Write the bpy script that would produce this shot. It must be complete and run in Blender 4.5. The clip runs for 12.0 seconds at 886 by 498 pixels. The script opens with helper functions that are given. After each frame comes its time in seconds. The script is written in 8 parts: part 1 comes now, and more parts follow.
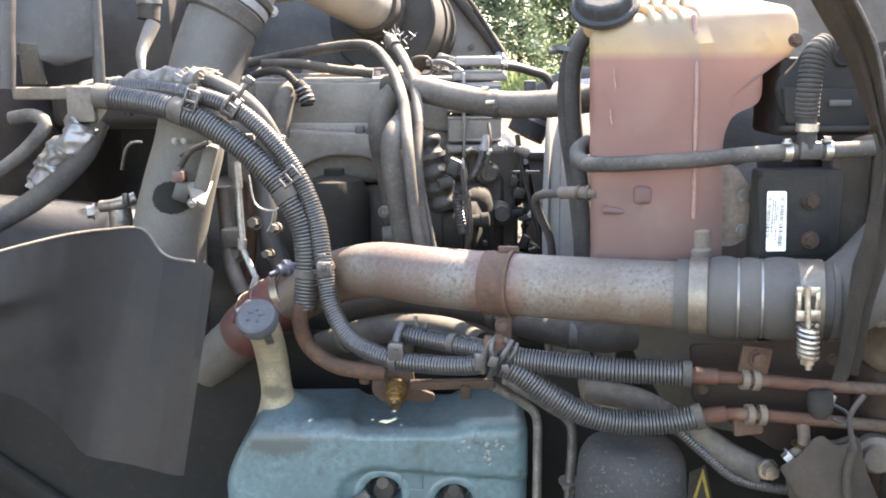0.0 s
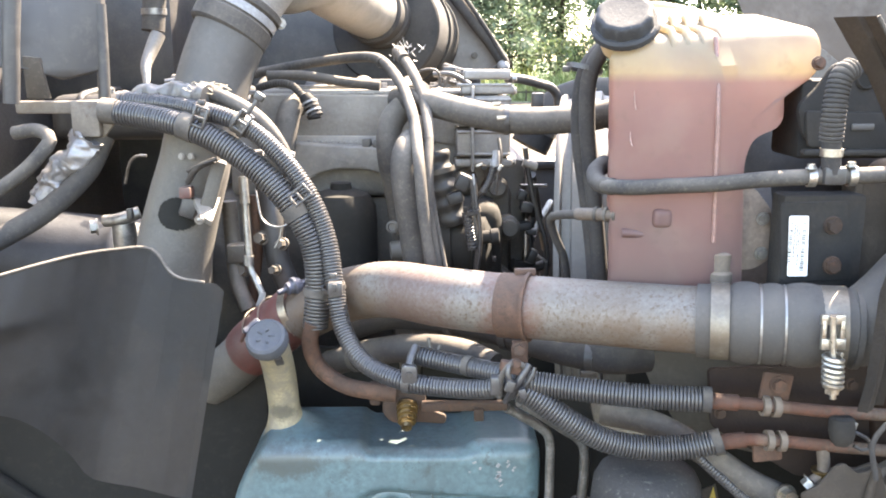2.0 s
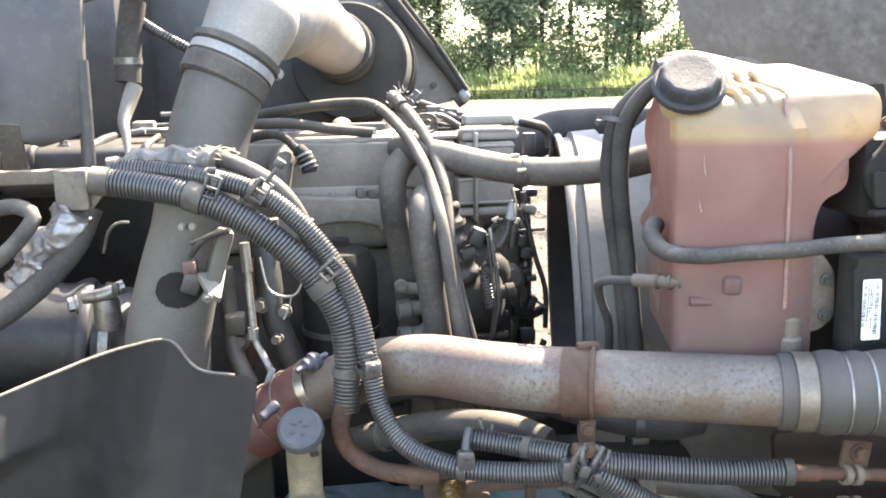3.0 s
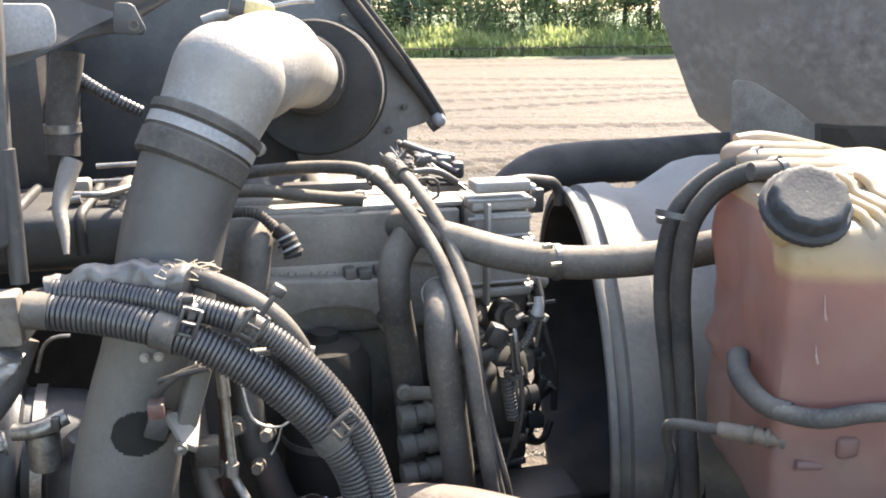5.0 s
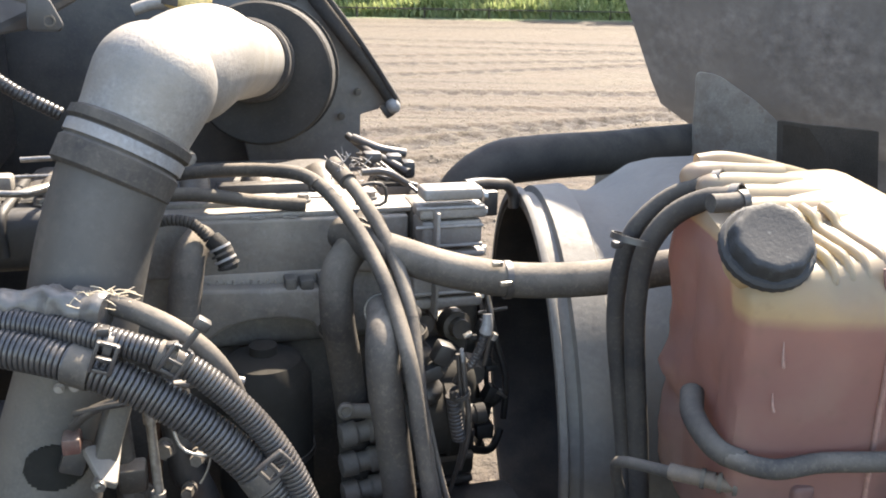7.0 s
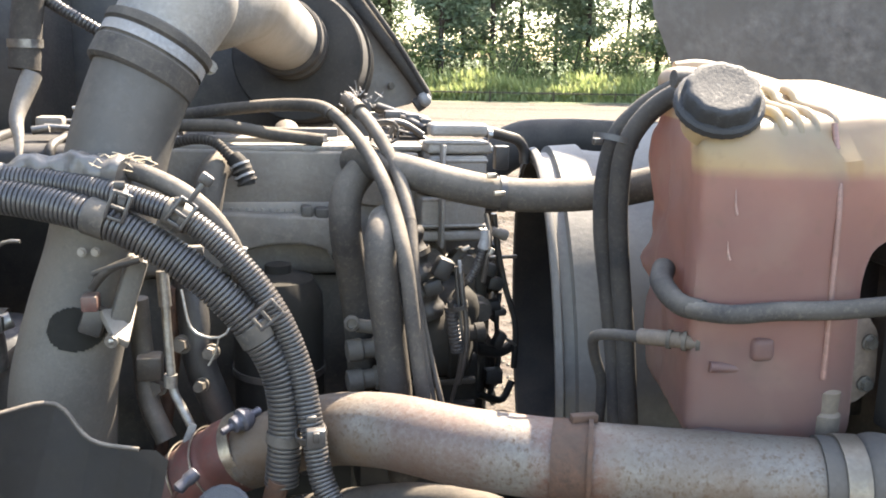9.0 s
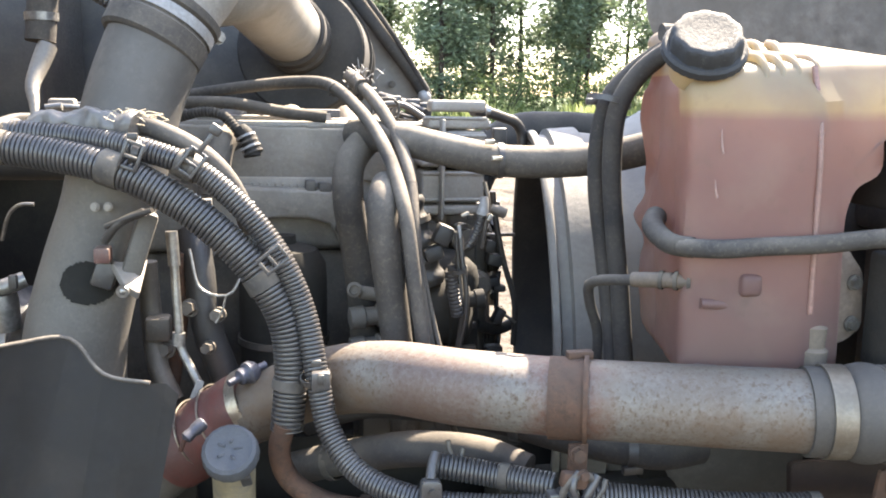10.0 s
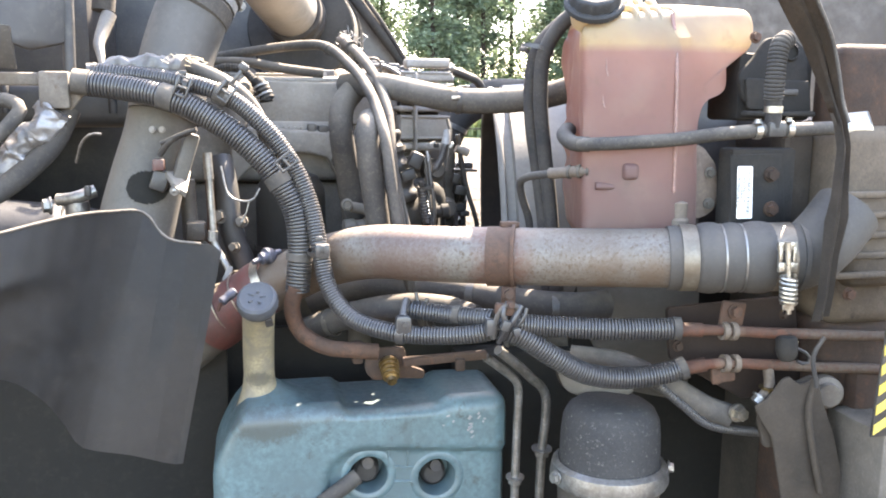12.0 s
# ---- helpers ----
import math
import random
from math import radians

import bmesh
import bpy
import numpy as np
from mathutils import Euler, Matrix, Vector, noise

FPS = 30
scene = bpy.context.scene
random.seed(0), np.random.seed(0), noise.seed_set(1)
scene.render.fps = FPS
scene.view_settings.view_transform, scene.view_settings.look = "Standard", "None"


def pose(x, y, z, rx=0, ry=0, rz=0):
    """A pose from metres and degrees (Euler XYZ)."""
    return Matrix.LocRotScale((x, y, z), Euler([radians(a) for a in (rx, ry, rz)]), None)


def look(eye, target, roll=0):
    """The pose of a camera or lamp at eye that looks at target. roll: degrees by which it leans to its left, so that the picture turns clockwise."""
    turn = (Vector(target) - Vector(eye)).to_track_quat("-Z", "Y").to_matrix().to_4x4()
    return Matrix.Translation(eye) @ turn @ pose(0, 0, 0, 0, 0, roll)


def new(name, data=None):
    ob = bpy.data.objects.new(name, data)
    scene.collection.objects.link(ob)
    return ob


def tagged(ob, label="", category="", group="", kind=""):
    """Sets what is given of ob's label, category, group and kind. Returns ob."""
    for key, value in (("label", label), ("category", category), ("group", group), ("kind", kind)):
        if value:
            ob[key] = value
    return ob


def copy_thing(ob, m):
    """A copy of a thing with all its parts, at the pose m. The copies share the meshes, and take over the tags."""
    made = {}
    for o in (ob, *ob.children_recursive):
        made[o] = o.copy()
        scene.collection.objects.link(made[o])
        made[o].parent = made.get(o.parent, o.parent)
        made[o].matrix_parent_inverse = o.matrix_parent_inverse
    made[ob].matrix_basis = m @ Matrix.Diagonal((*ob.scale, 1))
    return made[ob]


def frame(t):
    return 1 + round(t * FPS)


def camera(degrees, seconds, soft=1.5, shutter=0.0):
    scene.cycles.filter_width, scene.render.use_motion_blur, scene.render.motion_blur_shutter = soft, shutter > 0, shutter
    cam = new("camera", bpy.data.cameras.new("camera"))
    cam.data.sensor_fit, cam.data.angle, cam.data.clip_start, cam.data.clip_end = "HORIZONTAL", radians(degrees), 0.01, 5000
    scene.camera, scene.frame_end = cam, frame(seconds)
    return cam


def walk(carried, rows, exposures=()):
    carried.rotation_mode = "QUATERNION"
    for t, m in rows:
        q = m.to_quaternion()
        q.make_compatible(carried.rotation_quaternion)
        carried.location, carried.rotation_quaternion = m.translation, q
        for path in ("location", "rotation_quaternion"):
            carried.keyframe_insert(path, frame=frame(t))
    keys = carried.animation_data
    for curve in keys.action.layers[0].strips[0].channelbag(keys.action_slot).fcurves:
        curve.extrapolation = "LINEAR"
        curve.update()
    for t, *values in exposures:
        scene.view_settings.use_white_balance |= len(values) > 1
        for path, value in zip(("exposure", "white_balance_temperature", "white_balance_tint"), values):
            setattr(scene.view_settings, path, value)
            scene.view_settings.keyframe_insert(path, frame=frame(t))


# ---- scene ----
cam = camera(53.8, 12.0, soft=1.9)
METRES, EYE, TILT, LEAN, TURN = 1.95, 1.6, -12.0, 0.5, 0.0
ROWS = [
    (0.0, 0.0, 0.0, 0.0, 0.0, 0.0, -0.0),
    (0.5, -0.0019, -0.0004, 0.0002, -0.17, -0.27, -0.07),
    (1.0, -0.0038, 0.0022, 0.0006, -0.24, -0.52, -0.12),
    (1.5, -0.0068, 0.0081, 0.0038, -0.34, -0.63, -0.17),
    (2.0, -0.0223, 0.0117, 0.0201, -0.75, -0.15, -0.19),
    (2.5, -0.0721, 0.0333, 0.0546, -1.98, 0.21, 0.24),
    (3.0, -0.1539, 0.0758, 0.0842, -8.47, -0.38, 2.3),
    (5.0, -0.2088, 0.2402, 0.2111, -14.11, -3.54, 2.46),
    (5.5, -0.209, 0.2622, 0.2353, -14.97, -4.55, 2.19),
    (6.0, -0.2079, 0.2772, 0.2571, -15.58, -5.61, 1.99),
    (6.5, -0.2005, 0.2835, 0.2599, -16.3, -6.36, 1.64),
    (7.0, -0.1839, 0.2773, 0.2508, -16.49, -6.17, 1.28),
    (7.5, -0.1622, 0.2624, 0.219, -13.36, -6.56, 1.21),
    (9.5, -0.1471, 0.1998, 0.0807, -12.1, 1.3, 0.82),
    (10.0, -0.1521, 0.1901, 0.0526, -12.08, 1.78, 0.95),
    (10.5, -0.1664, 0.1664, 0.0277, -11.96, 2.15, 1.12),
    (11.0, -0.2028, 0.1101, -0.0086, -12.29, 2.53, 2.08),
    (11.5, -0.2155, 0.0335, -0.0344, -12.66, 2.79, 2.25),
    (12.0, -0.1756, -0.027, -0.0519, -12.4, 2.23, 1.64),
]
walk(cam, [(t, pose(0, 0, EYE, TILT, LEAN, TURN) @ pose(METRES * x, METRES * y, METRES * z, 90 + pitch, roll, yaw)) for t, x, y, z, yaw, pitch, roll in ROWS],
     exposures=((0.0, 3.76, 7800, 15), (1.5, 3.90, 7780, 15), (2.1, 4.10, 7800, 14), (3.2, 3.66, 7700, 12), (4.8, 3.09, 7400, 12), (6.2, 2.98, 7400, 12), (7.6, 2.72, 7560, 12), (9.3, 3.40, 7760, 12), (11.0, 3.70, 7720, 14), (12.0, 4.10, 7750, 15)))

# ---- daylight: clear sky, sun ahead and to the right ----
SUN = Vector((0.438, 0.470, 0.766)).normalized()
sun_data = bpy.data.lights.new("sun", "SUN")
sun_data.energy, sun_data.angle, sun_data.color = 4.0, radians(0.5), (1.0, 0.95, 0.87)
sun = new("sun", sun_data)
sun.matrix_world = look((0, 0, 30), Vector((0, 0, 30)) - SUN)
world = bpy.data.worlds.new("sky")
scene.world = world
world.use_nodes = True
wn = world.node_tree.nodes
sky = wn.new("ShaderNodeTexSky")
sky.sky_type, sky.sun_disc = "NISHITA", False
sky.sun_elevation = math.asin(SUN.z)
sky.sun_rotation = math.atan2(SUN.x, SUN.y)
sky.dust_density = 1.0
wn["Background"].inputs["Strength"].default_value = 0.14
world.node_tree.links.new(sky.outputs["Color"], wn["Background"].inputs["Color"])

# ---- materials ----
MATS = {}
DUST = (0.33, 0.275, 0.215)


def mat(name, col, rough=0.6, metal=0.0, dust=0.35, dustcol=DUST, scale=30.0, bump=0.25, spots=None, spot_amount=0.5, spot_scale=18.0, clear=0.0, stain=None, stain_scale=7.0, zones=(), patches=()):
    """A worn, dusty surface: grain, patchy dust that also paints upward faces as lit, and spots of a second colour."""
    if name in MATS:
        return MATS[name]
    m = bpy.data.materials.new(name)
    m.use_nodes = True
    n, link = m.node_tree.nodes, m.node_tree.links.new
    b = n["Principled BSDF"]
    geo = n.new("ShaderNodeTexCoord")
    info = n.new("ShaderNodeObjectInfo")
    shift = n.new("ShaderNodeVectorMath")
    shift.operation = "ADD"
    link(geo.outputs["Object"], shift.inputs[0])
    link(info.outputs["Random"], shift.inputs[1])

    def tex(s, detail=6.0, r=0.6):
        t = n.new("ShaderNodeTexNoise")
        t.inputs["Scale"].default_value, t.inputs["Detail"].default_value, t.inputs["Roughness"].default_value = s, detail, r
        link(shift.outputs[0], t.inputs["Vector"])
        return t.outputs["Fac"]

    def ramp(fac, lo, hi, a=0.0, z=1.0):
        r = n.new("ShaderNodeMapRange")
        for i, v in zip(("From Min", "From Max", "To Min", "To Max"), (lo, hi, a, z)):
            r.inputs[i].default_value = v
        link(fac, r.inputs["Value"])
        return r.outputs[0]

    def mix(fac, a, c, mode="MIX"):
        x = n.new("ShaderNodeMix")
        x.data_type, x.blend_type = "RGBA", mode
        if isinstance(fac, float):
            x.inputs["Factor"].default_value = fac
        else:
            link(fac, x.inputs["Factor"])
        for k, v in ((6, a), (7, c)):
            if isinstance(v, tuple):
                x.inputs[k].default_value = (*v, 1)
            else:
                link(v, x.inputs[k])
        return x.outputs[2]

    fine, wide = tex(scale * 6), tex(scale * 0.35, 4.0)
    colour = mix(ramp(fine, 0.32, 0.68), tuple(c * 0.70 for c in col), tuple(min(1, c * 1.26) for c in col))
    colour = mix(ramp(tex(scale * 1.4, 5.0, 0.7), 0.42, 0.66, 0.0, 0.55), colour, tuple(c * 0.62 for c in col))
    if spots:
        colour = mix(ramp(tex(spot_scale, 8.0, 0.75), 0.62 - 0.25 * spot_amount, 0.70 - 0.2 * spot_amount), colour, spots)
    if stain:
        colour = mix(ramp(tex(stain_scale, 5.0, 0.65), 0.46, 0.62, 0.0, 0.85), colour, stain)
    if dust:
        # Dust lies thicker on upward faces; this also paints lit tops and darker sides.
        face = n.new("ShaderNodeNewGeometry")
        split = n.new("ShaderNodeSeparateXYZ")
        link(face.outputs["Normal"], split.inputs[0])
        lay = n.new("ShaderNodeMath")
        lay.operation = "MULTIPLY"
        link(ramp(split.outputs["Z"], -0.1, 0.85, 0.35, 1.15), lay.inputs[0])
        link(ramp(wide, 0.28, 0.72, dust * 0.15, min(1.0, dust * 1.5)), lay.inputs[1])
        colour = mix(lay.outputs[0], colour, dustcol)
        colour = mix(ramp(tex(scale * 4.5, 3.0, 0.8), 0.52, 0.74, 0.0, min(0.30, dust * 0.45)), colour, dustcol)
        colour = mix(ramp(tex(scale * 2.2, 5.0, 0.75), 0.55, 0.72, 0.0, 0.30), colour, tuple(c * 0.55 for c in col))
    for at, half, amount, zone in zones:
        place = n.new("ShaderNodeSeparateXYZ")
        link(geo.outputs["Object"], place.inputs[0])
        gap = n.new("ShaderNodeMath")
        gap.operation = "SUBTRACT"
        link(place.outputs["X"], gap.inputs[0])
        gap.inputs[1].default_value = at
        off = n.new("ShaderNodeMath")
        off.operation = "ABSOLUTE"
        link(gap.outputs[0], off.inputs[0])
        rough_edge = n.new("ShaderNodeMath")
        rough_edge.operation = "MULTIPLY_ADD"
        link(tex(26.0, 6.0, 0.7), rough_edge.inputs[0])
        rough_edge.inputs[1].default_value = half * 1.3
        link(off.outputs[0], rough_edge.inputs[2])
        grain = n.new("ShaderNodeMath")
        grain.operation = "MULTIPLY"
        link(ramp(rough_edge.outputs[0], half * 1.75, half * 1.15, 0.0, amount), grain.inputs[0])
        link(ramp(tex(140.0, 4.0, 0.7), 0.36, 0.60, 0.35, 1.0), grain.inputs[1])
        colour = mix(grain.outputs[0], colour, zone)
    for x, z, wide_x, high_z, amount, dirt in patches:
        near = n.new("ShaderNodeMapping")
        near.vector_type = "POINT"
        near.inputs["Location"].default_value = (-x / wide_x, 0.0, -z / high_z)
        near.inputs["Scale"].default_value = (1 / wide_x, 0.0, 1 / high_z)
        link(geo.outputs["Object"], near.inputs["Vector"])
        far = n.new("ShaderNodeVectorMath")
        far.operation = "LENGTH"
        link(near.outputs[0], far.inputs[0])
        ragged = n.new("ShaderNodeMath")
        ragged.operation = "MULTIPLY_ADD"
        link(tex(55.0, 8.0, 0.8), ragged.inputs[0])
        ragged.inputs[1].default_value = 2.4
        link(far.outputs["Value"], ragged.inputs[2])
        colour = mix(ramp(ragged.outputs[0], 2.15, 1.75, 0.0, amount), colour, dirt)
    link(colour, b.inputs["Base Color"])
    b.inputs["Metallic"].default_value = metal
    b.inputs["Specular IOR Level"].default_value = 0.25 if rough >= 0.8 else 0.5
    link(ramp(fine, 0.3, 0.7, max(0.05, rough - 0.1), min(1, rough + 0.12)), b.inputs["Roughness"])
    if clear:
        b.inputs["Coat Weight"].default_value = clear
    if bump:
        k = n.new("ShaderNodeBump")
        k.inputs["Strength"].default_value, k.inputs["Distance"].default_value = bump, 0.002
        link(fine, k.inputs["Height"])
        link(k.outputs[0], b.inputs["Normal"])
    MATS[name] = m
    return m


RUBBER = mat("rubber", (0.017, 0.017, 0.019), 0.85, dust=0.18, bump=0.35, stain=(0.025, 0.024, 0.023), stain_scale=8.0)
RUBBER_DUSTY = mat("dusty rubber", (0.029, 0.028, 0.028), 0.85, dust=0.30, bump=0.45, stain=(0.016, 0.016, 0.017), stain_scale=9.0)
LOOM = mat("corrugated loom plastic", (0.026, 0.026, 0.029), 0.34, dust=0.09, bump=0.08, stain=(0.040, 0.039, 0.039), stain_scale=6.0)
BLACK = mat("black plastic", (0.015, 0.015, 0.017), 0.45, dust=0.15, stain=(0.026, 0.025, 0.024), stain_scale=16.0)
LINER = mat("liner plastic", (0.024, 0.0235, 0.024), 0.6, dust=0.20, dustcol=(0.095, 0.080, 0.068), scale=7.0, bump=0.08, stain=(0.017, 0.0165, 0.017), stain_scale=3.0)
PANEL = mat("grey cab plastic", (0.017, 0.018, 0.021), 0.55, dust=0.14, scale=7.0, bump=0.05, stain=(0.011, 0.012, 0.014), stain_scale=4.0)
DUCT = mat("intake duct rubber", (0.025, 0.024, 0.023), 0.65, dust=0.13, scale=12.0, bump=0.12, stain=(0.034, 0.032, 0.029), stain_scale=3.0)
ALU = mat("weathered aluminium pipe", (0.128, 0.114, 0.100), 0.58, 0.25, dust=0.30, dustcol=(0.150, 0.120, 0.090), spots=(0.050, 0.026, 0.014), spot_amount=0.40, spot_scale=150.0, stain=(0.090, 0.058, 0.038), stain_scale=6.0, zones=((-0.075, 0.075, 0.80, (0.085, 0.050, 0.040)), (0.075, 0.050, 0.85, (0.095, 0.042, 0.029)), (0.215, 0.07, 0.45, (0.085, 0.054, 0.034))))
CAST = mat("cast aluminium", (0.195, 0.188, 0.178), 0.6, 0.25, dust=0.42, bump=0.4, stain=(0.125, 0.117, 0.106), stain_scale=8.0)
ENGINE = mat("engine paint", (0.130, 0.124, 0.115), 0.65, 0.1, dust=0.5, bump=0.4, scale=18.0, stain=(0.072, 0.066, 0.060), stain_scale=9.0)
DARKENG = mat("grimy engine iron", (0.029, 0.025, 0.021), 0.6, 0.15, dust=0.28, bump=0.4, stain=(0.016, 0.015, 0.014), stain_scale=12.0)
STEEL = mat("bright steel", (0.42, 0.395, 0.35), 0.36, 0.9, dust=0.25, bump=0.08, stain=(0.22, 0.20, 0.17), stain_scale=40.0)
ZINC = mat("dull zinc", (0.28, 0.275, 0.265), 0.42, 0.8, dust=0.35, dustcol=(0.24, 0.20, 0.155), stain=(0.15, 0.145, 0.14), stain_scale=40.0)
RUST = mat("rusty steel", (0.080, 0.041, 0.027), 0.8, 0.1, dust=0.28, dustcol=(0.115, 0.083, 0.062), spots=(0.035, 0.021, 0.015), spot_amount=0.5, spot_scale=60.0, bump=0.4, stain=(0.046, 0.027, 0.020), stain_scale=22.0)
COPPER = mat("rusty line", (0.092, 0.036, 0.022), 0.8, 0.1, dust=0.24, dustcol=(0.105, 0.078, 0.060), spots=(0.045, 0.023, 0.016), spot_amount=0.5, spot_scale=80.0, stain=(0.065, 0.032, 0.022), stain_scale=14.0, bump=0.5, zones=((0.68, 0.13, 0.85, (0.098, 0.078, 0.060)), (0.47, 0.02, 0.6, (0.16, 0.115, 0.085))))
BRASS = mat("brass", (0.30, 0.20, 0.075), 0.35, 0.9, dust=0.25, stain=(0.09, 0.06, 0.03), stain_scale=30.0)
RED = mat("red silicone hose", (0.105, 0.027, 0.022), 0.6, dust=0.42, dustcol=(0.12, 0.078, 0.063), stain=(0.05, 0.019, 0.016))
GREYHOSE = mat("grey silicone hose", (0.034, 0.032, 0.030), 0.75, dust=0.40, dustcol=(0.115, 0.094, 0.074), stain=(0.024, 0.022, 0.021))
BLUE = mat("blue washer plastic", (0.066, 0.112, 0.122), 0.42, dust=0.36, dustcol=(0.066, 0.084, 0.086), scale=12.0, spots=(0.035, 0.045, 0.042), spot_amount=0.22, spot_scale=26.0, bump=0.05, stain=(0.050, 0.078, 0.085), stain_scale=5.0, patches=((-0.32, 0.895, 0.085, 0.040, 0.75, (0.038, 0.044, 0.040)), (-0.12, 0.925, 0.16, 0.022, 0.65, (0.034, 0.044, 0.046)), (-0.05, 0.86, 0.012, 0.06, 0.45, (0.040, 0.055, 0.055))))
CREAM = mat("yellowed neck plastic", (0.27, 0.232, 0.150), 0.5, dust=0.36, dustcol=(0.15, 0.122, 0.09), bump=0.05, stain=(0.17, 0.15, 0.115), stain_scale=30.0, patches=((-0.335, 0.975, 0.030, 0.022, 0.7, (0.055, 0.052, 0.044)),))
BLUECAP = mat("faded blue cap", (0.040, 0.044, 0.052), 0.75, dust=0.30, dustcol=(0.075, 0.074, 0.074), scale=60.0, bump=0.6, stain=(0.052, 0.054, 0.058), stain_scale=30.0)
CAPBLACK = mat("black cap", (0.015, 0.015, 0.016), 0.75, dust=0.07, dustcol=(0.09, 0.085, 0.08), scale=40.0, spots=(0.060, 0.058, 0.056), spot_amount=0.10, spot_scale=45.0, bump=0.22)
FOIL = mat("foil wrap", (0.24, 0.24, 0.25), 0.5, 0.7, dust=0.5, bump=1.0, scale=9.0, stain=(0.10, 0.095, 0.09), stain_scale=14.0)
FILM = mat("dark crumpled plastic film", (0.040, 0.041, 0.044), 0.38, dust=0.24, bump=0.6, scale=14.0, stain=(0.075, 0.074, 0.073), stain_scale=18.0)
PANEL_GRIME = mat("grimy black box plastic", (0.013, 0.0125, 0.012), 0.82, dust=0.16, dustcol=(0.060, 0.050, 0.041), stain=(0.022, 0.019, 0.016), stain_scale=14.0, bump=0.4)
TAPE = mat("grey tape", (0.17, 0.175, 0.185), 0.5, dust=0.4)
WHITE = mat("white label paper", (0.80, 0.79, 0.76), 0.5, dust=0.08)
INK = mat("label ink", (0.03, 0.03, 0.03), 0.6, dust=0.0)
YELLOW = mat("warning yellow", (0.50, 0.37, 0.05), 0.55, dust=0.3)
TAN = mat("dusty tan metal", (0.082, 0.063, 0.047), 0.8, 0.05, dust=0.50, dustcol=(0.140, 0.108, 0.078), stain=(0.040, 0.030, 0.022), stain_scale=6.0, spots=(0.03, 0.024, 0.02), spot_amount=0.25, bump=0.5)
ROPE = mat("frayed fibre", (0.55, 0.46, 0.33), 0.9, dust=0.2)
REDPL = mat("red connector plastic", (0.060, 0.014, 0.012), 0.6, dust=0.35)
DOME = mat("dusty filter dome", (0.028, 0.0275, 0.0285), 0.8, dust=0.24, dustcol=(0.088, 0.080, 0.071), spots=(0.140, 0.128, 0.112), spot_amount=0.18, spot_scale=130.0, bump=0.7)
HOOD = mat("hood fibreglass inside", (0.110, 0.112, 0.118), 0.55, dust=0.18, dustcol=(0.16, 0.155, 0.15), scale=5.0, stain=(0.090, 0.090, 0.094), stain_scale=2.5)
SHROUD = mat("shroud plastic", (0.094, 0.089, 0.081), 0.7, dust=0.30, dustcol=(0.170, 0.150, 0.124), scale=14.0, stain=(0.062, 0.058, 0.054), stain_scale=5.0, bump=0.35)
# Near-black: holds the deep shade of parts low in the bay in its colour.
NEAR_BLACK = mat("near-black part", (0.014, 0.014, 0.015), 0.55, 0.1, dust=0.05, bump=0.3, stain=(0.024, 0.023, 0.022), stain_scale=14.0)
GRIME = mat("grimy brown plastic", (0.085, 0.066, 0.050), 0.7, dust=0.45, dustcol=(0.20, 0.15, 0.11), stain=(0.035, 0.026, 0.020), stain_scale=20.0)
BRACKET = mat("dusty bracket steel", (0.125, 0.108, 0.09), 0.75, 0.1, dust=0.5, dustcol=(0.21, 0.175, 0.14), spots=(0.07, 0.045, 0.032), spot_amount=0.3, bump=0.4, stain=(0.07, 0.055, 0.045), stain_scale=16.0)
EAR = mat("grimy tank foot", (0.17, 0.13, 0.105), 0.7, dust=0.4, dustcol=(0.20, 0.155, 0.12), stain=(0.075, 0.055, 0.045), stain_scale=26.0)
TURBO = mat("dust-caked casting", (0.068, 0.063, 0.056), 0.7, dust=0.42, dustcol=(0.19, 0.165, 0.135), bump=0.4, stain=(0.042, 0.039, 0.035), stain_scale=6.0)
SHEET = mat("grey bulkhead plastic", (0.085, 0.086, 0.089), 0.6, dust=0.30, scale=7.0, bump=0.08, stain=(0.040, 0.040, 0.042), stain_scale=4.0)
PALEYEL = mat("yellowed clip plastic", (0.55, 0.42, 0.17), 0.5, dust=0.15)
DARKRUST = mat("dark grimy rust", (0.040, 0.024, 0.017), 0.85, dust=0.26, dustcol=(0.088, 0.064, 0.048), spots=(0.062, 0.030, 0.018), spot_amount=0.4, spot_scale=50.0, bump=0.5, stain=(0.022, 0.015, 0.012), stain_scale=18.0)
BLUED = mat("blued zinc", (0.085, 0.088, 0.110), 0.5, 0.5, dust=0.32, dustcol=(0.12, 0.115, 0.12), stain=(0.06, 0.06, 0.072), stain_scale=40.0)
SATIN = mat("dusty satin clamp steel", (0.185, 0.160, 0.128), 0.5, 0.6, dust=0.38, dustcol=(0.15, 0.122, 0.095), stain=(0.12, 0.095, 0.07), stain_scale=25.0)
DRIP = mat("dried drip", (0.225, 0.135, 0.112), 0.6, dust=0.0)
# Near-black that puts deep shade into the colour of hidden parts.
DEEP = mat("deep shade black", (0.009, 0.009, 0.008), 0.9, dust=0.04, scale=9.0)
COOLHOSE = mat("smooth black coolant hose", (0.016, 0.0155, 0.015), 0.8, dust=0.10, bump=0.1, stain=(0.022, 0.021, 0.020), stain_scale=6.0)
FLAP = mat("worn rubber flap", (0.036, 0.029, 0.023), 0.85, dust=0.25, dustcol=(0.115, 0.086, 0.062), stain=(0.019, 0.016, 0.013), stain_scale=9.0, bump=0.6)


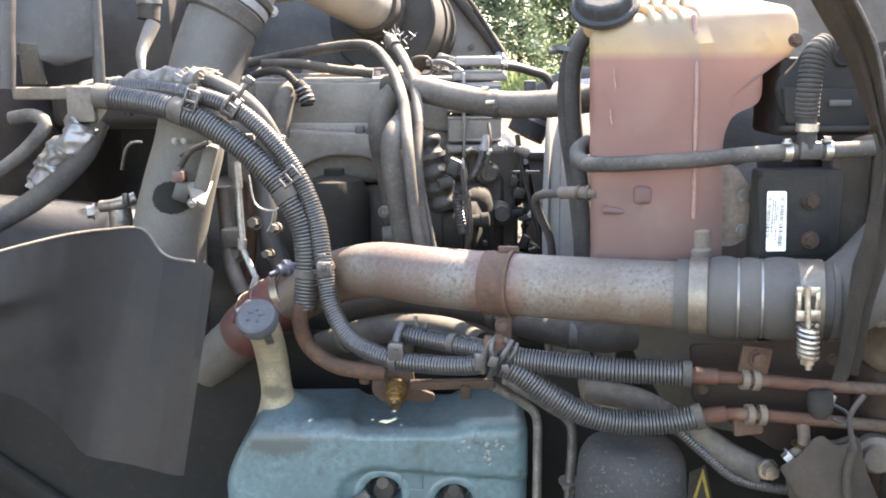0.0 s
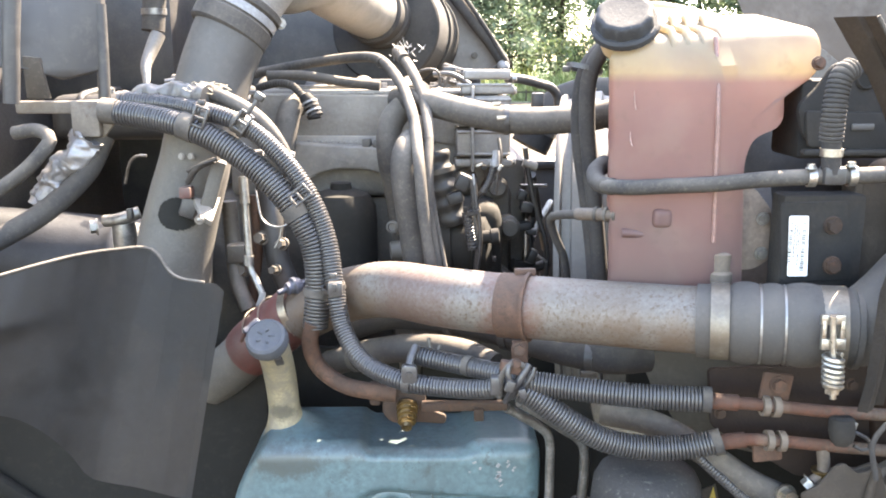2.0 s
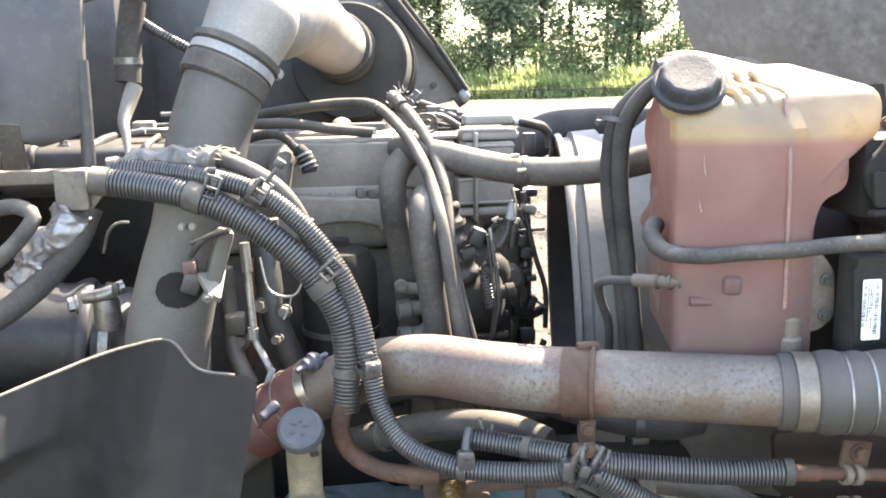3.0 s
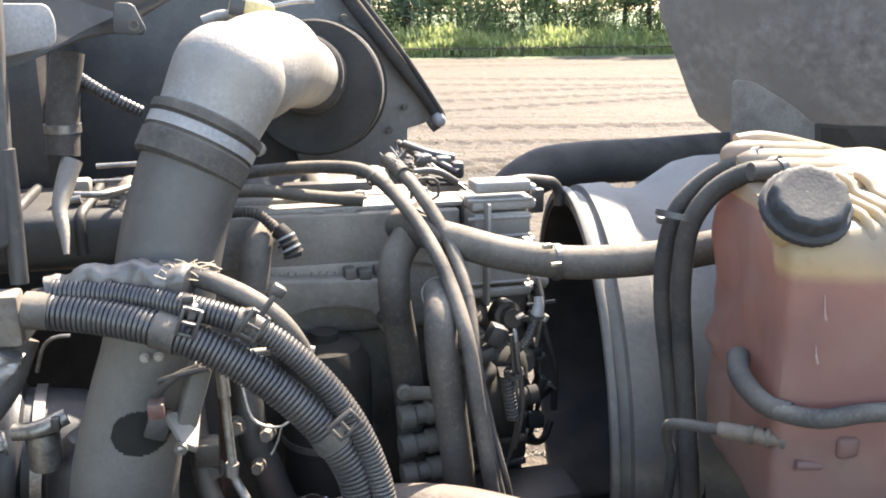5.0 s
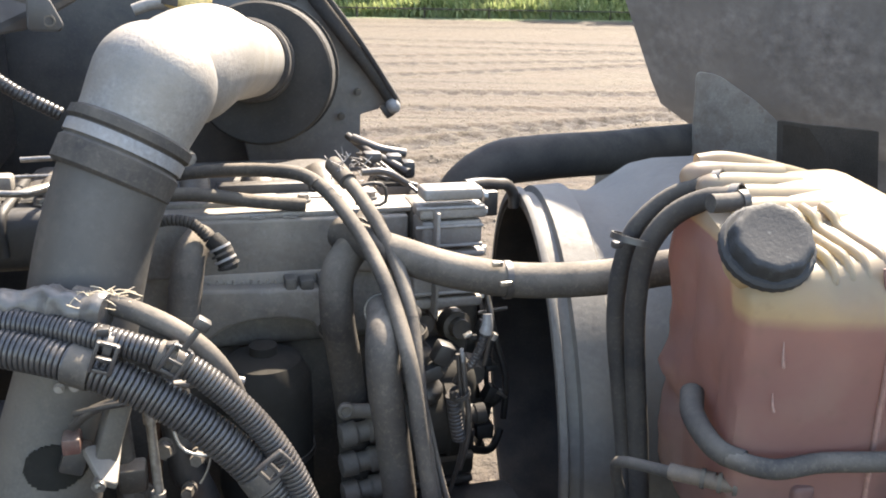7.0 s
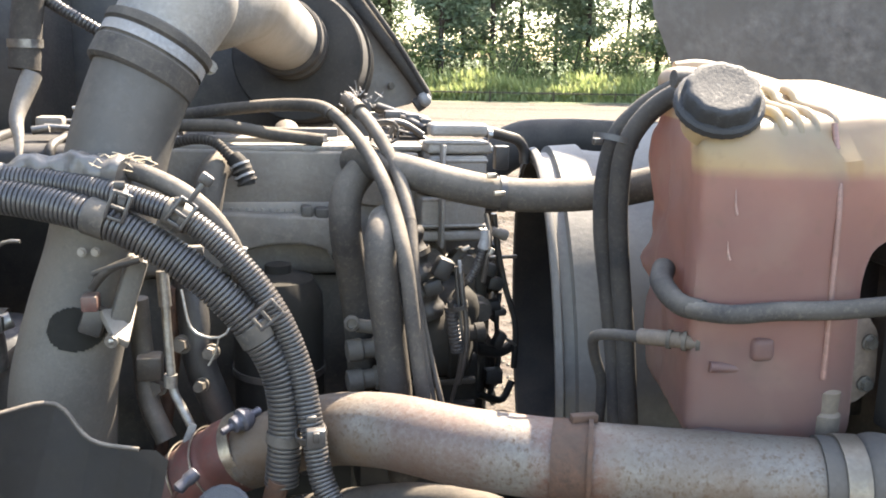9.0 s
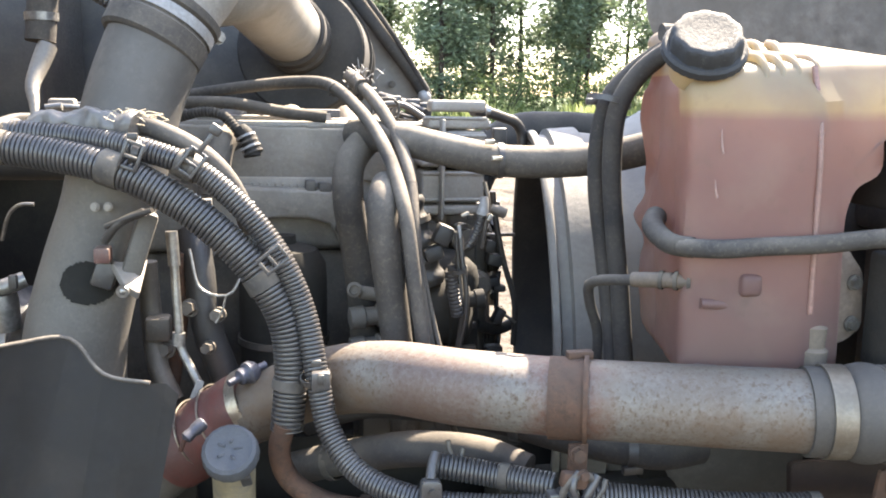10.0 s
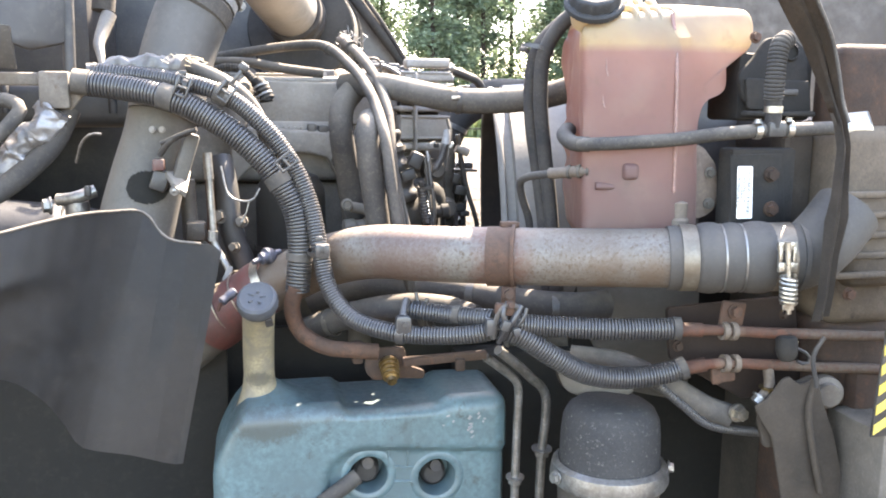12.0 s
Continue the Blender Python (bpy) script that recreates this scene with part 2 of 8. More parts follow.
def tank_material():
    """Milky yellow plastic; pink coolant shows through below the fill line."""
    m = bpy.data.materials.new("coolant tank plastic")
    m.use_nodes = True
    n, link = m.node_tree.nodes, m.node_tree.links.new
    b, out = n["Principled BSDF"], n["Material Output"]
    co = n.new("ShaderNodeTexCoord")
    sep = n.new("ShaderNodeSeparateXYZ")
    link(co.outputs["Object"], sep.inputs[0])
    wob = n.new("ShaderNodeTexNoise")
    wob.inputs["Scale"].default_value = 9.0
    lev = n.new("ShaderNodeMath")
    lev.operation = "MULTIPLY_ADD"
    link(wob.outputs["Fac"], lev.inputs[0])
    lev.inputs[1].default_value = 0.006
    link(sep.outputs["Z"], lev.inputs[2])
    back = n.new("ShaderNodeMapRange")
    back.inputs["From Min"].default_value, back.inputs["From Max"].default_value, back.inputs["To Max"].default_value = 1.43, 1.50, 0.10
    link(sep.outputs["Y"], back.inputs["Value"])
    rim = n.new("ShaderNodeMapRange")
    rim.inputs["From Min"].default_value, rim.inputs["From Max"].default_value, rim.inputs["To Min"].default_value, rim.inputs["To Max"].default_value = 1.648, 1.668, 1.0, 0.0
    link(sep.outputs["Z"], rim.inputs["Value"])
    soak = n.new("ShaderNodeMath")
    soak.operation = "MULTIPLY"
    link(back.outputs[0], soak.inputs[0])
    link(rim.outputs[0], soak.inputs[1])
    low = n.new("ShaderNodeMath")
    low.operation = "SUBTRACT"
    link(lev.outputs[0], low.inputs[0])
    link(soak.outputs[0], low.inputs[1])
    ramp = n.new("ShaderNodeValToRGB")
    r = n.new("ShaderNodeMapRange")
    r.inputs["From Min"].default_value, r.inputs["From Max"].default_value = 1.27, 1.67
    link(low.outputs[0], r.inputs["Value"])
    link(r.outputs[0], ramp.inputs[0])
    e = ramp.color_ramp.elements
    e[0].position, e[0].color = 0.0, (0.20, 0.150, 0.137, 1)
    e[1].position, e[1].color = 0.30, (0.235, 0.142, 0.130, 1)
    for at, c in ((0.62, (0.270, 0.162, 0.146)), (0.835, (0.320, 0.182, 0.155)), (0.872, (0.47, 0.36, 0.21)), (1.0, (0.43, 0.375, 0.27))):
        e.new(at).color = (*c, 1)

    def cloud(scale, lo, hi, most, colour, below):
        g = n.new("ShaderNodeTexNoise")
        g.inputs["Scale"].default_value, g.inputs["Detail"].default_value = scale, 6.0
        link(co.outputs["Object"], g.inputs["Vector"])
        mr = n.new("ShaderNodeMapRange")
        mr.inputs["From Min"].default_value, mr.inputs["From Max"].default_value, mr.inputs["To Max"].default_value = lo, hi, most
        link(g.outputs["Fac"], mr.inputs["Value"])
        mx = n.new("ShaderNodeMix")
        mx.data_type = "RGBA"
        link(mr.outputs[0], mx.inputs["Factor"])
        link(below, mx.inputs[6])
        mx.inputs[7].default_value = colour
        return mx.outputs[2]

    tint = cloud(7.0, 0.42, 0.66, 0.45, (0.215, 0.125, 0.118, 1), ramp.outputs[0])
    skin = cloud(11.0, 0.50, 0.72, 0.40, (0.40, 0.31, 0.255, 1), tint)
    skin = cloud(38.0, 0.60, 0.74, 0.55, (0.16, 0.125, 0.10, 1), skin)
    link(skin, b.inputs["Base Color"])
    b.inputs["Roughness"].default_value = 0.42
    tr = n.new("ShaderNodeBsdfTranslucent")
    link(tint, tr.inputs["Color"])
    ms = n.new("ShaderNodeMixShader")
    ms.inputs[0].default_value = 0.62
    link(b.outputs[0], ms.inputs[1])
    link(tr.outputs[0], ms.inputs[2])
    link(ms.outputs[0], out.inputs["Surface"])
    return m


TANK = tank_material()
SEAM = mat("milky seam plastic", (0.185, 0.098, 0.082), 0.5, dust=0.3, dustcol=(0.21, 0.135, 0.105), scale=40.0)

# ---- builders ----


def thing(name, label, category, at=(0, 0, 0), group="", kind=""):
    ob = new(name)
    ob.empty_display_size = 0.05
    ob.location = at
    return tagged(ob, label, category, group, kind)


def finish(name, bm, material, parent=None, label="", smooth=True):
    me = bpy.data.meshes.new(name)
    bmesh.ops.recalc_face_normals(bm, faces=bm.faces)
    bm.to_mesh(me)
    bm.free()
    if smooth:
        for p in me.polygons:
            p.use_smooth = True
        me.set_sharp_from_angle(angle=radians(38))
    me.materials.append(material)
    ob = new(name, me)
    if parent:
        ob.parent = parent
        if parent.parent is None:
            ob.matrix_parent_inverse = Matrix.Translation(-parent.location)
    if label:
        tagged(ob, label)
    return ob


part = finish


def spline(nodes, step):
    """Points at even steps along a smooth curve through the nodes."""
    p = [Vector(v) for v in nodes]
    if len(p) == 2:
        k = max(2, int((p[1] - p[0]).length / step))
        return [p[0].lerp(p[1], i / k) for i in range(k + 1)]
    p = [2 * p[0] - p[1]] + p + [2 * p[-1] - p[-2]]
    dense = []
    for a, b, c, d in zip(p, p[1:], p[2:], p[3:]):
        t0, t1 = 0.0, max(1e-4, (b - a).length ** 0.5)
        t2 = t1 + max(1e-4, (c - b).length ** 0.5)
        t3 = t2 + max(1e-4, (d - c).length ** 0.5)
        for i in range(24):
            t = t1 + (t2 - t1) * i / 24
            a1 = a * ((t1 - t) / (t1 - t0)) + b * ((t - t0) / (t1 - t0))
            a2 = b * ((t2 - t) / (t2 - t1)) + c * ((t - t1) / (t2 - t1))
            a3 = c * ((t3 - t) / (t3 - t2)) + d * ((t - t2) / (t3 - t2))
            b1 = a1 * ((t2 - t) / (t2 - t0)) + a2 * ((t - t0) / (t2 - t0))
            b2 = a2 * ((t3 - t) / (t3 - t1)) + a3 * ((t - t1) / (t3 - t1))
            dense.append(b1 * ((t2 - t) / (t2 - t1)) + b2 * ((t - t1) / (t2 - t1)))
    dense.append(p[-2])
    out, left = [dense[0]], step
    for a, b in zip(dense, dense[1:]):
        d = (b - a).length
        while d >= left > 0:
            a = a.lerp(b, left / d)
            d = (b - a).length
            out.append(a)
            left = step
        left -= d
    if (out[-1] - dense[-1]).length > step * 0.3:
        out.append(dense[-1])
    return out


def sweep(bm, points, radii, seg=14, caps=True, squash=1.0):
    """A skin of rings round the points."""
    rings, up = [], None
    for i, p in enumerate(points):
        d = (points[min(i + 1, len(points) - 1)] - points[max(i - 1, 0)]).normalized()
        if up is None:
            up = d.cross(Vector((0.3, 0.2, 1))).normalized()
        up = (up - d * up.dot(d)).normalized()
        side = d.cross(up)
        r = radii[i]
        rings.append([bm.verts.new(p + (up * math.cos(a) + side * math.sin(a) * squash) * r) for a in (2 * math.pi * j / seg for j in range(seg))])
    for a, b in zip(rings, rings[1:]):
        for j in range(seg):
            bm.faces.new((a[j], a[(j + 1) % seg], b[(j + 1) % seg], b[j]))
    if caps:
        bm.faces.new(rings[0][::-1])
        bm.faces.new(rings[-1])
    return rings


def hose(name, nodes, r, material, parent=None, label="", seg=16, step=0.012, shape=None):
    """A round hose; r is one radius, or shape(u) scales it along its length u in metres."""
    pts = spline(nodes, step)
    run = [0.0]
    for a, b in zip(pts, pts[1:]):
        run.append(run[-1] + (b - a).length)
    bm = bmesh.new()
    sweep(bm, pts, [r * (shape(u, run[-1]) if shape else 1.0) for u in run], seg)
    return finish(name, bm, material, parent, label)


def loom(name, nodes, r, parent=None, label="", pitch=0.0066, material=None):
    """Split corrugated tubing: square ridges along a smooth curve."""
    pts = spline(nodes, pitch / 5)
    radii = [r * (1.0, 1.01, 1.01, 0.98, 0.85)[i % 5] for i in range(len(pts))]
    bm = bmesh.new()
    sweep(bm, pts, radii, 18)
    return finish(name, bm, material or LOOM, parent, label)


def lathe(name, profile, at, axis, material, parent=None, label="", seg=32, wobble=None, loop=False, ends=True):
    """A turned body: (height, radius) pairs along an axis from a point."""
    axis = Vector(axis).normalized()
    q = Vector((0, 0, 1)).rotation_difference(axis)
    at = Vector(at)
    bm = bmesh.new()
    rings = []
    for h, r in profile:
        if r < 1e-5:
            rings.append([bm.verts.new(at + axis * h)])
        else:
            rings.append([bm.verts.new(at + q @ Vector((r * (wobble(a) if wobble else 1) * math.cos(a), r * (wobble(a) if wobble else 1) * math.sin(a), h))) for a in (2 * math.pi * j / seg for j in range(seg))])
    for a, b in zip(rings, rings[1:] + (rings[:1] if loop else [])):
        for j in range(seg):
            k = (j + 1) % seg
            f = [a[j % len(a)], a[k % len(a)], b[k % len(b)], b[j % len(b)]]
            f = list(dict.fromkeys(f))
            if len(f) > 2:
                bm.faces.new(f)
    for ring, flip in ((rings[0], True), (rings[-1], False)):
        if len(ring) > 2 and ends and not loop:
            bm.faces.new(ring[::-1] if flip else ring)
    return finish(name, bm, material, parent, label)


def bolt(name, at, axis, r, material, parent=None, label="", height=None):
    """A hexagon head on a washer."""
    h = height or r * 1.1
    a = Vector(axis).normalized()
    q = Vector((0, 0, 1)).rotation_difference(a)
    bm = bmesh.new()
    for lo, hi, rad, seg in ((0, h * 0.25, r * 1.35, 16), (h * 0.25, h, r, 6)):
        m = Matrix.Translation(Vector(at) + a * (lo + hi) / 2) @ q.to_matrix().to_4x4()
        bmesh.ops.create_cone(bm, cap_ends=True, segments=seg, radius1=rad, radius2=rad * 0.96, depth=hi - lo, matrix=m)
    return finish(name, bm, material, parent, label)


def block(name, centre, size, material, parent=None, label="", turn=(0, 0, 0), bevel=0.006, segments=2, taper=None):
    """A box with rounded edges."""
    bm = bmesh.new()
    bmesh.ops.create_cube(bm, size=1.0)
    for v in bm.verts:
        s = taper if taper and v.co.z > 0 else 1.0
        v.co = Vector((v.co.x * size[0] * s, v.co.y * size[1] * s, v.co.z * size[2]))
    if bevel:
        bmesh.ops.bevel(bm, geom=bm.edges[:], offset=min(bevel, min(size) * 0.45), segments=segments, profile=0.5, affect="EDGES")
    bm.transform(pose(*centre, *turn))
    return finish(name, bm, material, parent, label)


def plate(name, outline, thick, material, parent=None, label="", bevel=0.002, segments=2, push=None):
    """A flat piece of some thickness from its outline (points in space); push: the way in which it is thick."""
    pts = [Vector(p) for p in outline]
    nrm = Vector()
    for a, b in zip(pts, pts[1:] + pts[:1]):
        nrm += a.cross(b)
    nrm.normalize()
    push = Vector(push).normalized() if push else nrm
    bm = bmesh.new()
    lo = [bm.verts.new(p) for p in pts]
    hi = [bm.verts.new(p + push * thick) for p in pts]
    bm.faces.new(lo[::-1])
    bm.faces.new(hi)
    for i in range(len(pts)):
        k = (i + 1) % len(pts)
        bm.faces.new((lo[i], lo[k], hi[k], hi[i]))
    if bevel:
        bmesh.ops.recalc_face_normals(bm, faces=bm.faces)
        bmesh.ops.bevel(bm, geom=bm.edges[:], offset=min(bevel, thick * 0.45), segments=segments, profile=0.5, affect="EDGES")
    return finish(name, bm, material, parent, label)


def rounded(outline, r, k=5):
    """The outline with its corners rounded."""
    pts = [Vector(p) for p in outline]
    out = []
    for i, p in enumerate(pts):
        a, b = pts[i - 1] - p, pts[(i + 1) % len(pts)] - p
        s = min(r, a.length * 0.45, b.length * 0.45)
        a, b = p + a.normalized() * s, p + b.normalized() * s
        out += [a * (1 - t) ** 2 + p * 2 * t * (1 - t) + b * t * t for t in (j / k for j in range(k + 1))]
    return out


def band(name, at, axis, r, width, material, parent=None, label="", thick=0.002, seg=32):
    """A thin strap round a pipe."""
    return lathe(name, [(-width / 2, r), (-width / 2, r + thick), (width / 2, r + thick), (width / 2, r)], at, axis, material, parent, label, seg, loop=True)


def zip_tie(at, axis, r, lug=(0, -0.3, 1)):
    """A black cable tie with its square lock."""
    t = thing("cable_tie", "black plastic cable tie pulled tight round the loom", "cable tie", at, "cable ties in the engine bay")
    band("strap", at, axis, r, 0.009, BLACK, t, thick=0.0025, seg=20)
    d = Vector(lug).normalized()
    c = Vector(at) + d * (r + 0.005)
    block("lock", c, (0.014, 0.012, 0.010), BLACK, t, bevel=0.002)
    return t


# ---- ground, field edge and woods ----


def ground_material():
    m = bpy.data.materials.new("bare graded dirt")
    m.use_nodes = True
    n, link = m.node_tree.nodes, m.node_tree.links.new
    b = n["Principled BSDF"]
    co = n.new("ShaderNodeTexCoord")

    def tex(scale, stretch=(1, 1, 1), detail=6.0):
        mp = n.new("ShaderNodeMapping")
        mp.inputs["Scale"].default_value = stretch
        link(co.outputs["Object"], mp.inputs["Vector"])
        t = n.new("ShaderNodeTexNoise")
        t.inputs["Scale"].default_value, t.inputs["Detail"].default_value, t.inputs["Roughness"].default_value = scale, detail, 0.65
        link(mp.outputs[0], t.inputs["Vector"])
        return t.outputs["Fac"]

    def mix(fac, lo, hi, a, c):
        r = n.new("ShaderNodeMapRange")
        r.inputs["From Min"].default_value, r.inputs["From Max"].default_value = lo, hi
        link(fac, r.inputs["Value"])
        x = n.new("ShaderNodeMix")
        x.data_type = "RGBA"
        link(r.outputs[0], x.inputs["Factor"])
        for k, v in ((6, a), (7, c)):
            if isinstance(v, tuple):
                x.inputs[k].default_value = (*v, 1)
            else:
                link(v, x.inputs[k])
        return x.outputs[2]

    c = mix(tex(3.0), 0.35, 0.65, (0.042, 0.031, 0.018), (0.060, 0.045, 0.027))
    c = mix(tex(0.22, (0.5, 5.0, 1), 8.0), 0.46, 0.56, c, (0.044, 0.031, 0.019))
    c = mix(tex(0.5, (1, 3.0, 1)), 0.50, 0.68, c, (0.050, 0.033, 0.020))
    c = mix(tex(1.0, (0.35, 4.0, 1)), 0.53, 0.60, c, (0.040, 0.027, 0.017))
    c = mix(tex(14.0), 0.62, 0.72, c, (0.135, 0.110, 0.075))
    soil_dark = n.new("ShaderNodeAttribute")
    soil_dark.attribute_name = "turned"
    c = mix(soil_dark.outputs["Fac"], 0.05, 0.75, c, (0.020, 0.0135, 0.0085))
    sep = n.new("ShaderNodeSeparateXYZ")
    link(co.outputs["Object"], sep.inputs[0])
    add = n.new("ShaderNodeMath")
    add.operation = "MULTIPLY_ADD"
    link(tex(0.6), add.inputs[0])
    add.inputs[1].default_value = 3.0
    link(sep.outputs["Y"], add.inputs[2])
    c = mix(add.outputs[0], 36.5, 38.0, c, (0.075, 0.10, 0.035))
    link(c, b.inputs["Base Color"])
    b.inputs["Roughness"].default_value = 0.95
    k = n.new("ShaderNodeBump")
    k.inputs["Strength"].default_value, k.inputs["Distance"].default_value = 1.0, 0.08
    link(tex(7.0), k.inputs["Height"])
    link(k.outputs[0], b.inputs["Normal"])
    return m


# wheel tracks: lugs to the metre, start, slope and bow of each
TRACKS = ((5.0, 7.6, 0.42, -0.010), (5.0, 9.4, 0.46, -0.012), (4.4, 9.2, 0.10, 0.0), (4.4, 11.0, 0.08, 0.004), (4.4, 13.6, -0.22, 0.006), (4.4, 15.4, -0.22, 0.006), (4.0, 16.0, 0.30, -0.004), (4.4, 18.5, 0.12, -0.002), (4.4, 20.4, 0.10, -0.002), (4.0, 25.0, -0.35, 0.004), (4.0, 27.0, -0.33, 0.004), (4.4, 30.5, 0.02, 0.0), (4.0, 33.0, 0.05, 0.0))


def soil(x, y):
    """Height of the field and how dark its soil is, darkest between tread lugs, at a place."""
    u = y * 0.95 + x * 0.16
    z = 0.016 * noise.noise((x * 0.35, u * 0.9, 0.0)) + 0.008 * noise.noise((x * 1.3, y * 2.6, 9.0))
    z += 0.030 * max(0.0, noise.noise((x * 5.2, y * 6.2, 4.0))) ** 1.5 + 0.010 * noise.noise((x * 9.0, y * 10.0, 2.0))
    dark = 0.35 * max(0.0, noise.noise((x * 0.22, u * 1.1, 5.0)))
    for lug, y0, slope, bow in TRACKS:
        d = (y - (y0 + slope * x + bow * x * x)) / math.hypot(1, slope + 2 * bow * x)
        if abs(d) < 0.26:
            tread = max(0.0, math.sin(x * lug * 2 * math.pi * 0.5 + (9 if d > 0 else -9) * d))
            z += -0.030 + 0.050 * tread
            dark = max(dark, 0.35 + 0.55 * (1 - tread) * (0.6 + 0.8 * noise.noise((x * 0.8, y * 0.8, 1.0))))
        elif abs(d) < 0.42:
            z += 0.014
    # scraper lines
    line = abs(math.sin(u * 2.6 + 1.5 * noise.noise((x * 0.12, u * 0.2, 2.0))))
    if line < 0.10 and noise.noise((x * 0.15, u * 0.5, 7.0)) > -0.05:
        z -= 0.014
        dark = max(dark, 0.55)
    return z, min(1.0, dark)


def build_ground():
    """One sheet: fine and rutted where the field is seen, coarse out to the horizon."""
    ys = [-2500, -300, -40, -8, 0, 2.5]
    while ys[-1] < 38:
        ys.append(max(3.6, ys[-1] * 1.0052))
    ys += [40, 45, 60, 120, 500, 2500]
    fan = [-0.12 + 0.0036 * i for i in range(276)]
    verts, turned = [], []
    for y in ys:
        k = min(38.0, max(3.6, y))
        xs = [-2500, -600, -120, -40, -12] + [s * k for s in fan] + [60, 150, 600, 2500]
        for x in xs:
            z, dark = soil(x, y) if 3.5 < y < 38.5 and -5 < x < 36 else (0.0, 0.0)
            verts.append((x, y, z))
            turned.append(dark)
    w = len(fan) + 9
    faces = [(j * w + i, j * w + i + 1, (j + 1) * w + i + 1, (j + 1) * w + i) for j in range(len(ys) - 1) for i in range(w - 1)]
    me = bpy.data.meshes.new("ground")
    me.from_pydata(verts, [], faces)
    me.attributes.new("turned", "FLOAT", "POINT").data.foreach_set("value", turned)
    me.materials.append(ground_material())
    for p in me.polygons:
        p.use_smooth = True
    tagged(new("ground", me), "bare graded brown dirt field with tyre tracks", "ground", kind="structure")


build_ground()


def pebbles():
    """Loose stones and clods on the field near the truck, in one mesh."""
    rng = random.Random(31)
    verts, faces = [], []
    for _ in range(3600):
        y = 3.8 + 12 * rng.random() ** 1.6
        x = rng.uniform(-0.1, 0.85) * y
        r = rng.uniform(0.006, 0.020)
        z = soil(x, y)[0] + r * 0.3
        i = len(verts)
        verts += [(x + r * rng.uniform(0.7, 1.3) * a, y + r * rng.uniform(0.7, 1.3) * b, z + r * rng.uniform(0.5, 0.9) * c) for a, b, c in ((1, 0, 0), (0, 1, 0), (-1, 0, 0), (0, -1, 0), (0, 0, 1), (0, 0, -1))]
        faces += [(i + a, i + (a + 1) % 4, i + 4) for a in range(4)] + [(i + (a + 1) % 4, i + a, i + 5) for a in range(4)]
    me = bpy.data.meshes.new("pebbles")
    me.from_pydata(verts, [], faces)
    me.materials.append(mat("field stone", (0.160, 0.135, 0.100), 0.9, dust=0.0, scale=20.0))
    tagged(new("pebbles", me), "small pale stones and clods scattered over the field", "stones", kind="stuff")


pebbles()


def leaf_material(name, a, b):
    m = bpy.data.materials.new(name)
    m.use_nodes = True
    n, link = m.node_tree.nodes, m.node_tree.links.new
    p, out = n["Principled BSDF"], n["Material Output"]
    g = n.new("ShaderNodeNewGeometry")
    x = n.new("ShaderNodeMix")
    x.data_type = "RGBA"
    link(g.outputs["Random Per Island"], x.inputs["Factor"])
    x.inputs[6].default_value, x.inputs[7].default_value = (*a, 1), (*b, 1)
    link(x.outputs[2], p.inputs["Base Color"])
    p.inputs["Roughness"].default_value = 0.6
    t = n.new("ShaderNodeBsdfTranslucent")
    link(x.outputs[2], t.inputs["Color"])
    s = n.new("ShaderNodeMixShader")
    s.inputs[0].default_value = 0.45
    link(p.outputs[0], s.inputs[1])
    link(t.outputs[0], s.inputs[2])
    link(s.outputs[0], out.inputs["Surface"])
    return m


PINE = leaf_material("pine needles", (0.062, 0.092, 0.054), (0.13, 0.17, 0.10))
SHRUB = leaf_material("shrub leaves", (0.060, 0.095, 0.032), (0.15, 0.19, 0.065))
WEED = leaf_material("tall weeds", (0.13, 0.175, 0.060), (0.27, 0.29, 0.125))
BARK = mat("pine bark", (0.045, 0.034, 0.027), 0.9, dust=0.0, scale=6.0, bump=0.8, spots=(0.02, 0.016, 0.013))


def leaves(rng, anchors, per, spread, size, flat=1.0):
    """Many small pointed leaves round the anchors."""
    verts, faces = [], []
    for c in anchors:
        for _ in range(per):
            p = c + Vector((rng.gauss(0, spread), rng.gauss(0, spread), rng.gauss(0, spread * flat)))
            d = Vector((rng.gauss(0, 1), rng.gauss(0, 1), rng.gauss(0, 0.6))).normalized()
            e = d.cross(Vector((rng.gauss(0, 1), rng.gauss(0, 1), rng.gauss(0, 1)))).normalized()
            s = size * rng.uniform(0.6, 1.4)
            i = len(verts)
            verts += [p - d * s, p + e * s * 0.35, p + d * s, p - e * s * 0.35]
            faces.append((i, i + 1, i + 2, i + 3))
    return verts, faces


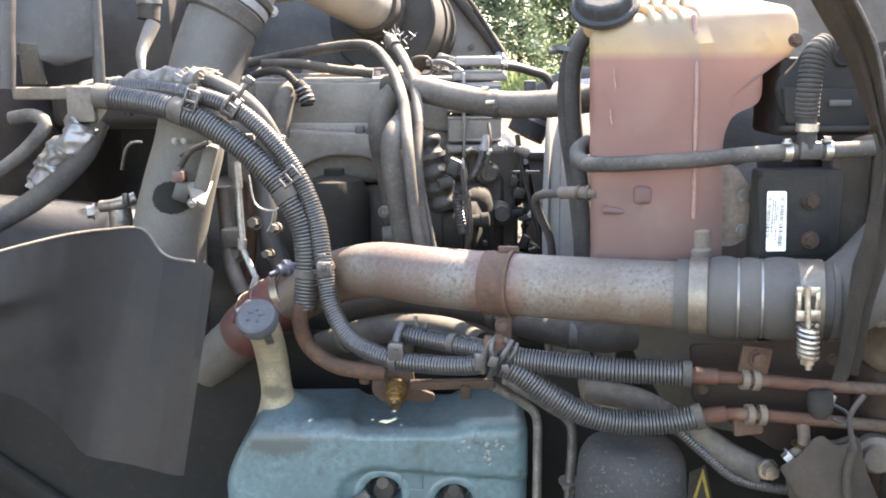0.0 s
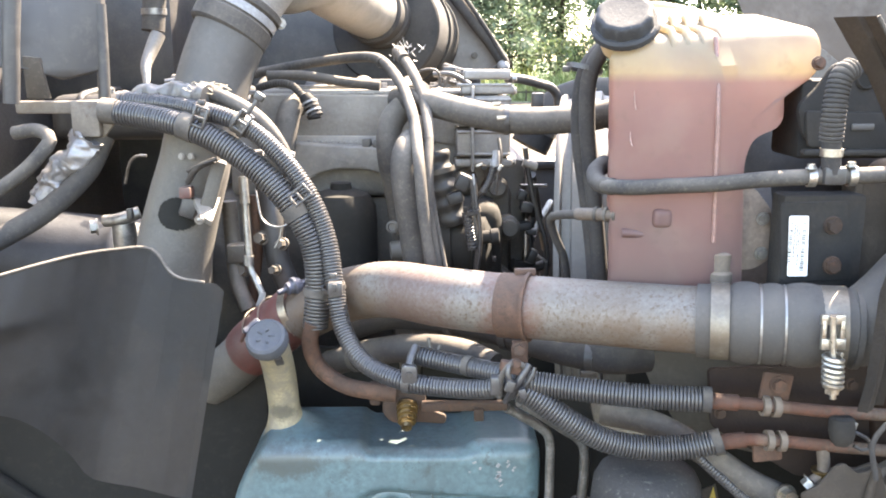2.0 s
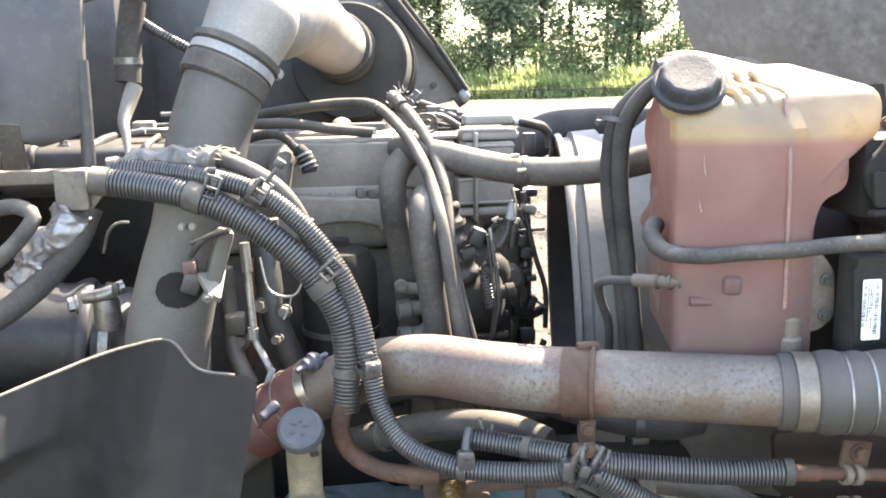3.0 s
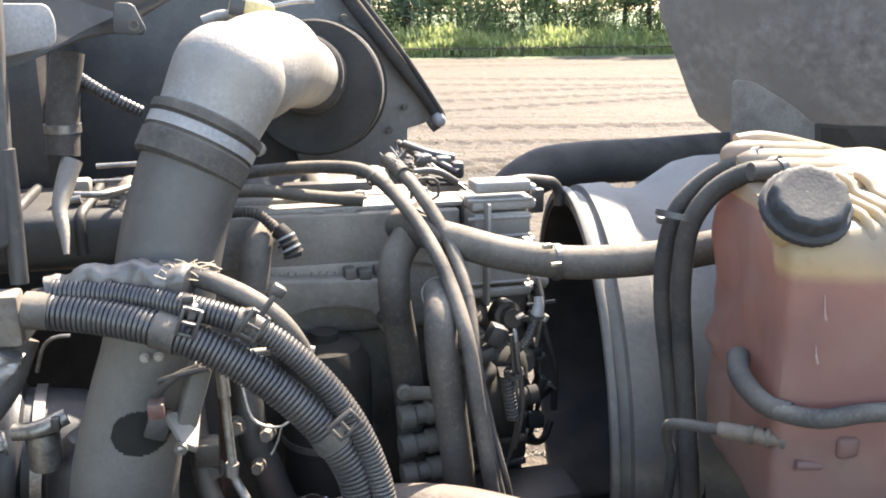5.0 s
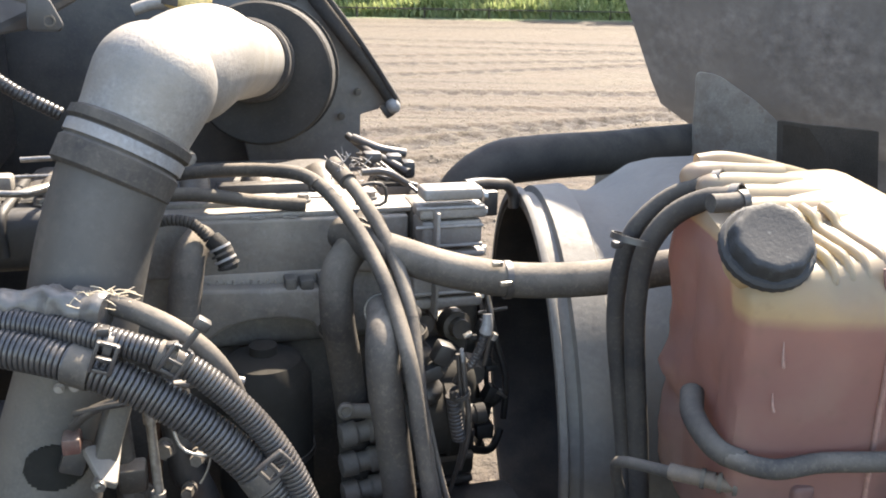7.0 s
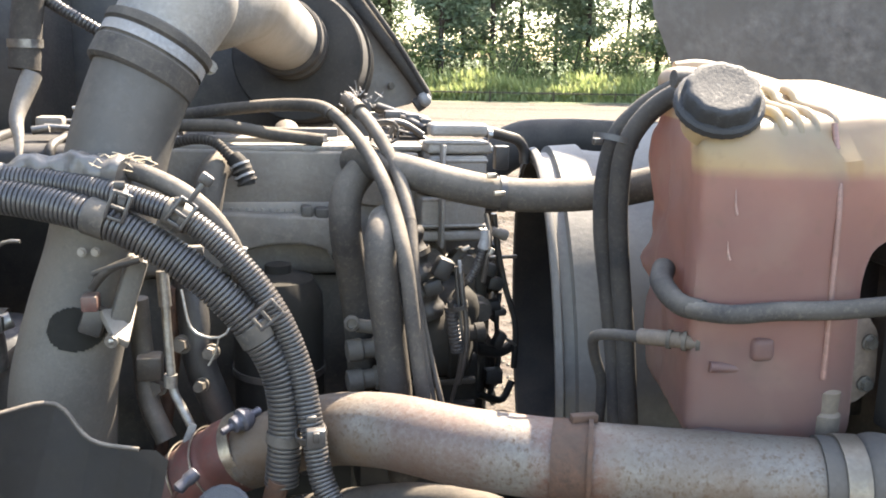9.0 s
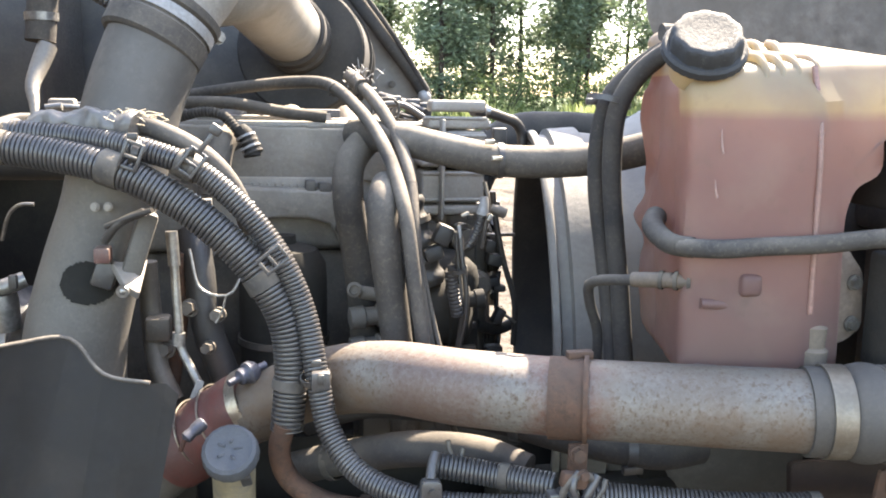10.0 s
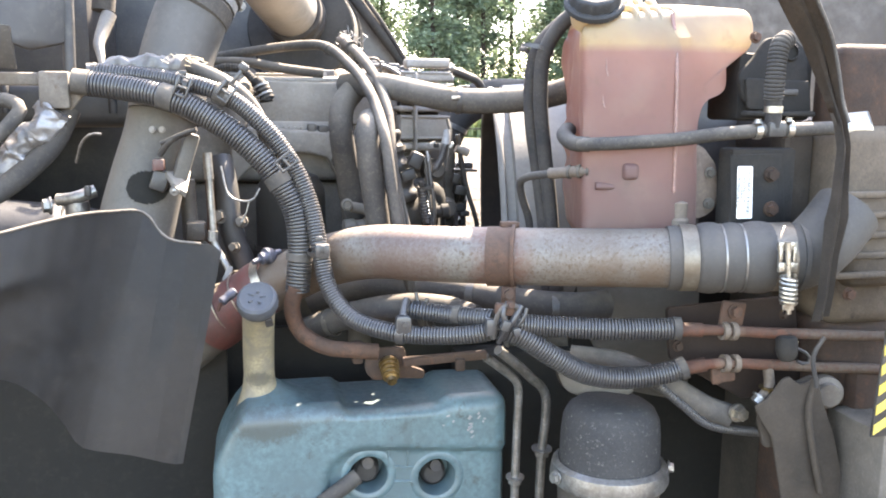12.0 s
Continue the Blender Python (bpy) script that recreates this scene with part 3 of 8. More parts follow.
def pine_tree(seed):
    """A slender tree: tapered trunk, limbs and a ragged crown."""
    rng = random.Random(seed)
    tree = thing("pine_tree", "tall slender roadside pine with a ragged dark green crown", "tree", (0, 0, 0), "pine trees behind the field")
    h = rng.uniform(11, 15)
    bend = rng.uniform(-0.3, 0.3)
    trunk = [Vector((bend * (z / h) ** 2 * 2, 0.3 * bend * z / h, z)) for z in (0, h * 0.3, h * 0.6, h)]
    pts = spline(trunk, 0.6)
    bm = bmesh.new()
    sweep(bm, pts, [0.13 * (1 - 0.85 * p.z / h) + 0.02 for p in pts], 9)
    anchors = []
    for _ in range(46):
        z = rng.uniform(1.8, h * 0.97)
        reach = rng.uniform(0.8, 2.4) * (1.1 - 0.7 * z / h)
        a = rng.uniform(0, 2 * math.pi)
        base = Vector((bend * (z / h) ** 2 * 2, 0, z))
        tip = base + Vector((math.cos(a) * reach, math.sin(a) * reach, rng.uniform(-0.2, 0.6) * reach))
        limb = spline([base, base.lerp(tip, 0.5) + Vector((0, 0, 0.1)), tip], 0.5)
        sweep(bm, limb, [0.035 * (1 - 0.8 * i / len(limb)) for i in range(len(limb))], 4)
        anchors += [base.lerp(tip, f) for f in (0.45, 0.7, 0.9, 1.05)]
    part("trunk", bm, BARK, tree)
    v, f = leaves(rng, anchors, 44, 0.42, 0.145, 0.75)
    me = bpy.data.meshes.new("crown")
    me.from_pydata(v, [], f)
    me.materials.append(PINE)
    crown = new("crown", me)
    crown.parent = tree
    return tree


def build_woods():
    rng = random.Random(5)
    models = [pine_tree(s) for s in (1, 2, 3, 4, 5)]
    spots = []
    for row, (y0, gap) in enumerate(((42.5, 4.4), (47, 4.0), (53, 3.4))):
        x = -16.0 + row * 0.7
        while x < 40 + row * 4:
            spots.append((x + rng.uniform(-0.8, 0.8), y0 + rng.uniform(-1.5, 1.5)))
            x += gap * rng.uniform(0.7, 1.3)
    for i, (x, y) in enumerate(spots):
        m = pose(x, y, 0, 0, 0, rng.uniform(0, 360))
        if i < len(models):
            models[i].matrix_basis = m
        else:
            copy_thing(models[i % len(models)], m)
    # leafy shrubs under the trees
    models = []
    for s in (21, 22, 23):
        r2 = random.Random(s)
        shrub = thing("shrub", "leafy green shrub at the edge of the woods", "shrub", (0, 0, 0), "shrubs under the pines")
        bm = bmesh.new()
        tips = []
        for _ in range(9):
            a, k = r2.uniform(0, 2 * math.pi), r2.uniform(0.5, 1.3)
            tip = Vector((math.cos(a) * k, math.sin(a) * k, r2.uniform(1.0, 2.6)))
            sweep(bm, spline([Vector((0, 0, 0)), tip * 0.5 + Vector((0, 0, 0.2)), tip], 0.4), [0.02] * 20, 4)
            tips += [tip * f for f in (0.5, 0.75, 1.0)]
        part("stem", bm, BARK, shrub)
        v, f = leaves(r2, tips, 42, 0.30, 0.085, 0.9)
        me = bpy.data.meshes.new("foliage")
        me.from_pydata(v, [], f)
        me.materials.append(SHRUB)
        fo = new("foliage", me)
        fo.parent = shrub
        models.append(shrub)
    x, i = -15.0, 0
    while x < 42:
        m = pose(x, rng.uniform(39.2, 44.5), 0, 0, 0, rng.uniform(0, 360))
        if i < 3:
            models[i].matrix_basis = m
        else:
            copy_thing(models[i % 3], m)
        i += 1
        x += rng.uniform(0.5, 1.5)
    # tall weeds along the field edge
    verts, faces = [], []
    rng = random.Random(8)
    for _ in range(26000):
        x = rng.uniform(-14, 42)
        y = 36.8 + rng.random() ** 1.4 * 6
        hump = 0.75 + 0.5 * noise.noise((x * 0.35, y * 0.3, 0)) + 0.3 * noise.noise((x * 1.3, y, 3))
        h = max(0.25, hump * rng.uniform(0.7, 1.25) * (1.15 if y > 37.6 else 0.7))
        a = rng.uniform(0, math.pi)
        lean = Vector((rng.gauss(0, 0.16), rng.gauss(0, 0.16), 0)) * h
        for k in range(3):
            z = h * (0.25 + 0.33 * k) * rng.uniform(0.8, 1.1)
            c = Vector((x, y, z)) + lean * (z / h)
            s = rng.uniform(0.05, 0.12)
            d = Vector((math.cos(a + k) * s, math.sin(a + k) * s, rng.uniform(0.1, 0.28)))
            e = Vector((-math.sin(a + k), math.cos(a + k), 0)) * s * 0.5
            i = len(verts)
            verts += [c - d, c + e, c + d, c - e]
            faces.append((i, i + 1, i + 2, i + 3))
    me = bpy.data.meshes.new("weeds")
    me.from_pydata(verts, [], faces)
    me.materials.append(WEED)
    tagged(new("weeds", me), "tall yellow-green weeds along the edge of the field", "weeds", kind="stuff")

    rail = thing("cable_rail", "low dark cable rail on short posts along the field edge", "rail", (10, 36.3, 0))
    hose("cable", [(-14, 36.3, 0.40), (14, 36.3, 0.37), (42, 36.3, 0.40)], 0.030, BARK, rail, step=2.0, seg=6)
    for k in range(20):
        hose("post", [(-13 + 2.8 * k, 36.3, 0.0), (-13 + 2.8 * k, 36.3, 0.48)], 0.030, BARK, rail, seg=6, step=0.3)


build_woods()

# ---- truck: charge air pipe ----
PIPE_R = 0.051


def charge_pipe():
    t = thing("charge_air_pipe", "dusty rust-spotted aluminium charge air pipe clamped across the engine bay", "air pipe", (0.109, 1.39, 1.245))
    nodes = [(0.373, 1.275, 1.254), (0.243, 1.335, 1.248), (0.109, 1.39, 1.245), (-0.026, 1.468, 1.240), (-0.125, 1.560, 1.230), (-0.213, 1.645, 1.195), (-0.305, 1.70, 1.140)]
    hose("pipe", nodes, PIPE_R, ALU, t, seg=36, step=0.012)
    a = Vector((0.109, 1.39, 1.245)) - Vector((0.243, 1.335, 1.248))
    band("rusty_band", (0.09, 1.398, 1.244), a, PIPE_R, 0.046, RUST, t, "brown rusted steel band", thick=0.0025)
    band("band_edge", (0.112, 1.389, 1.245), a, PIPE_R + 0.0012, 0.006, RUST, t, "raised rusty rim", thick=0.005)
    block("band_tab", (0.105, 1.4, 1.3), (0.034, 0.014, 0.012), RUST, t, bevel=0.002)
    block("hanger", (0.095, 1.365, 1.171), (0.026, 0.006, 0.05), RUST, t, "rusted hanger strap", bevel=0.002)
    bolt("hanger_bolt", (0.092, 1.358, 1.184), (0, -1, 0.1), 0.009, RUST, t)


charge_pipe()


def grey_coupler():
    t = thing("hose_coupler", "grey ribbed silicone coupler hose on the charge air pipe", "hose", (0.446, 1.25, 1.258))
    nodes = [(0.352, 1.283, 1.253), (0.446, 1.25, 1.257), (0.544, 1.222, 1.26)]

    def bulge(u, full):
        f = u / full
        if f < 0.24:
            return 1.03
        if f < 0.44:
            return 1.05 + 0.09 * math.sin(math.pi * (f - 0.24) / 0.20) ** 0.7
        if f < 0.60:
            return 1.05 + 0.07 * math.sin(math.pi * (f - 0.44) / 0.16) ** 0.7
        if f < 0.86:
            return 1.05 + 0.10 * math.sin(math.pi * (f - 0.60) / 0.26) ** 0.6
        return 1.04
    hose("hose_body", nodes, 0.0535, GREYHOSE, t, seg=36, step=0.003, shape=bulge)
    a = Vector((0.544, 1.222, 1.26)) - Vector((0.352, 1.283, 1.253))
    band("clamp_band", (0.382, 1.272, 1.255), a, 0.0555, 0.026, SATIN, t, "smooth dull clamp band")
    band("wire_ring", (0.435, 1.254, 1.256), a, 0.0570, 0.0030, ZINC, t, "thin wire ring", thick=0.0018)
    band("wire_ring", (0.466, 1.244, 1.257), a, 0.0570, 0.0030, ZINC, t, "thin wire ring", thick=0.0018)
    c = thing("spring_clamp", "bright spring-loaded T-bolt clamp round the coupler end", "hose clamp", (0.528, 1.226, 1.26))
    band("clamp_band", (0.528, 1.226, 1.26), a, 0.0565, 0.034, SATIN, c)
    top, low = Vector((0.498, 1.162, 1.308)), Vector((0.501, 1.157, 1.243))
    block("bridge", (0.498, 1.16, 1.29), (0.034, 0.007, 0.014), STEEL, c, bevel=0.002)
    block("bridge", (0.5, 1.158, 1.256), (0.034, 0.007, 0.016), STEEL, c, bevel=0.002)
    for x in (0.4865, 0.5115):
        block("side_rail", (x, 1.159, 1.274), (0.007, 0.006, 0.030), STEEL, c, bevel=0.0015)
    block("slot", (0.499, 1.1615, 1.274), (0.014, 0.003, 0.026), BLACK, c, bevel=0.001)
    hose("t_bolt", [(0.494, 1.152, 1.297), (0.503, 1.15, 1.18)], 0.0042, STEEL, c)
    pts = []
    s0, s1 = Vector((0.498, 1.15, 1.243)), Vector((0.501, 1.15, 1.199))
    for i in range(97):
        f = i / 96
        p = s0.lerp(s1, f)
        pts.append(p + Vector((math.cos(f * 12 * math.pi), math.sin(f * 12 * math.pi), 0)) * 0.0120)
    bm = bmesh.new()
    sweep(bm, pts, [0.0032] * len(pts), 7)
    part("spring", bm, STEEL, c)
    bolt("nut", s1, (0, 0, -1), 0.010, STEEL, c)


grey_coupler()


def cooler_elbow():
    t = thing("cooler_elbow", "dusty cast elbow that leads into the charge air cooler", "air pipe", (0.563, 1.215, 1.263))
    hose("elbow_pipe", [(0.539, 1.224, 1.26), (0.568, 1.215, 1.263), (0.599, 1.21, 1.289), (0.648, 1.22, 1.336)], 0.056, GREYHOSE, t, seg=32)
    band("bead", (0.556, 1.217, 1.261), (1, -0.25, 0), 0.056, 0.008, GREYHOSE, t, thick=0.004)


cooler_elbow()


def red_coupler():
    t = thing("red_hose", "dusty red silicone hose joining the lower end of the air pipe", "hose", (-0.356, 1.74, 1.107))
    hose("hose_body", [(-0.299, 1.705, 1.15), (-0.343, 1.73, 1.12), (-0.388, 1.75, 1.081), (-0.429, 1.77, 1.042)], 0.056, RED, t, seg=32, step=0.004,
         shape=lambda u, full: 1.0 + 0.05 * abs(math.sin(u * 52)))
    d = Vector((-0.299, 1.705, 1.15)) - Vector((-0.343, 1.73, 1.12))
    band("clamp_band", (-0.304, 1.708, 1.149), d, 0.057, 0.02, STEEL, t, "bright steel clamp")
    band("wire_ring", (-0.353, 1.735, 1.114), d, 0.0585, 0.003, STEEL, t, thick=0.002)
    band("wire_ring", (-0.388, 1.752, 1.085), d, 0.0585, 0.003, STEEL, t, thick=0.002)
    b = Vector((-0.311, 1.675, 1.208))
    lathe("tensioner", [(-0.030, 0), (-0.030, 0.006), (-0.012, 0.006), (-0.012, 0.013), (-0.004, 0.018), (0.004, 0.018), (0.008, 0.013), (0.018, 0.012), (0.020, 0.006), (0.038, 0.005), (0.038, 0)], b, (-0.75, -0.55, -0.2), BLUED, t, "blue-grey zinc clamp bolt", 20)
    hose("lower_pipe", [(-0.42, 1.77, 1.051), (-0.467, 1.79, 1.006), (-0.525, 1.82, 0.956)], 0.052, TURBO, t, seg=28)
    lathe("clamp_sleeve", [(-0.02, 0.008), (-0.018, 0.010), (-0.004, 0.010), (0.0, 0.008), (0.008, 0.009), (0.014, 0.009), (0.016, 0.005), (0.020, 0)], (-0.392, 1.635, 1.136), (-0.75, -0.5, -0.5), BLUED, t, "blue-grey clamp sleeve", 20)
    hose("clamp_pin", [(-0.404, 1.626, 1.128), (-0.410, 1.622, 1.112)], 0.0035, COPPER, t, "coppery clamp pin", seg=8)


red_coupler()

# ---- wiring looms and lines ----


def looms():
    t = thing("wiring_loom", "thick grey corrugated wiring loom arching over the engine side", "wiring loom", (-0.266, 1.565, 1.385))
    loom("sleeve", [(-0.65, 1.68, 1.545), (-0.567, 1.66, 1.535), (-0.483, 1.63, 1.517), (-0.399, 1.61, 1.474), (-0.336, 1.595, 1.423), (-0.289, 1.585, 1.367), (-0.261, 1.58, 1.31), (-0.253, 1.575, 1.247), (-0.26, 1.57, 1.157)], 0.0235, t)
    hose("cuff", [(-0.499, 1.635, 1.522), (-0.472, 1.627, 1.513)], 0.0255, RUBBER_DUSTY, t, "smooth joint tape")
    hose("cuff", [(-0.296, 1.587, 1.378), (-0.284, 1.584, 1.358)], 0.0252, RUBBER_DUSTY, t)
    hose("cuff", [(-0.655, 1.676, 1.546), (-0.626, 1.672, 1.543)], 0.0240, RUBBER_DUSTY, t)
    hose("cuff", [(-0.254, 1.574, 1.228), (-0.256, 1.573, 1.215)], 0.0250, RUBBER_DUSTY, t)
    t = thing("wiring_loom", "slimmer grey corrugated wiring loom tied beside the thick one", "wiring loom", (-0.217, 1.53, 1.247))
    loom("sleeve", [(-0.623, 1.69, 1.564), (-0.536, 1.67, 1.558), (-0.441, 1.63, 1.543), (-0.377, 1.615, 1.519), (-0.315, 1.6, 1.467), (-0.264, 1.585, 1.398), (-0.233, 1.57, 1.322), (-0.219, 1.545, 1.243), (-0.204, 1.52, 1.17), (-0.168, 1.48, 1.124), (-0.1, 1.43, 1.106), (-0.027, 1.4, 1.104), (0.057, 1.365, 1.116), (0.096, 1.35, 1.138)], 0.0165, t, pitch=0.0058)
    hose("cuff", [(-0.4, 1.62, 1.529), (-0.373, 1.614, 1.517)], 0.0190, RUBBER_DUSTY, t)
    t = thing("wiring_loom", "grey corrugated loom running to a rusty line clamp", "wiring loom", (0.156, 1.335, 1.13))
    loom("sleeve", [(0.096, 1.35, 1.133), (0.156, 1.335, 1.129), (0.258, 1.3, 1.128), (0.317, 1.285, 1.129), (0.375, 1.27, 1.131)], 0.0190, t, pitch=0.0056)
    hose("end_tape", [(0.364, 1.273, 1.131), (0.377, 1.27, 1.131)], 0.0203, RUBBER, t, "dark end tape")
    t = thing("wiring_loom", "grey corrugated loom sagging below the air pipe", "wiring loom", (0.156, 1.33, 1.084))
    loom("sleeve", [(0.079, 1.35, 1.126), (0.115, 1.34, 1.11), (0.17, 1.33, 1.074), (0.229, 1.325, 1.042), (0.292, 1.32, 1.031), (0.353, 1.31, 1.036), (0.406, 1.3, 1.05)], 0.0195, t, pitch=0.0056)
    hose("end_tape", [(0.395, 1.302, 1.046), (0.408, 1.3, 1.0505)], 0.0208, RUBBER, t, "dark end tape")
    t = thing("wiring_loom", "short sunlit corrugated loom under the air pipe", "wiring loom", (0.002, 1.42, 1.137))
    loom("sleeve", [(-0.074, 1.45, 1.143), (0.002, 1.42, 1.136), (0.071, 1.37, 1.138)], 0.0165, t, pitch=0.0058)
    hose("end_tape", [(0.010, 1.414, 1.137), (0.020, 1.407, 1.137)], 0.0178, RUBBER, t)
    for at, ax, r in (((-0.457, 1.63, 1.539), (1, 0.1, -0.35), 0.019), ((-0.382, 1.615, 1.52), (1, 0.1, -0.6), 0.019), ((-0.221, 1.545, 1.239), (0.2, 0.2, -1), 0.019)):
        zip_tie(at, ax, r)
    c = thing("loom_clip", "grey plastic saddle clip that holds the looms together", "clip", (-0.219, 1.53, 1.242), "loom clips")
    block("body", (-0.216, 1.522, 1.242), (0.026, 0.016, 0.026), LOOM, c, bevel=0.004)
    block("slot", (-0.216, 1.513, 1.246), (0.008, 0.006, 0.014), BLACK, c, bevel=0.001)
    for at, along, reach in (((-0.457, 1.601, 1.538), (1, 0, -0.38), 0.0), ((-0.380, 1.594, 1.530), (0.8, 0, -0.6), 0.03), ((-0.276, 1.545, 1.405), (0.62, 0, -0.78), 0.0)):
        c3 = thing("loom_clip", "grey plastic ladder clip strapped across the looms", "clip", at, "loom clips")
        e = Vector(along).normalized()
        f = Vector((-e.z, 0, e.x))
        turn = (0, math.degrees(math.atan2(-e.z, e.x)), 0)
        o = Vector(at)
        for s in (-1, 1):
            block("rail", o + e * 0.011 * s, (0.0045, 0.008, 0.038), LOOM, c3, turn=turn, bevel=0.001)
        for s in (-0.017, -0.002, 0.017):
            block("rung", o + f * s + Vector((0, 0.002, 0)), (0.024, 0.007, 0.0045), LOOM, c3, turn=turn, bevel=0.001)
        if reach:
            block("stem", o + f * 0.034, (0.007, 0.007, 0.034), LOOM, c3, turn=turn, bevel=0.001)
            block("head", o + f * 0.054, (0.018, 0.016, 0.014), BLACK, c3, turn=turn, bevel=0.003)
    # smooth dusty hose with the frayed end
    t = thing("dusty_hose", "dusty smooth hose with a frayed fibre end beside the looms", "hose", (-0.383, 1.65, 1.549))
    hose("hose_body", [(-0.492, 1.69, 1.583), (-0.44, 1.67, 1.573), (-0.383, 1.65, 1.548), (-0.346, 1.64, 1.518), (-0.32, 1.64, 1.476), (-0.307, 1.66, 1.427)], 0.0135, RUBBER_DUSTY, t)
    bm = bmesh.new()
    rng = random.Random(3)
    c = Vector((-0.465, 1.67, 1.585))
    for _ in range(60):
        p = c + Vector((rng.gauss(0, 0.016), rng.gauss(0, 0.006), rng.gauss(0, 0.004)))
        q = p + Vector((rng.gauss(0.01, 0.016), rng.gauss(0, 0.005), rng.gauss(0.0, 0.004)))
        sweep(bm, spline([p, p.lerp(q, 0.5) + Vector((0, 0, rng.gauss(0.004, 0.004))), q], 0.008), [0.0006] * 40, 4)
    part("frayed_fibres", bm, ROPE, t, "straw-coloured frayed fibres")
    t = thing("taped_bundle", "bundle of wires wrapped in grey tape", "wiring loom", (-0.555, 1.7, 1.576))
    wrap = hose("tape_wrap", [(-0.630, 1.7, 1.555), (-0.572, 1.7, 1.570), (-0.52, 1.69, 1.577), (-0.455, 1.66, 1.566)], 0.021, FILM, t, "torn dark plastic film", seg=30, step=0.005, shape=lambda u, f: 1 + 0.10 * math.sin(u * 170) * math.sin(u * 63))
    for v in wrap.data.vertices:
        k = v.co.copy()
        v.co += Vector((0, noise.noise(k * 55), noise.noise(k * 40 + Vector((4, 0, 9))))) * 0.008 + Vector((0, 0, noise.noise(k * 120))) * 0.0025
    hose("wire", [(-0.649, 1.7, 1.555), (-0.596, 1.69, 1.566), (-0.549, 1.68, 1.568)], 0.010, BLACK, t)


looms()


def copper_lines():
    for nodes, lab in (
        ([(0.371, 1.275, 1.128), (0.416, 1.265, 1.128), (0.465, 1.258, 1.126), (0.54, 1.25, 1.12), (0.609, 1.25, 1.115), (0.729, 1.25, 1.106), (0.852, 1.24, 1.1)], "rusty upper refrigerant line coming out of its loom"),
        ([(0.401, 1.3, 1.048), (0.441, 1.29, 1.057), (0.486, 1.28, 1.059), (0.561, 1.27, 1.055), (0.641, 1.27, 1.047), (0.736, 1.25, 1.044), (0.86, 1.24, 1.034)], "rusty lower refrigerant line coming out of its loom"),
    ):
        t = thing("rusty_line", lab, "pipe", nodes[2], "rusty lines")
        hose("line", nodes, 0.0095, COPPER, t)
        hose("ferrule", [nodes[0], nodes[1]], 0.0125, COPPER, t)
    t = thing("line_clamp", "rusty bolted clamp block holding the upper line", "pipe clamp", (0.461, 1.25, 1.148), "line clamps")
    block("plate", (0.470, 1.262, 1.155), (0.046, 0.008, 0.044), RUST, t, bevel=0.006, turn=(0, 8, 0))
    bolt("bolt", (0.471, 1.256, 1.160), (0, -1, 0.1), 0.010, RUST, t)
    band("saddle", (0.454, 1.259, 1.126), (1, 0, -0.05), 0.0105, 0.010, GRIME, t, thick=0.0055)
    band("saddle", (0.47, 1.257, 1.125), (1, 0, -0.05), 0.0105, 0.010, GRIME, t, thick=0.0055)
    t = thing("line_clamp", "rusty bolted clamp block holding the lower line", "pipe clamp", (0.478, 1.28, 1.046), "line clamps")
    block("plate", (0.476, 1.29, 1.04), (0.046, 0.008, 0.038), RUST, t, bevel=0.006, turn=(0, -6, 0))
    band("saddle", (0.474, 1.282, 1.059), (1, 0, -0.05), 0.0105, 0.010, GRIME, t, thick=0.0055)
    band("saddle", (0.492, 1.279, 1.059), (1, 0, -0.05), 0.0105, 0.010, GRIME, t, thick=0.0055)
    t = thing("brass_elbow", "dirty brass elbow fitting under the lower line", "pipe fitting", (0.555, 1.27, 1.02))
    hose("elbow", [(0.553, 1.272, 1.057), (0.557, 1.27, 1.01), (0.539, 1.265, 0.996)], 0.0095, GRIME, t)
    bolt("nut", (0.557, 1.27, 1.015), (0, 0, -1), 0.013, BRASS, t)
    bolt("nut", (0.54, 1.266, 0.997), (-0.7, 0, -0.7), 0.012, ZINC, t)


copper_lines()


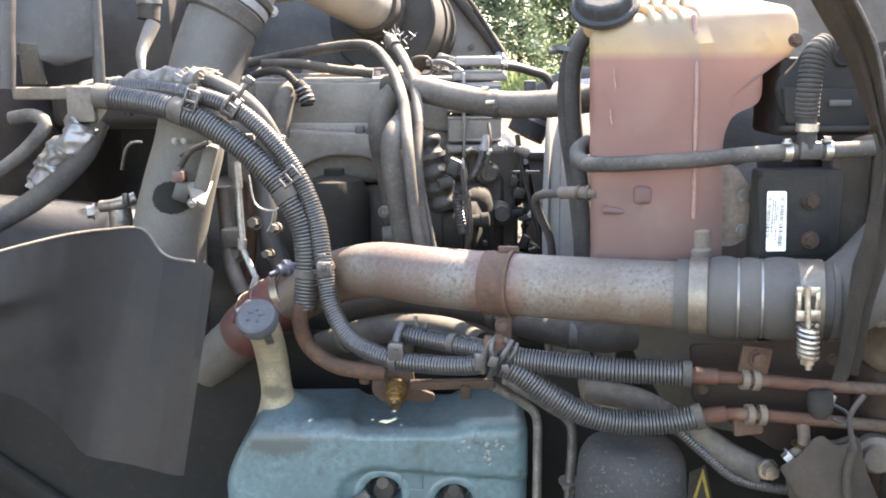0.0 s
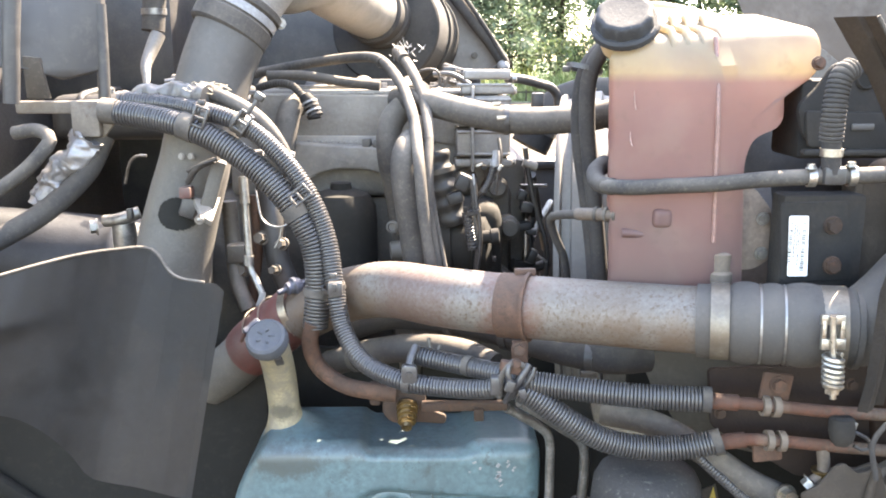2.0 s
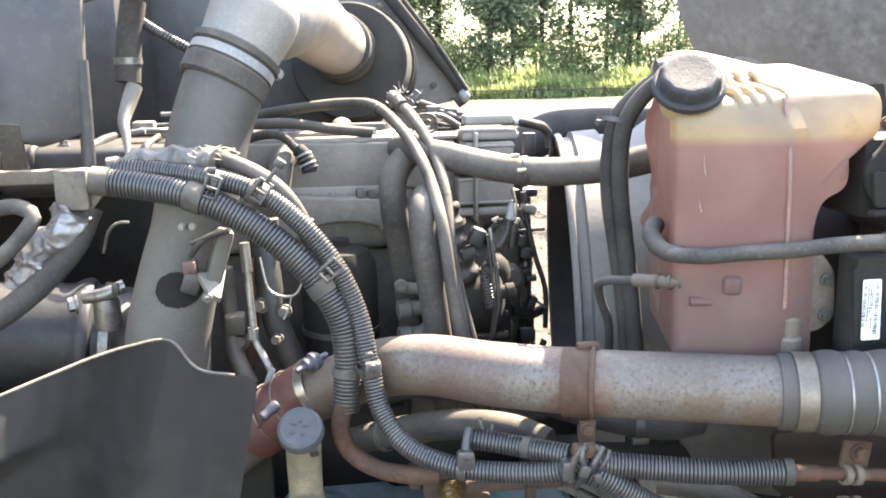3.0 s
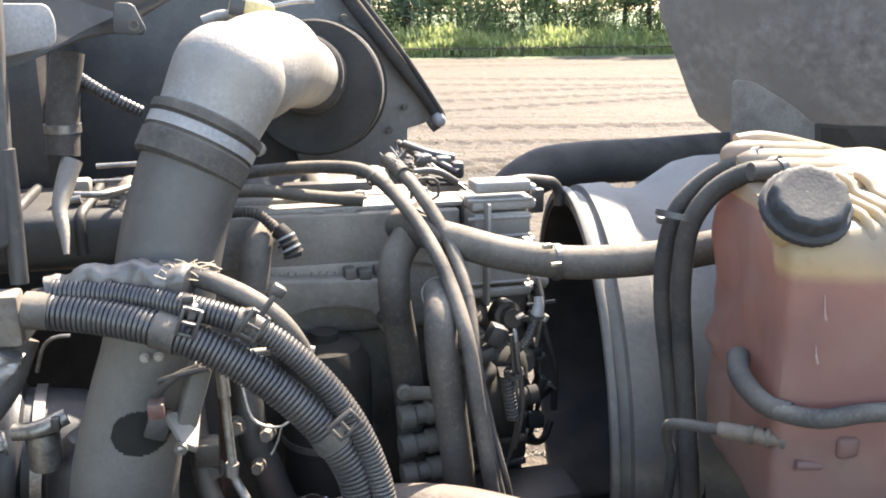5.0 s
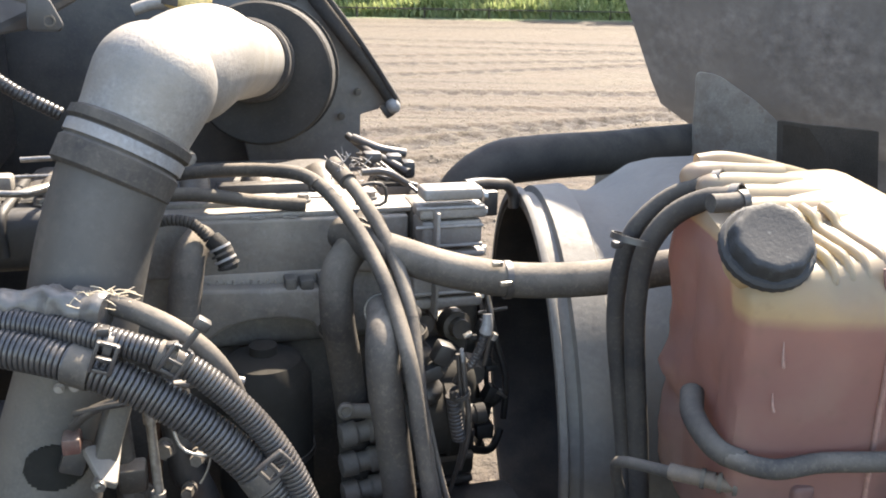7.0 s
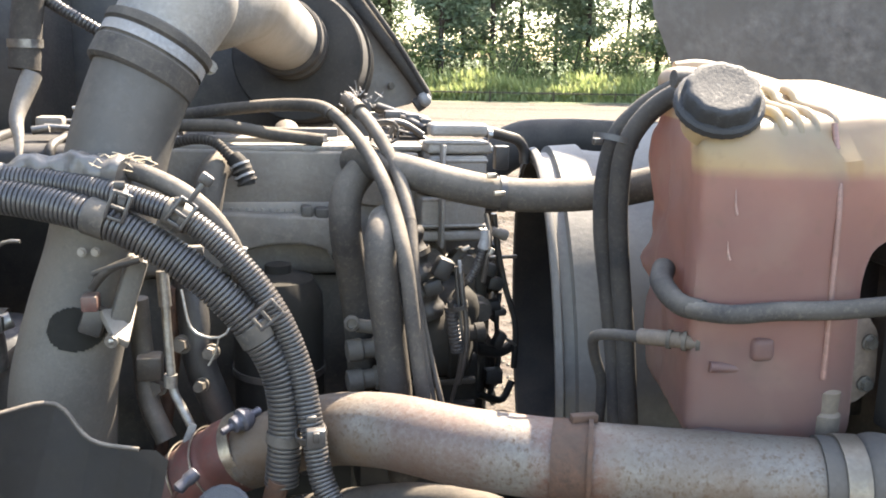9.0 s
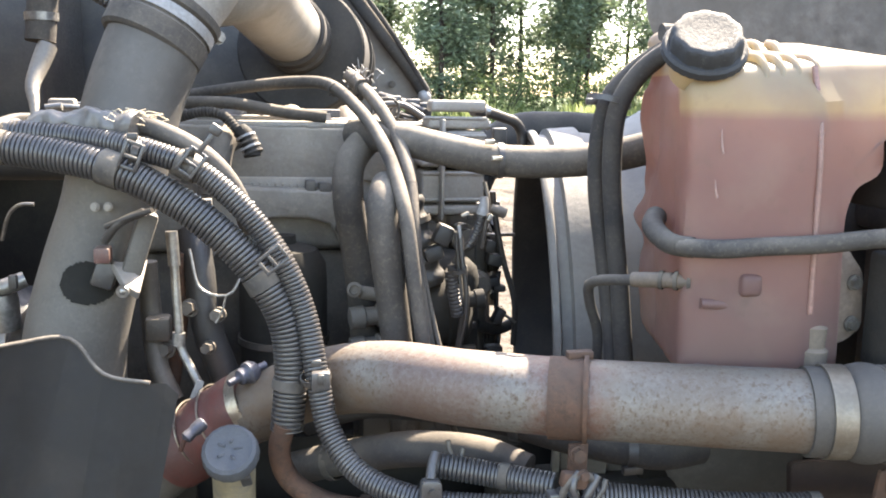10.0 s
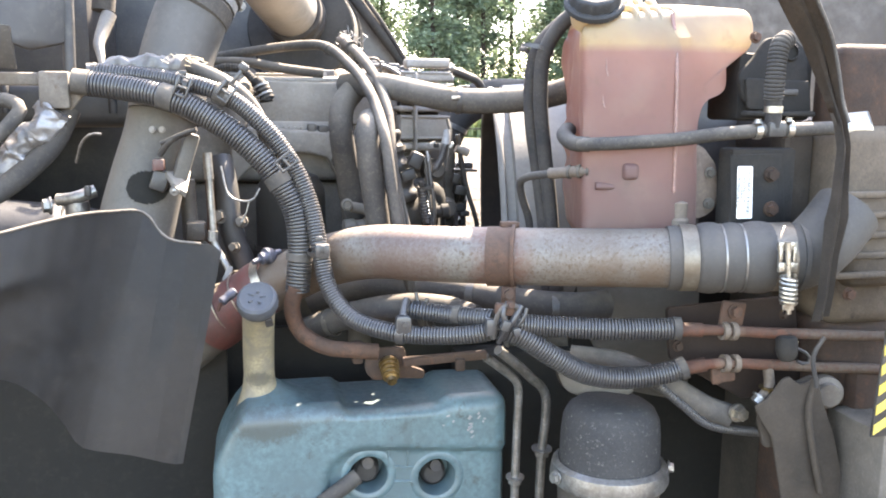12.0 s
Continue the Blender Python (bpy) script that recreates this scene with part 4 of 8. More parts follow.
def brass_fitting():
    t = thing("valve_bracket", "grimy dark rusty bracket with a ribbed brass fitting", "bracket", (-0.093, 1.52, 1.013))
    plate("plate", rounded([(-0.134, 1.53, 1.050), (-0.060, 1.53, 1.048), (-0.056, 1.53, 1.012), (-0.020, 1.53, 0.998), (-0.022, 1.53, 0.982), (-0.075, 1.53, 0.986), (-0.120, 1.53, 0.984), (-0.138, 1.53, 1.004)], 0.010), 0.010, DARKRUST, t, push=(0, 1, 0))
    block("ear", (-0.150, 1.54, 1.040), (0.022, 0.02, 0.045), DARKRUST, t, bevel=0.006)
    block("clip_nut", (0.036, 1.476, 1.024), (0.018, 0.014, 0.024), DARKRUST, t, bevel=0.003)
    ribs = [(0, 0.0185)]
    for k in range(4):
        ribs += [(0.003 + 0.010 * k, 0.0195 - 0.001 * k), (0.008 + 0.010 * k, 0.0195 - 0.001 * k), (0.009 + 0.010 * k, 0.0160 - 0.001 * k), (0.012 + 0.010 * k, 0.0160 - 0.001 * k)]
    lathe("brass_nut", ribs + [(0.044, 0.010), (0.052, 0.009), (0.053, 0)], (-0.092, 1.530, 1.020), (0.0, -0.86, -0.5), BRASS, t, "ribbed brass fitting", 28)
    plate("flat_bar", [(-0.066, 1.515, 1.028), (0.085, 1.46, 1.050), (0.085, 1.46, 1.036), (-0.066, 1.515, 1.012)], 0.014, DARKRUST, t, "square rusty bar", push=(0, 1, 0.15))
    t = thing("loom_bracket", "grey plastic loom bracket with an oval slot", "bracket", (-0.089, 1.44, 1.136))
    plate("body", rounded([(-0.097, 1.405, 1.140), (-0.071, 1.402, 1.140), (-0.070, 1.402, 1.108), (-0.098, 1.405, 1.108)], 0.008), 0.016, LOOM, t, push=(0, 1, 0))
    band("strap", (-0.086, 1.425, 1.106), (1, -0.35, -0.05), 0.0180, 0.014, LOOM, t, thick=0.003)
    hose("strap_top", [(-0.084, 1.415, 1.138), (-0.080, 1.425, 1.152), (-0.072, 1.44, 1.164)], 0.007, LOOM, t, seg=10)
    lathe("slot", [(0, 0.0), (0, 0.0045), (0.004, 0.0045), (0.004, 0.0)], (-0.084, 1.4025, 1.126), (0, -1, 0), BLACK, t, seg=16)
    t = thing("tie_bundle", "knot of grey straps and clips where the looms cross", "strap", (0.088, 1.34, 1.143))
    hose("strap", [(0.06, 1.335, 1.112), (0.066, 1.325, 1.158), (0.084, 1.32, 1.175), (0.105, 1.325, 1.161)], 0.005, RUBBER_DUSTY, t)
    hose("strap", [(0.074, 1.335, 1.11), (0.091, 1.32, 1.145), (0.107, 1.325, 1.172)], 0.006, LOOM, t)
    block("clip", (0.083, 1.33, 1.163), (0.045, 0.016, 0.02), RUST, t, turn=(0, 10, 0), bevel=0.004)
    block("clip", (0.054, 1.335, 1.133), (0.016, 0.02, 0.03), LOOM, t, bevel=0.003)
    hose("strap", [(0.07, 1.335, 1.104), (0.078, 1.318, 1.137), (0.071, 1.318, 1.163), (0.082, 1.325, 1.176)], 0.0045, LOOM, t)
    hose("strap_tail", [(0.095, 1.335, 1.104), (0.1, 1.318, 1.137), (0.11, 1.315, 1.154), (0.114, 1.318, 1.168)], 0.0035, BLACK, t)
    block("buckle", (0.075, 1.312, 1.139), (0.014, 0.010, 0.018), BLACK, t, turn=(0, 20, 0), bevel=0.002)
    block("buckle", (0.095, 1.312, 1.127), (0.012, 0.010, 0.016), LOOM, t, turn=(0, -15, 0), bevel=0.002)
    bolt("clip_bolt", (0.085, 1.318, 1.174), (0, -1, 0.2), 0.006, RUST, t)


brass_fitting()


def lower_hoses():
    t = thing("rubber_hose", "dusty grey rubber hose passing behind the air pipe", "hose", (0.118, 1.56, 1.112))
    hose("hose_body", [(-0.225, 1.78, 1.09), (-0.130, 1.755, 1.124), (-0.030, 1.705, 1.131), (0.066, 1.66, 1.125), (0.177, 1.56, 1.119), (0.272, 1.49, 1.122), (0.336, 1.5, 1.122)], 0.029, RUBBER, t)
    band("cuff", (0.10, 1.632, 1.122), (0.8, -0.55, -0.02), 0.0295, 0.016, BLACK, t, "dark joint cuff")
    t = thing("rubber_hose", "thick dark rubber hose curving under the looms", "hose", (-0.095, 1.6, 1.096))
    hose("hose_body", [(-0.248, 1.68, 1.048), (-0.16, 1.6, 1.097), (-0.071, 1.55, 1.123), (0.012, 1.5, 1.127), (0.061, 1.46, 1.116)], 0.026, RUBBER, t)
    band("hose_clamp", (-0.19, 1.627, 1.079), (0.73, -0.62, 0.3), 0.0265, 0.012, DARKENG, t, "grimy hose clamp")
    c = thing("hose_strap", "black rubber strap round the lower grey hose", "strap", (0.233, 1.5, 1.121))
    band("strap", (0.233, 1.502, 1.12), (1, -0.3, 0), 0.0235, 0.014, BLACK, c)
    block("tab", (0.23, 1.49, 1.094), (0.03, 0.012, 0.012), BLACK, c, bevel=0.002)
    c = thing("pipe_clip", "small grey spring clip under the air pipe", "clip", (-0.045, 1.46, 1.155))
    hose("wire", [(-0.052, 1.46, 1.171), (-0.049, 1.455, 1.152), (-0.039, 1.45, 1.143), (-0.032, 1.455, 1.16)], 0.0035, DARKENG, c)
    block("foot", (-0.045, 1.45, 1.145), (0.028, 0.01, 0.012), DARKENG, c, bevel=0.002)
    t = thing("orange_pipe", "rust-coloured bent pipe coming out of the thick loom", "pipe", (-0.243, 1.57, 1.074))
    hose("pipe_body", [(-0.262, 1.56, 1.17), (-0.271, 1.57, 1.124), (-0.256, 1.575, 1.078), (-0.211, 1.56, 1.049), (-0.155, 1.53, 1.047), (-0.113, 1.53, 1.042)], 0.0155, RUST, t)
    for nodes, r, lab in (
        ([(0.084, 1.47, 1.038), (0.113, 1.49, 1.014), (0.146, 1.51, 0.986), (0.164, 1.52, 0.966), (0.171, 1.53, 0.939), (0.173, 1.54, 0.878), (0.174, 1.55, 0.755), (0.177, 1.56, 0.616)], 0.0085, "bright bent steel line beside the washer bottle"),
        ([(0.106, 1.46, 1.053), (0.138, 1.48, 1.026), (0.166, 1.5, 1.001), (0.199, 1.53, 0.968), (0.225, 1.55, 0.944), (0.239, 1.56, 0.919), (0.243, 1.57, 0.863), (0.241, 1.58, 0.799), (0.243, 1.6, 0.59)], 0.0095, "dull bent steel line beside the filter dome"),
    ):
        t = thing("steel_line", lab, "pipe", nodes[3], "bent steel lines")
        hose("line", nodes, r, ZINC, t)
        bolt("flare_nut", nodes[-2], Vector(nodes[-1]) - Vector(nodes[-2]), r * 1.7, ZINC, t)
    t = thing("steering_hose", "dusty grey hose sloping down to a banjo fitting", "hose", (0.415, 1.36, 0.99))
    hose("hose_body", [(0.251, 1.46, 1.033), (0.333, 1.42, 1.027), (0.408, 1.37, 0.996), (0.476, 1.34, 0.957), (0.517, 1.32, 0.943)], 0.022, RUBBER_DUSTY, t)
    bolt("banjo", (0.515, 1.3, 0.958), (0.1, -1, 0.1), 0.013, STEEL, t, "bright banjo bolt", height=0.02)
    t = thing("ribbed_hose", "thin ribbed grey sleeve looping under the banjo fitting", "hose", (0.459, 1.34, 0.939))
    loom("sleeve", [(0.386, 1.36, 1.001), (0.429, 1.34, 0.964), (0.475, 1.33, 0.928), (0.528, 1.32, 0.916), (0.584, 1.32, 0.907)], 0.009, t, pitch=0.005)
    t = thing("dark_rail", "grimy steel frame bracket behind the lower lines", "bracket", (0.449, 1.42, 1.047))
    plate("web", rounded([(0.246, 1.56, 1.015), (0.33, 1.5, 1.017), (0.389, 1.44, 0.966), (0.335, 1.46, 0.925), (0.263, 1.52, 0.943)], 0.02), 0.02, DARKENG, t, push=(0, 1, 0))


lower_hoses()


WELLS = ((-0.126, 0.774), (0.014, 0.757))


def washer_bottle():
    x0, x1 = -0.428, 0.158
    y0, y1 = 1.555, 1.77
    t = thing("washer_bottle", "faded pale blue plastic washer fluid bottle with a cream filler neck", "washer bottle", ((x0 + x1) / 2, y0, 0.55))
    bm = bmesh.new()
    bmesh.ops.create_cube(bm, size=1.0)
    bmesh.ops.subdivide_edges(bm, edges=bm.edges[:], cuts=59, use_grid_fill=True)
    lo, hi = Vector((x0, y0, 0.50)), Vector((x1, y1, 0.930))
    for v in bm.verts:
        p = Vector(((v.co[i] + 0.5) * (hi[i] - lo[i]) + lo[i] for i in range(3)))
        c = Vector((min(max(p.x, lo.x + 0.03), hi.x - 0.03), min(max(p.y, lo.y + 0.034), hi.y - 0.034), min(max(p.z, lo.z + 0.034), hi.z - 0.034)))
        d = p - c
        if d.length > 1e-6:
            p = c + d.normalized() * min(d.length, 0.034)
        # shoulder that rises to the filler neck, a sloping end and a notch in the top
        if p.z > 0.80:
            f = (p.z - 0.80) / 0.130
            p.x += max(0.0, (-0.34 - p.x)) * 0.70 * f ** 1.5
            if -0.185 < p.x < 0.035 and p.z > 0.895:
                p.z -= 0.016 * (p.z - 0.895) / 0.035 * min(1, (p.x + 0.185) / 0.018, (0.035 - p.x) / 0.024)
            r = math.hypot(p.x + 0.315, (p.y - 1.655) * 0.9)
            p.z += 0.040 * f * max(0.0, 1 - r / 0.085) ** 1.6
        # moulded recess in the face, open to the side, with two wells
        if p.y < 1.62:
            top = 0.838 - 0.085 * (p.x + 0.16)
            corner = math.hypot(max(0.0, -0.128 - p.x), max(0.0, p.z - (top - 0.085)))
            g = (0.092 - corner) / 0.018
            p.y += 0.016 * (0.5 - 0.5 * math.cos(math.pi * max(0.0, min(1.0, g))))
            for x, z in WELLS:
                if math.hypot(p.x - x, p.z - z) < 0.043:
                    p.y += 0.08
        v.co = p
    part("body", bm, BLUE, t)
    for x, z in WELLS:
        lathe("well", [(0.004, 0.060), (-0.0015, 0.054), (-0.0025, 0.046), (0.001, 0.0395), (0.010, 0.037), (0.060, 0.035), (0.060, 0.0)], (x, 1.571, z), (0, 1, 0), BLUE, t, ends=False)
        lathe("pump", [(0.055, 0.030), (0.020, 0.026), (0.014, 0.020), (0.014, 0)], (x, 1.590, z - 0.006), (0, 1, 0), NEAR_BLACK, t, "dark round pump in its well")
        hose("pump_spout", [(x - 0.002, 1.60, z + 0.016), (x, 1.584, z + 0.020)], 0.012, RUBBER, t)
    for z in (0.788, 0.757):
        hose("channel_edge", [(-0.075, 1.571, z), (-0.035, 1.571, z - 0.004)], 0.0028, BLUE, t)
    for x in (-0.087, -0.048):
        hose("seam", [(x, 1.5705, 0.826), (x, 1.5705, 0.788)], 0.0022, BLUE, t)
    rng = random.Random(6)
    for _ in range(14):
        x, z = rng.uniform(0.0, 0.12), rng.uniform(0.845, 0.905)
        block("scuff", (x, 1.5548, z), (rng.uniform(0.003, 0.010), 0.001, rng.uniform(0.002, 0.006)), TAPE, t, "pale scuff", turn=(0, rng.uniform(-60, 20), 0), bevel=0)
    hose("pump_lead", [(-0.150, 1.562, 0.778), (-0.185, 1.552, 0.758), (-0.22, 1.548, 0.735), (-0.25, 1.548, 0.70)], 0.016, RUBBER, t, "black pump lead")
    hose("filler_neck", [(-0.333, 1.648, 0.890), (-0.334, 1.645, 0.930), (-0.335, 1.638, 0.968), (-0.335, 1.612, 1.037), (-0.334, 1.570, 1.096), (-0.333, 1.515, 1.146)], 0.030, CREAM, t, seg=28, step=0.005,
         shape=lambda u, full: 1.0 + 1.0 * max(0.0, 1 - u / 0.10) ** 2.0)
    ax = Vector((-0.10, -0.68, 0.72)).normalized()
    c = Vector((-0.334, 1.508, 1.146))
    band("neck_ring", c, ax, 0.030, 0.006, BLACK, t, "dark cap tether ring", thick=0.003)
    lathe("cap", [(0.002, 0.028), (0.004, 0.0360), (0.009, 0.0375), (0.022, 0.0365), (0.027, 0.035), (0.030, 0.030), (0.0285, 0.027), (0.028, 0)], c, ax, BLUECAP, t, "faded blue-grey screw cap", 40, lambda a: 1 + 0.010 * math.cos(a * 20))
    block("tether_lug", (-0.316, 1.497, 1.118), (0.014, 0.008, 0.020), BLACK, t, turn=(35, -12, 0), bevel=0.002)
    for k in range(5):
        a = k * 2 * math.pi / 5
        o = Vector((math.cos(a), math.sin(a), 0)) * 0.012
        block("cap_rib", c + ax * 0.0285 + Vector((0, 0, 1)).rotation_difference(ax) @ o, (0.012, 0.0035, 0.004), BLUECAP, t, bevel=0.001, turn=(30, 0, math.degrees(a)))


washer_bottle()


def filter_dome():
    c = Vector((0.327, 1.43, 0.928))
    t = thing("air_dryer", "dusty grey domed filter canister with a bright clamp ring", "filter", c)
    z = c.z - 0.012
    at = (c.x, c.y, 0)
    lathe("dome", [(z - 0.10, 0.098), (z - 0.03, 0.0955), (z + 0.002, 0.092), (z + 0.020, 0.083), (z + 0.031, 0.068), (z + 0.036, 0.045), (z + 0.037, 0)], at, (0, 0, 1), DOME, t)
    lathe("clamp_ring", [(z - 0.125, 0.100), (z - 0.125, 0.112), (z - 0.118, 0.115), (z - 0.092, 0.111), (z - 0.085, 0.100)], at, (0, 0, 1), ZINC, t, "dull clamp ring", loop=True)
    lathe("canister", [(0.55, 0.09), (z - 0.13, 0.10), (z - 0.12, 0.10)], at, (0, 0, 1), DARKENG, t)
    bolt("ring_bolt", (c.x + 0.115, c.y - 0.02, z - 0.105), (1, -0.4, 0), 0.010, ZINC, t)
    bolt("ring_bolt", (c.x - 0.115, c.y - 0.02, z - 0.105), (-1, -0.4, 0), 0.010, ZINC, t)
    s = thing("warning_sticker", "yellow triangular warning sticker", "sticker", (0.547, 1.726, 0.70))
    plate("sheet", [(0.520, 1.7285, 0.741), (0.552, 1.7285, 0.757), (0.578, 1.7285, 0.653), (0.517, 1.7285, 0.647)], 0.003, BLACK, s, bevel=0.0, push=(0, -1, 0))
    plate("triangle", [(0.547, 1.7250, 0.751), (0.572, 1.7250, 0.655), (0.523, 1.7250, 0.655)], 0.002, YELLOW, s, "yellow triangle", bevel=0.0, push=(0, -1, 0))
    plate("border", [(0.546, 1.7225, 0.728), (0.562, 1.7225, 0.665), (0.532, 1.7225, 0.665)], 0.002, BLACK, s, bevel=0.0, push=(0, -1, 0))


filter_dome()

# ---- coolant tank and what hangs beside it ----


def coolant_tank():
    t = thing("coolant_tank", "yellowed translucent coolant tank three quarters full of pink coolant", "coolant tank", (0.37, 1.5, 1.26))
    yf, yb = 1.365, 1.70
    front = [(0.222, 1.365, 1.649), (0.301, 1.365, 1.668), (0.432, 1.365, 1.677), (0.536, 1.365, 1.679), (0.547, 1.365, 1.656), (0.546, 1.365, 1.616), (0.493, 1.365, 1.6),
             (0.495, 1.365, 1.536), (0.442, 1.365, 1.518), (0.429, 1.365, 1.478), (0.441, 1.365, 1.251), (0.25, 1.365, 1.253), (0.234, 1.365, 1.272)]
    ring = []
    outline = rounded(front, 0.022, 4)
    for a, b in zip(outline, outline[1:] + outline[:1]):
        k = max(1, int((b - a).length / 0.011))
        ring += [a.lerp(b, i / k) for i in range(k)]
    bm = bmesh.new()
    layers = []
    mid = sum((Vector(p) for p in front), Vector()) / len(front)
    depths = [(0.0, 0.90), (0.004, 0.945), (0.011, 0.98), (0.022, 0.996)] + [(0.034 + 0.012 * i, 1.0) for i in range(21)] + [(0.285, 0.99), (0.296, 0.96), (0.304, 0.90)]
    # lobes and hollows moulded into the end wall: depth, height, spread along each, and how far they stand out
    lobes = ((1.615, 1.448, 0.030, 0.026, 0.024), (1.650, 1.600, 0.022, 0.050, 0.012), (1.560, 1.470, 0.030, 0.040, 0.012), (1.500, 1.400, 0.045, 0.030, 0.010),
             (1.570, 1.560, 0.012, 0.060, -0.012), (1.515, 1.540, 0.025, 0.040, 0.008), (1.470, 1.475, 0.018, 0.040, -0.010), (1.610, 1.520, 0.030, 0.010, -0.008),
             (1.620, 1.350, 0.035, 0.045, 0.012), (1.560, 1.330, 0.012, 0.050, -0.008), (1.600, 1.400, 0.040, 0.008, -0.010))
    for y, s in depths:
        lay = []
        for p in ring:
            d = p - mid
            k = Vector((mid.x + d.x * s, yf + y, mid.z + d.z * s))
            if d.z > 0.12:
                k.z += 0.034 * min(1.0, y / 0.25) * max(0.0, min(1.0, (0.24 - d.x) / 0.12))
            w = max(0.0, min(1.0, (0.40 - k.x) / 0.12))
            k.x += w * 0.075 * y / 0.30
            for ly, lz, sy, sz, out in lobes:
                k.x -= w * out * math.exp(-((k.y - ly) / sy) ** 2 - ((k.z - lz) / sz) ** 2)
            k.x += w * 0.004 * noise.noise((k.y * 38, k.z * 30, 2.0))
            # the face stands forward along the mould seam, with shallow horizontal dents
            face = max(0.0, 1 - y / 0.10)
            k.y -= face * 0.026 * math.exp(-((k.x - 0.39) / 0.09) ** 2) * max(0.0, min(1.0, (1.64 - k.z) / 0.1))
            k.y += face * 0.016 * max(0.0, min(1.0, (0.29 - k.x) / 0.05))
            lay.append(bm.verts.new(k))
        layers.append(lay)
    n = len(ring)
    for a, b in zip(layers, layers[1:]):
        for j in range(n):
            bm.faces.new((a[j], a[(j + 1) % n], b[(j + 1) % n], b[j]))
    # the flat of the face, drawn in towards its middle
    inner = layers[0]
    for f in (0.75, 0.5, 0.25):
        row = []
        for v in layers[0]:
            x, z = mid.x + (v.co.x - mid.x) * f, mid.z + (v.co.z - mid.z) * f
            row.append(bm.verts.new((x, yf - 0.026 * math.exp(-((x - 0.39) / 0.09) ** 2) + 0.016 * max(0.0, min(1.0, (0.29 - x) / 0.05)) + 0.003 * noise.noise((x * 12, z * 12, 5.0)), z)))
        for j in range(n):
            bm.faces.new((inner[j], row[j], row[(j + 1) % n], inner[(j + 1) % n]))
        inner = row
    bm.faces.new(inner[::-1])
    bm.faces.new(layers[-1])
    part("body", bm, TANK, t)
    # moulded seam, ribs across the top and the raised ridge at the back
    hose("seam", [(0.379, 1.362, 1.668), (0.381, 1.341, 1.59), (0.384, 1.338, 1.479), (0.387, 1.338, 1.36)], 0.0036, SEAM, t, "pale raised mould seam")
    for x in (0.318, 0.340, 0.362, 0.390):
        hose("rib", [(x, 1.374, 1.636), (x, 1.3705, 1.655), (x + 0.001, 1.386, 1.675), (x + 0.002, 1.42, 1.681), (x + 0.004, 1.46, 1.687), (x + 0.006, 1.478, 1.698), (x + 0.007, 1.50, 1.702)], 0.0062, TANK, t, step=0.004, seg=12)
    for i, y in enumerate((1.655, 1.615, 1.575, 1.535, 1.495)):
        z = 1.657 + 0.17 * (y - 1.365)
        hose("top_hump", [(0.296 + 0.002 * i, y, z - 0.010), (0.316, y, z), (0.34, y, z + 0.001), (0.45, y, z - 0.006)], 0.0205, TANK, t, seg=18, step=0.006, shape=lambda u, f: math.sqrt(max(0.04, 1 - max(0.0, 1 - u / 0.022) ** 2)))
    hose("ridge", [(0.325, 1.67, 1.722), (0.36, 1.665, 1.726), (0.46, 1.66, 1.706), (0.60, 1.655, 1.668)], 0.013, TANK, t, "raised ridge along the back edge")
    for x, z, drop in ((0.262, 1.590, 0.030), (0.258, 1.528, 0.022)):
        hose("dried_drip", [(x, 1.366, z), (x + 0.001, 1.364, z - drop * 0.7), (x + 0.003, 1.363, z - drop)], 0.0014, DRIP, t, "pale dried drip", seg=8, step=0.004, shape=lambda u, f: 0.5 + 0.9 * u / f)
    ax = Vector((-0.21, -0.66, 0.72)).normalized()
    c = Vector((0.252, 1.404, 1.688)) - ax * 0.012
    lathe("filler_neck", [(-0.030, 0.038), (-0.02, 0.040), (0.006, 0.040)], c, ax, TANK, t)
    lathe("cap", [(0.004, 0.038), (0.004, 0.0505), (0.007, 0.0530), (0.015, 0.0525), (0.018, 0.049), (0.019, 0.0)], c, ax, CAPBLACK, t, "scuffed black screw cap", 60, lambda a: 1 + 0.008 * math.cos(a * 30))
    lathe("cap_knob", [(0.016, 0.0450), (0.031, 0.0437), (0.0365, 0.0418), (0.0383, 0.039), (0.0386, 0.034), (0.038, 0.028), (0.0382, 0)], c, ax, CAPBLACK, t, "", 60, lambda a: 1 + 0.022 * math.tanh(3 * math.cos(a * 10)))
    # hose stubs on the top
    for a, b in (((0.33, 1.66, 1.705), (0.36, 1.65, 1.700)), ((0.325, 1.585, 1.700), (0.36, 1.575, 1.695))):
        hose("stub", [a, b], 0.011, TANK, t)
    lathe("bottom_bulge", [(-0.10, 0.0), (-0.10, 0.028), (-0.08, 0.036), (0.06, 0.036), (0.09, 0.024), (0.09, 0)], (0.335, 1.372, 1.255), (1, 0, 0), TANK, t, seg=24)
    # outlet on the face and the mounting ears
    hose("outlet", [(0.214, 1.43, 1.390), (0.246, 1.392, 1.394), (0.292, 1.372, 1.396)], 0.0095, GRIME, t, "dirty side outlet")
    for px in ((0.222, 1.42, 1.391), (0.235, 1.404, 1.393), (0.248, 1.391, 1.394)):
        band("outlet_ring", px, (0.7, -0.6, 0), 0.0096, 0.005, RUBBER_DUSTY, t, thick=0.003, seg=20)
    block("face_boss", (0.311, 1.362, 1.396), (0.030, 0.030, 0.030), TANK, t, "moulded boss on the tank face", bevel=0.008, segments=3)
    hose("foot_rim", [(0.253, 1.372, 1.37), (0.299, 1.366, 1.368), (0.371, 1.366, 1.368), (0.428, 1.372, 1.37)], 0.007, TANK, t, "rounded ledge above the foot")
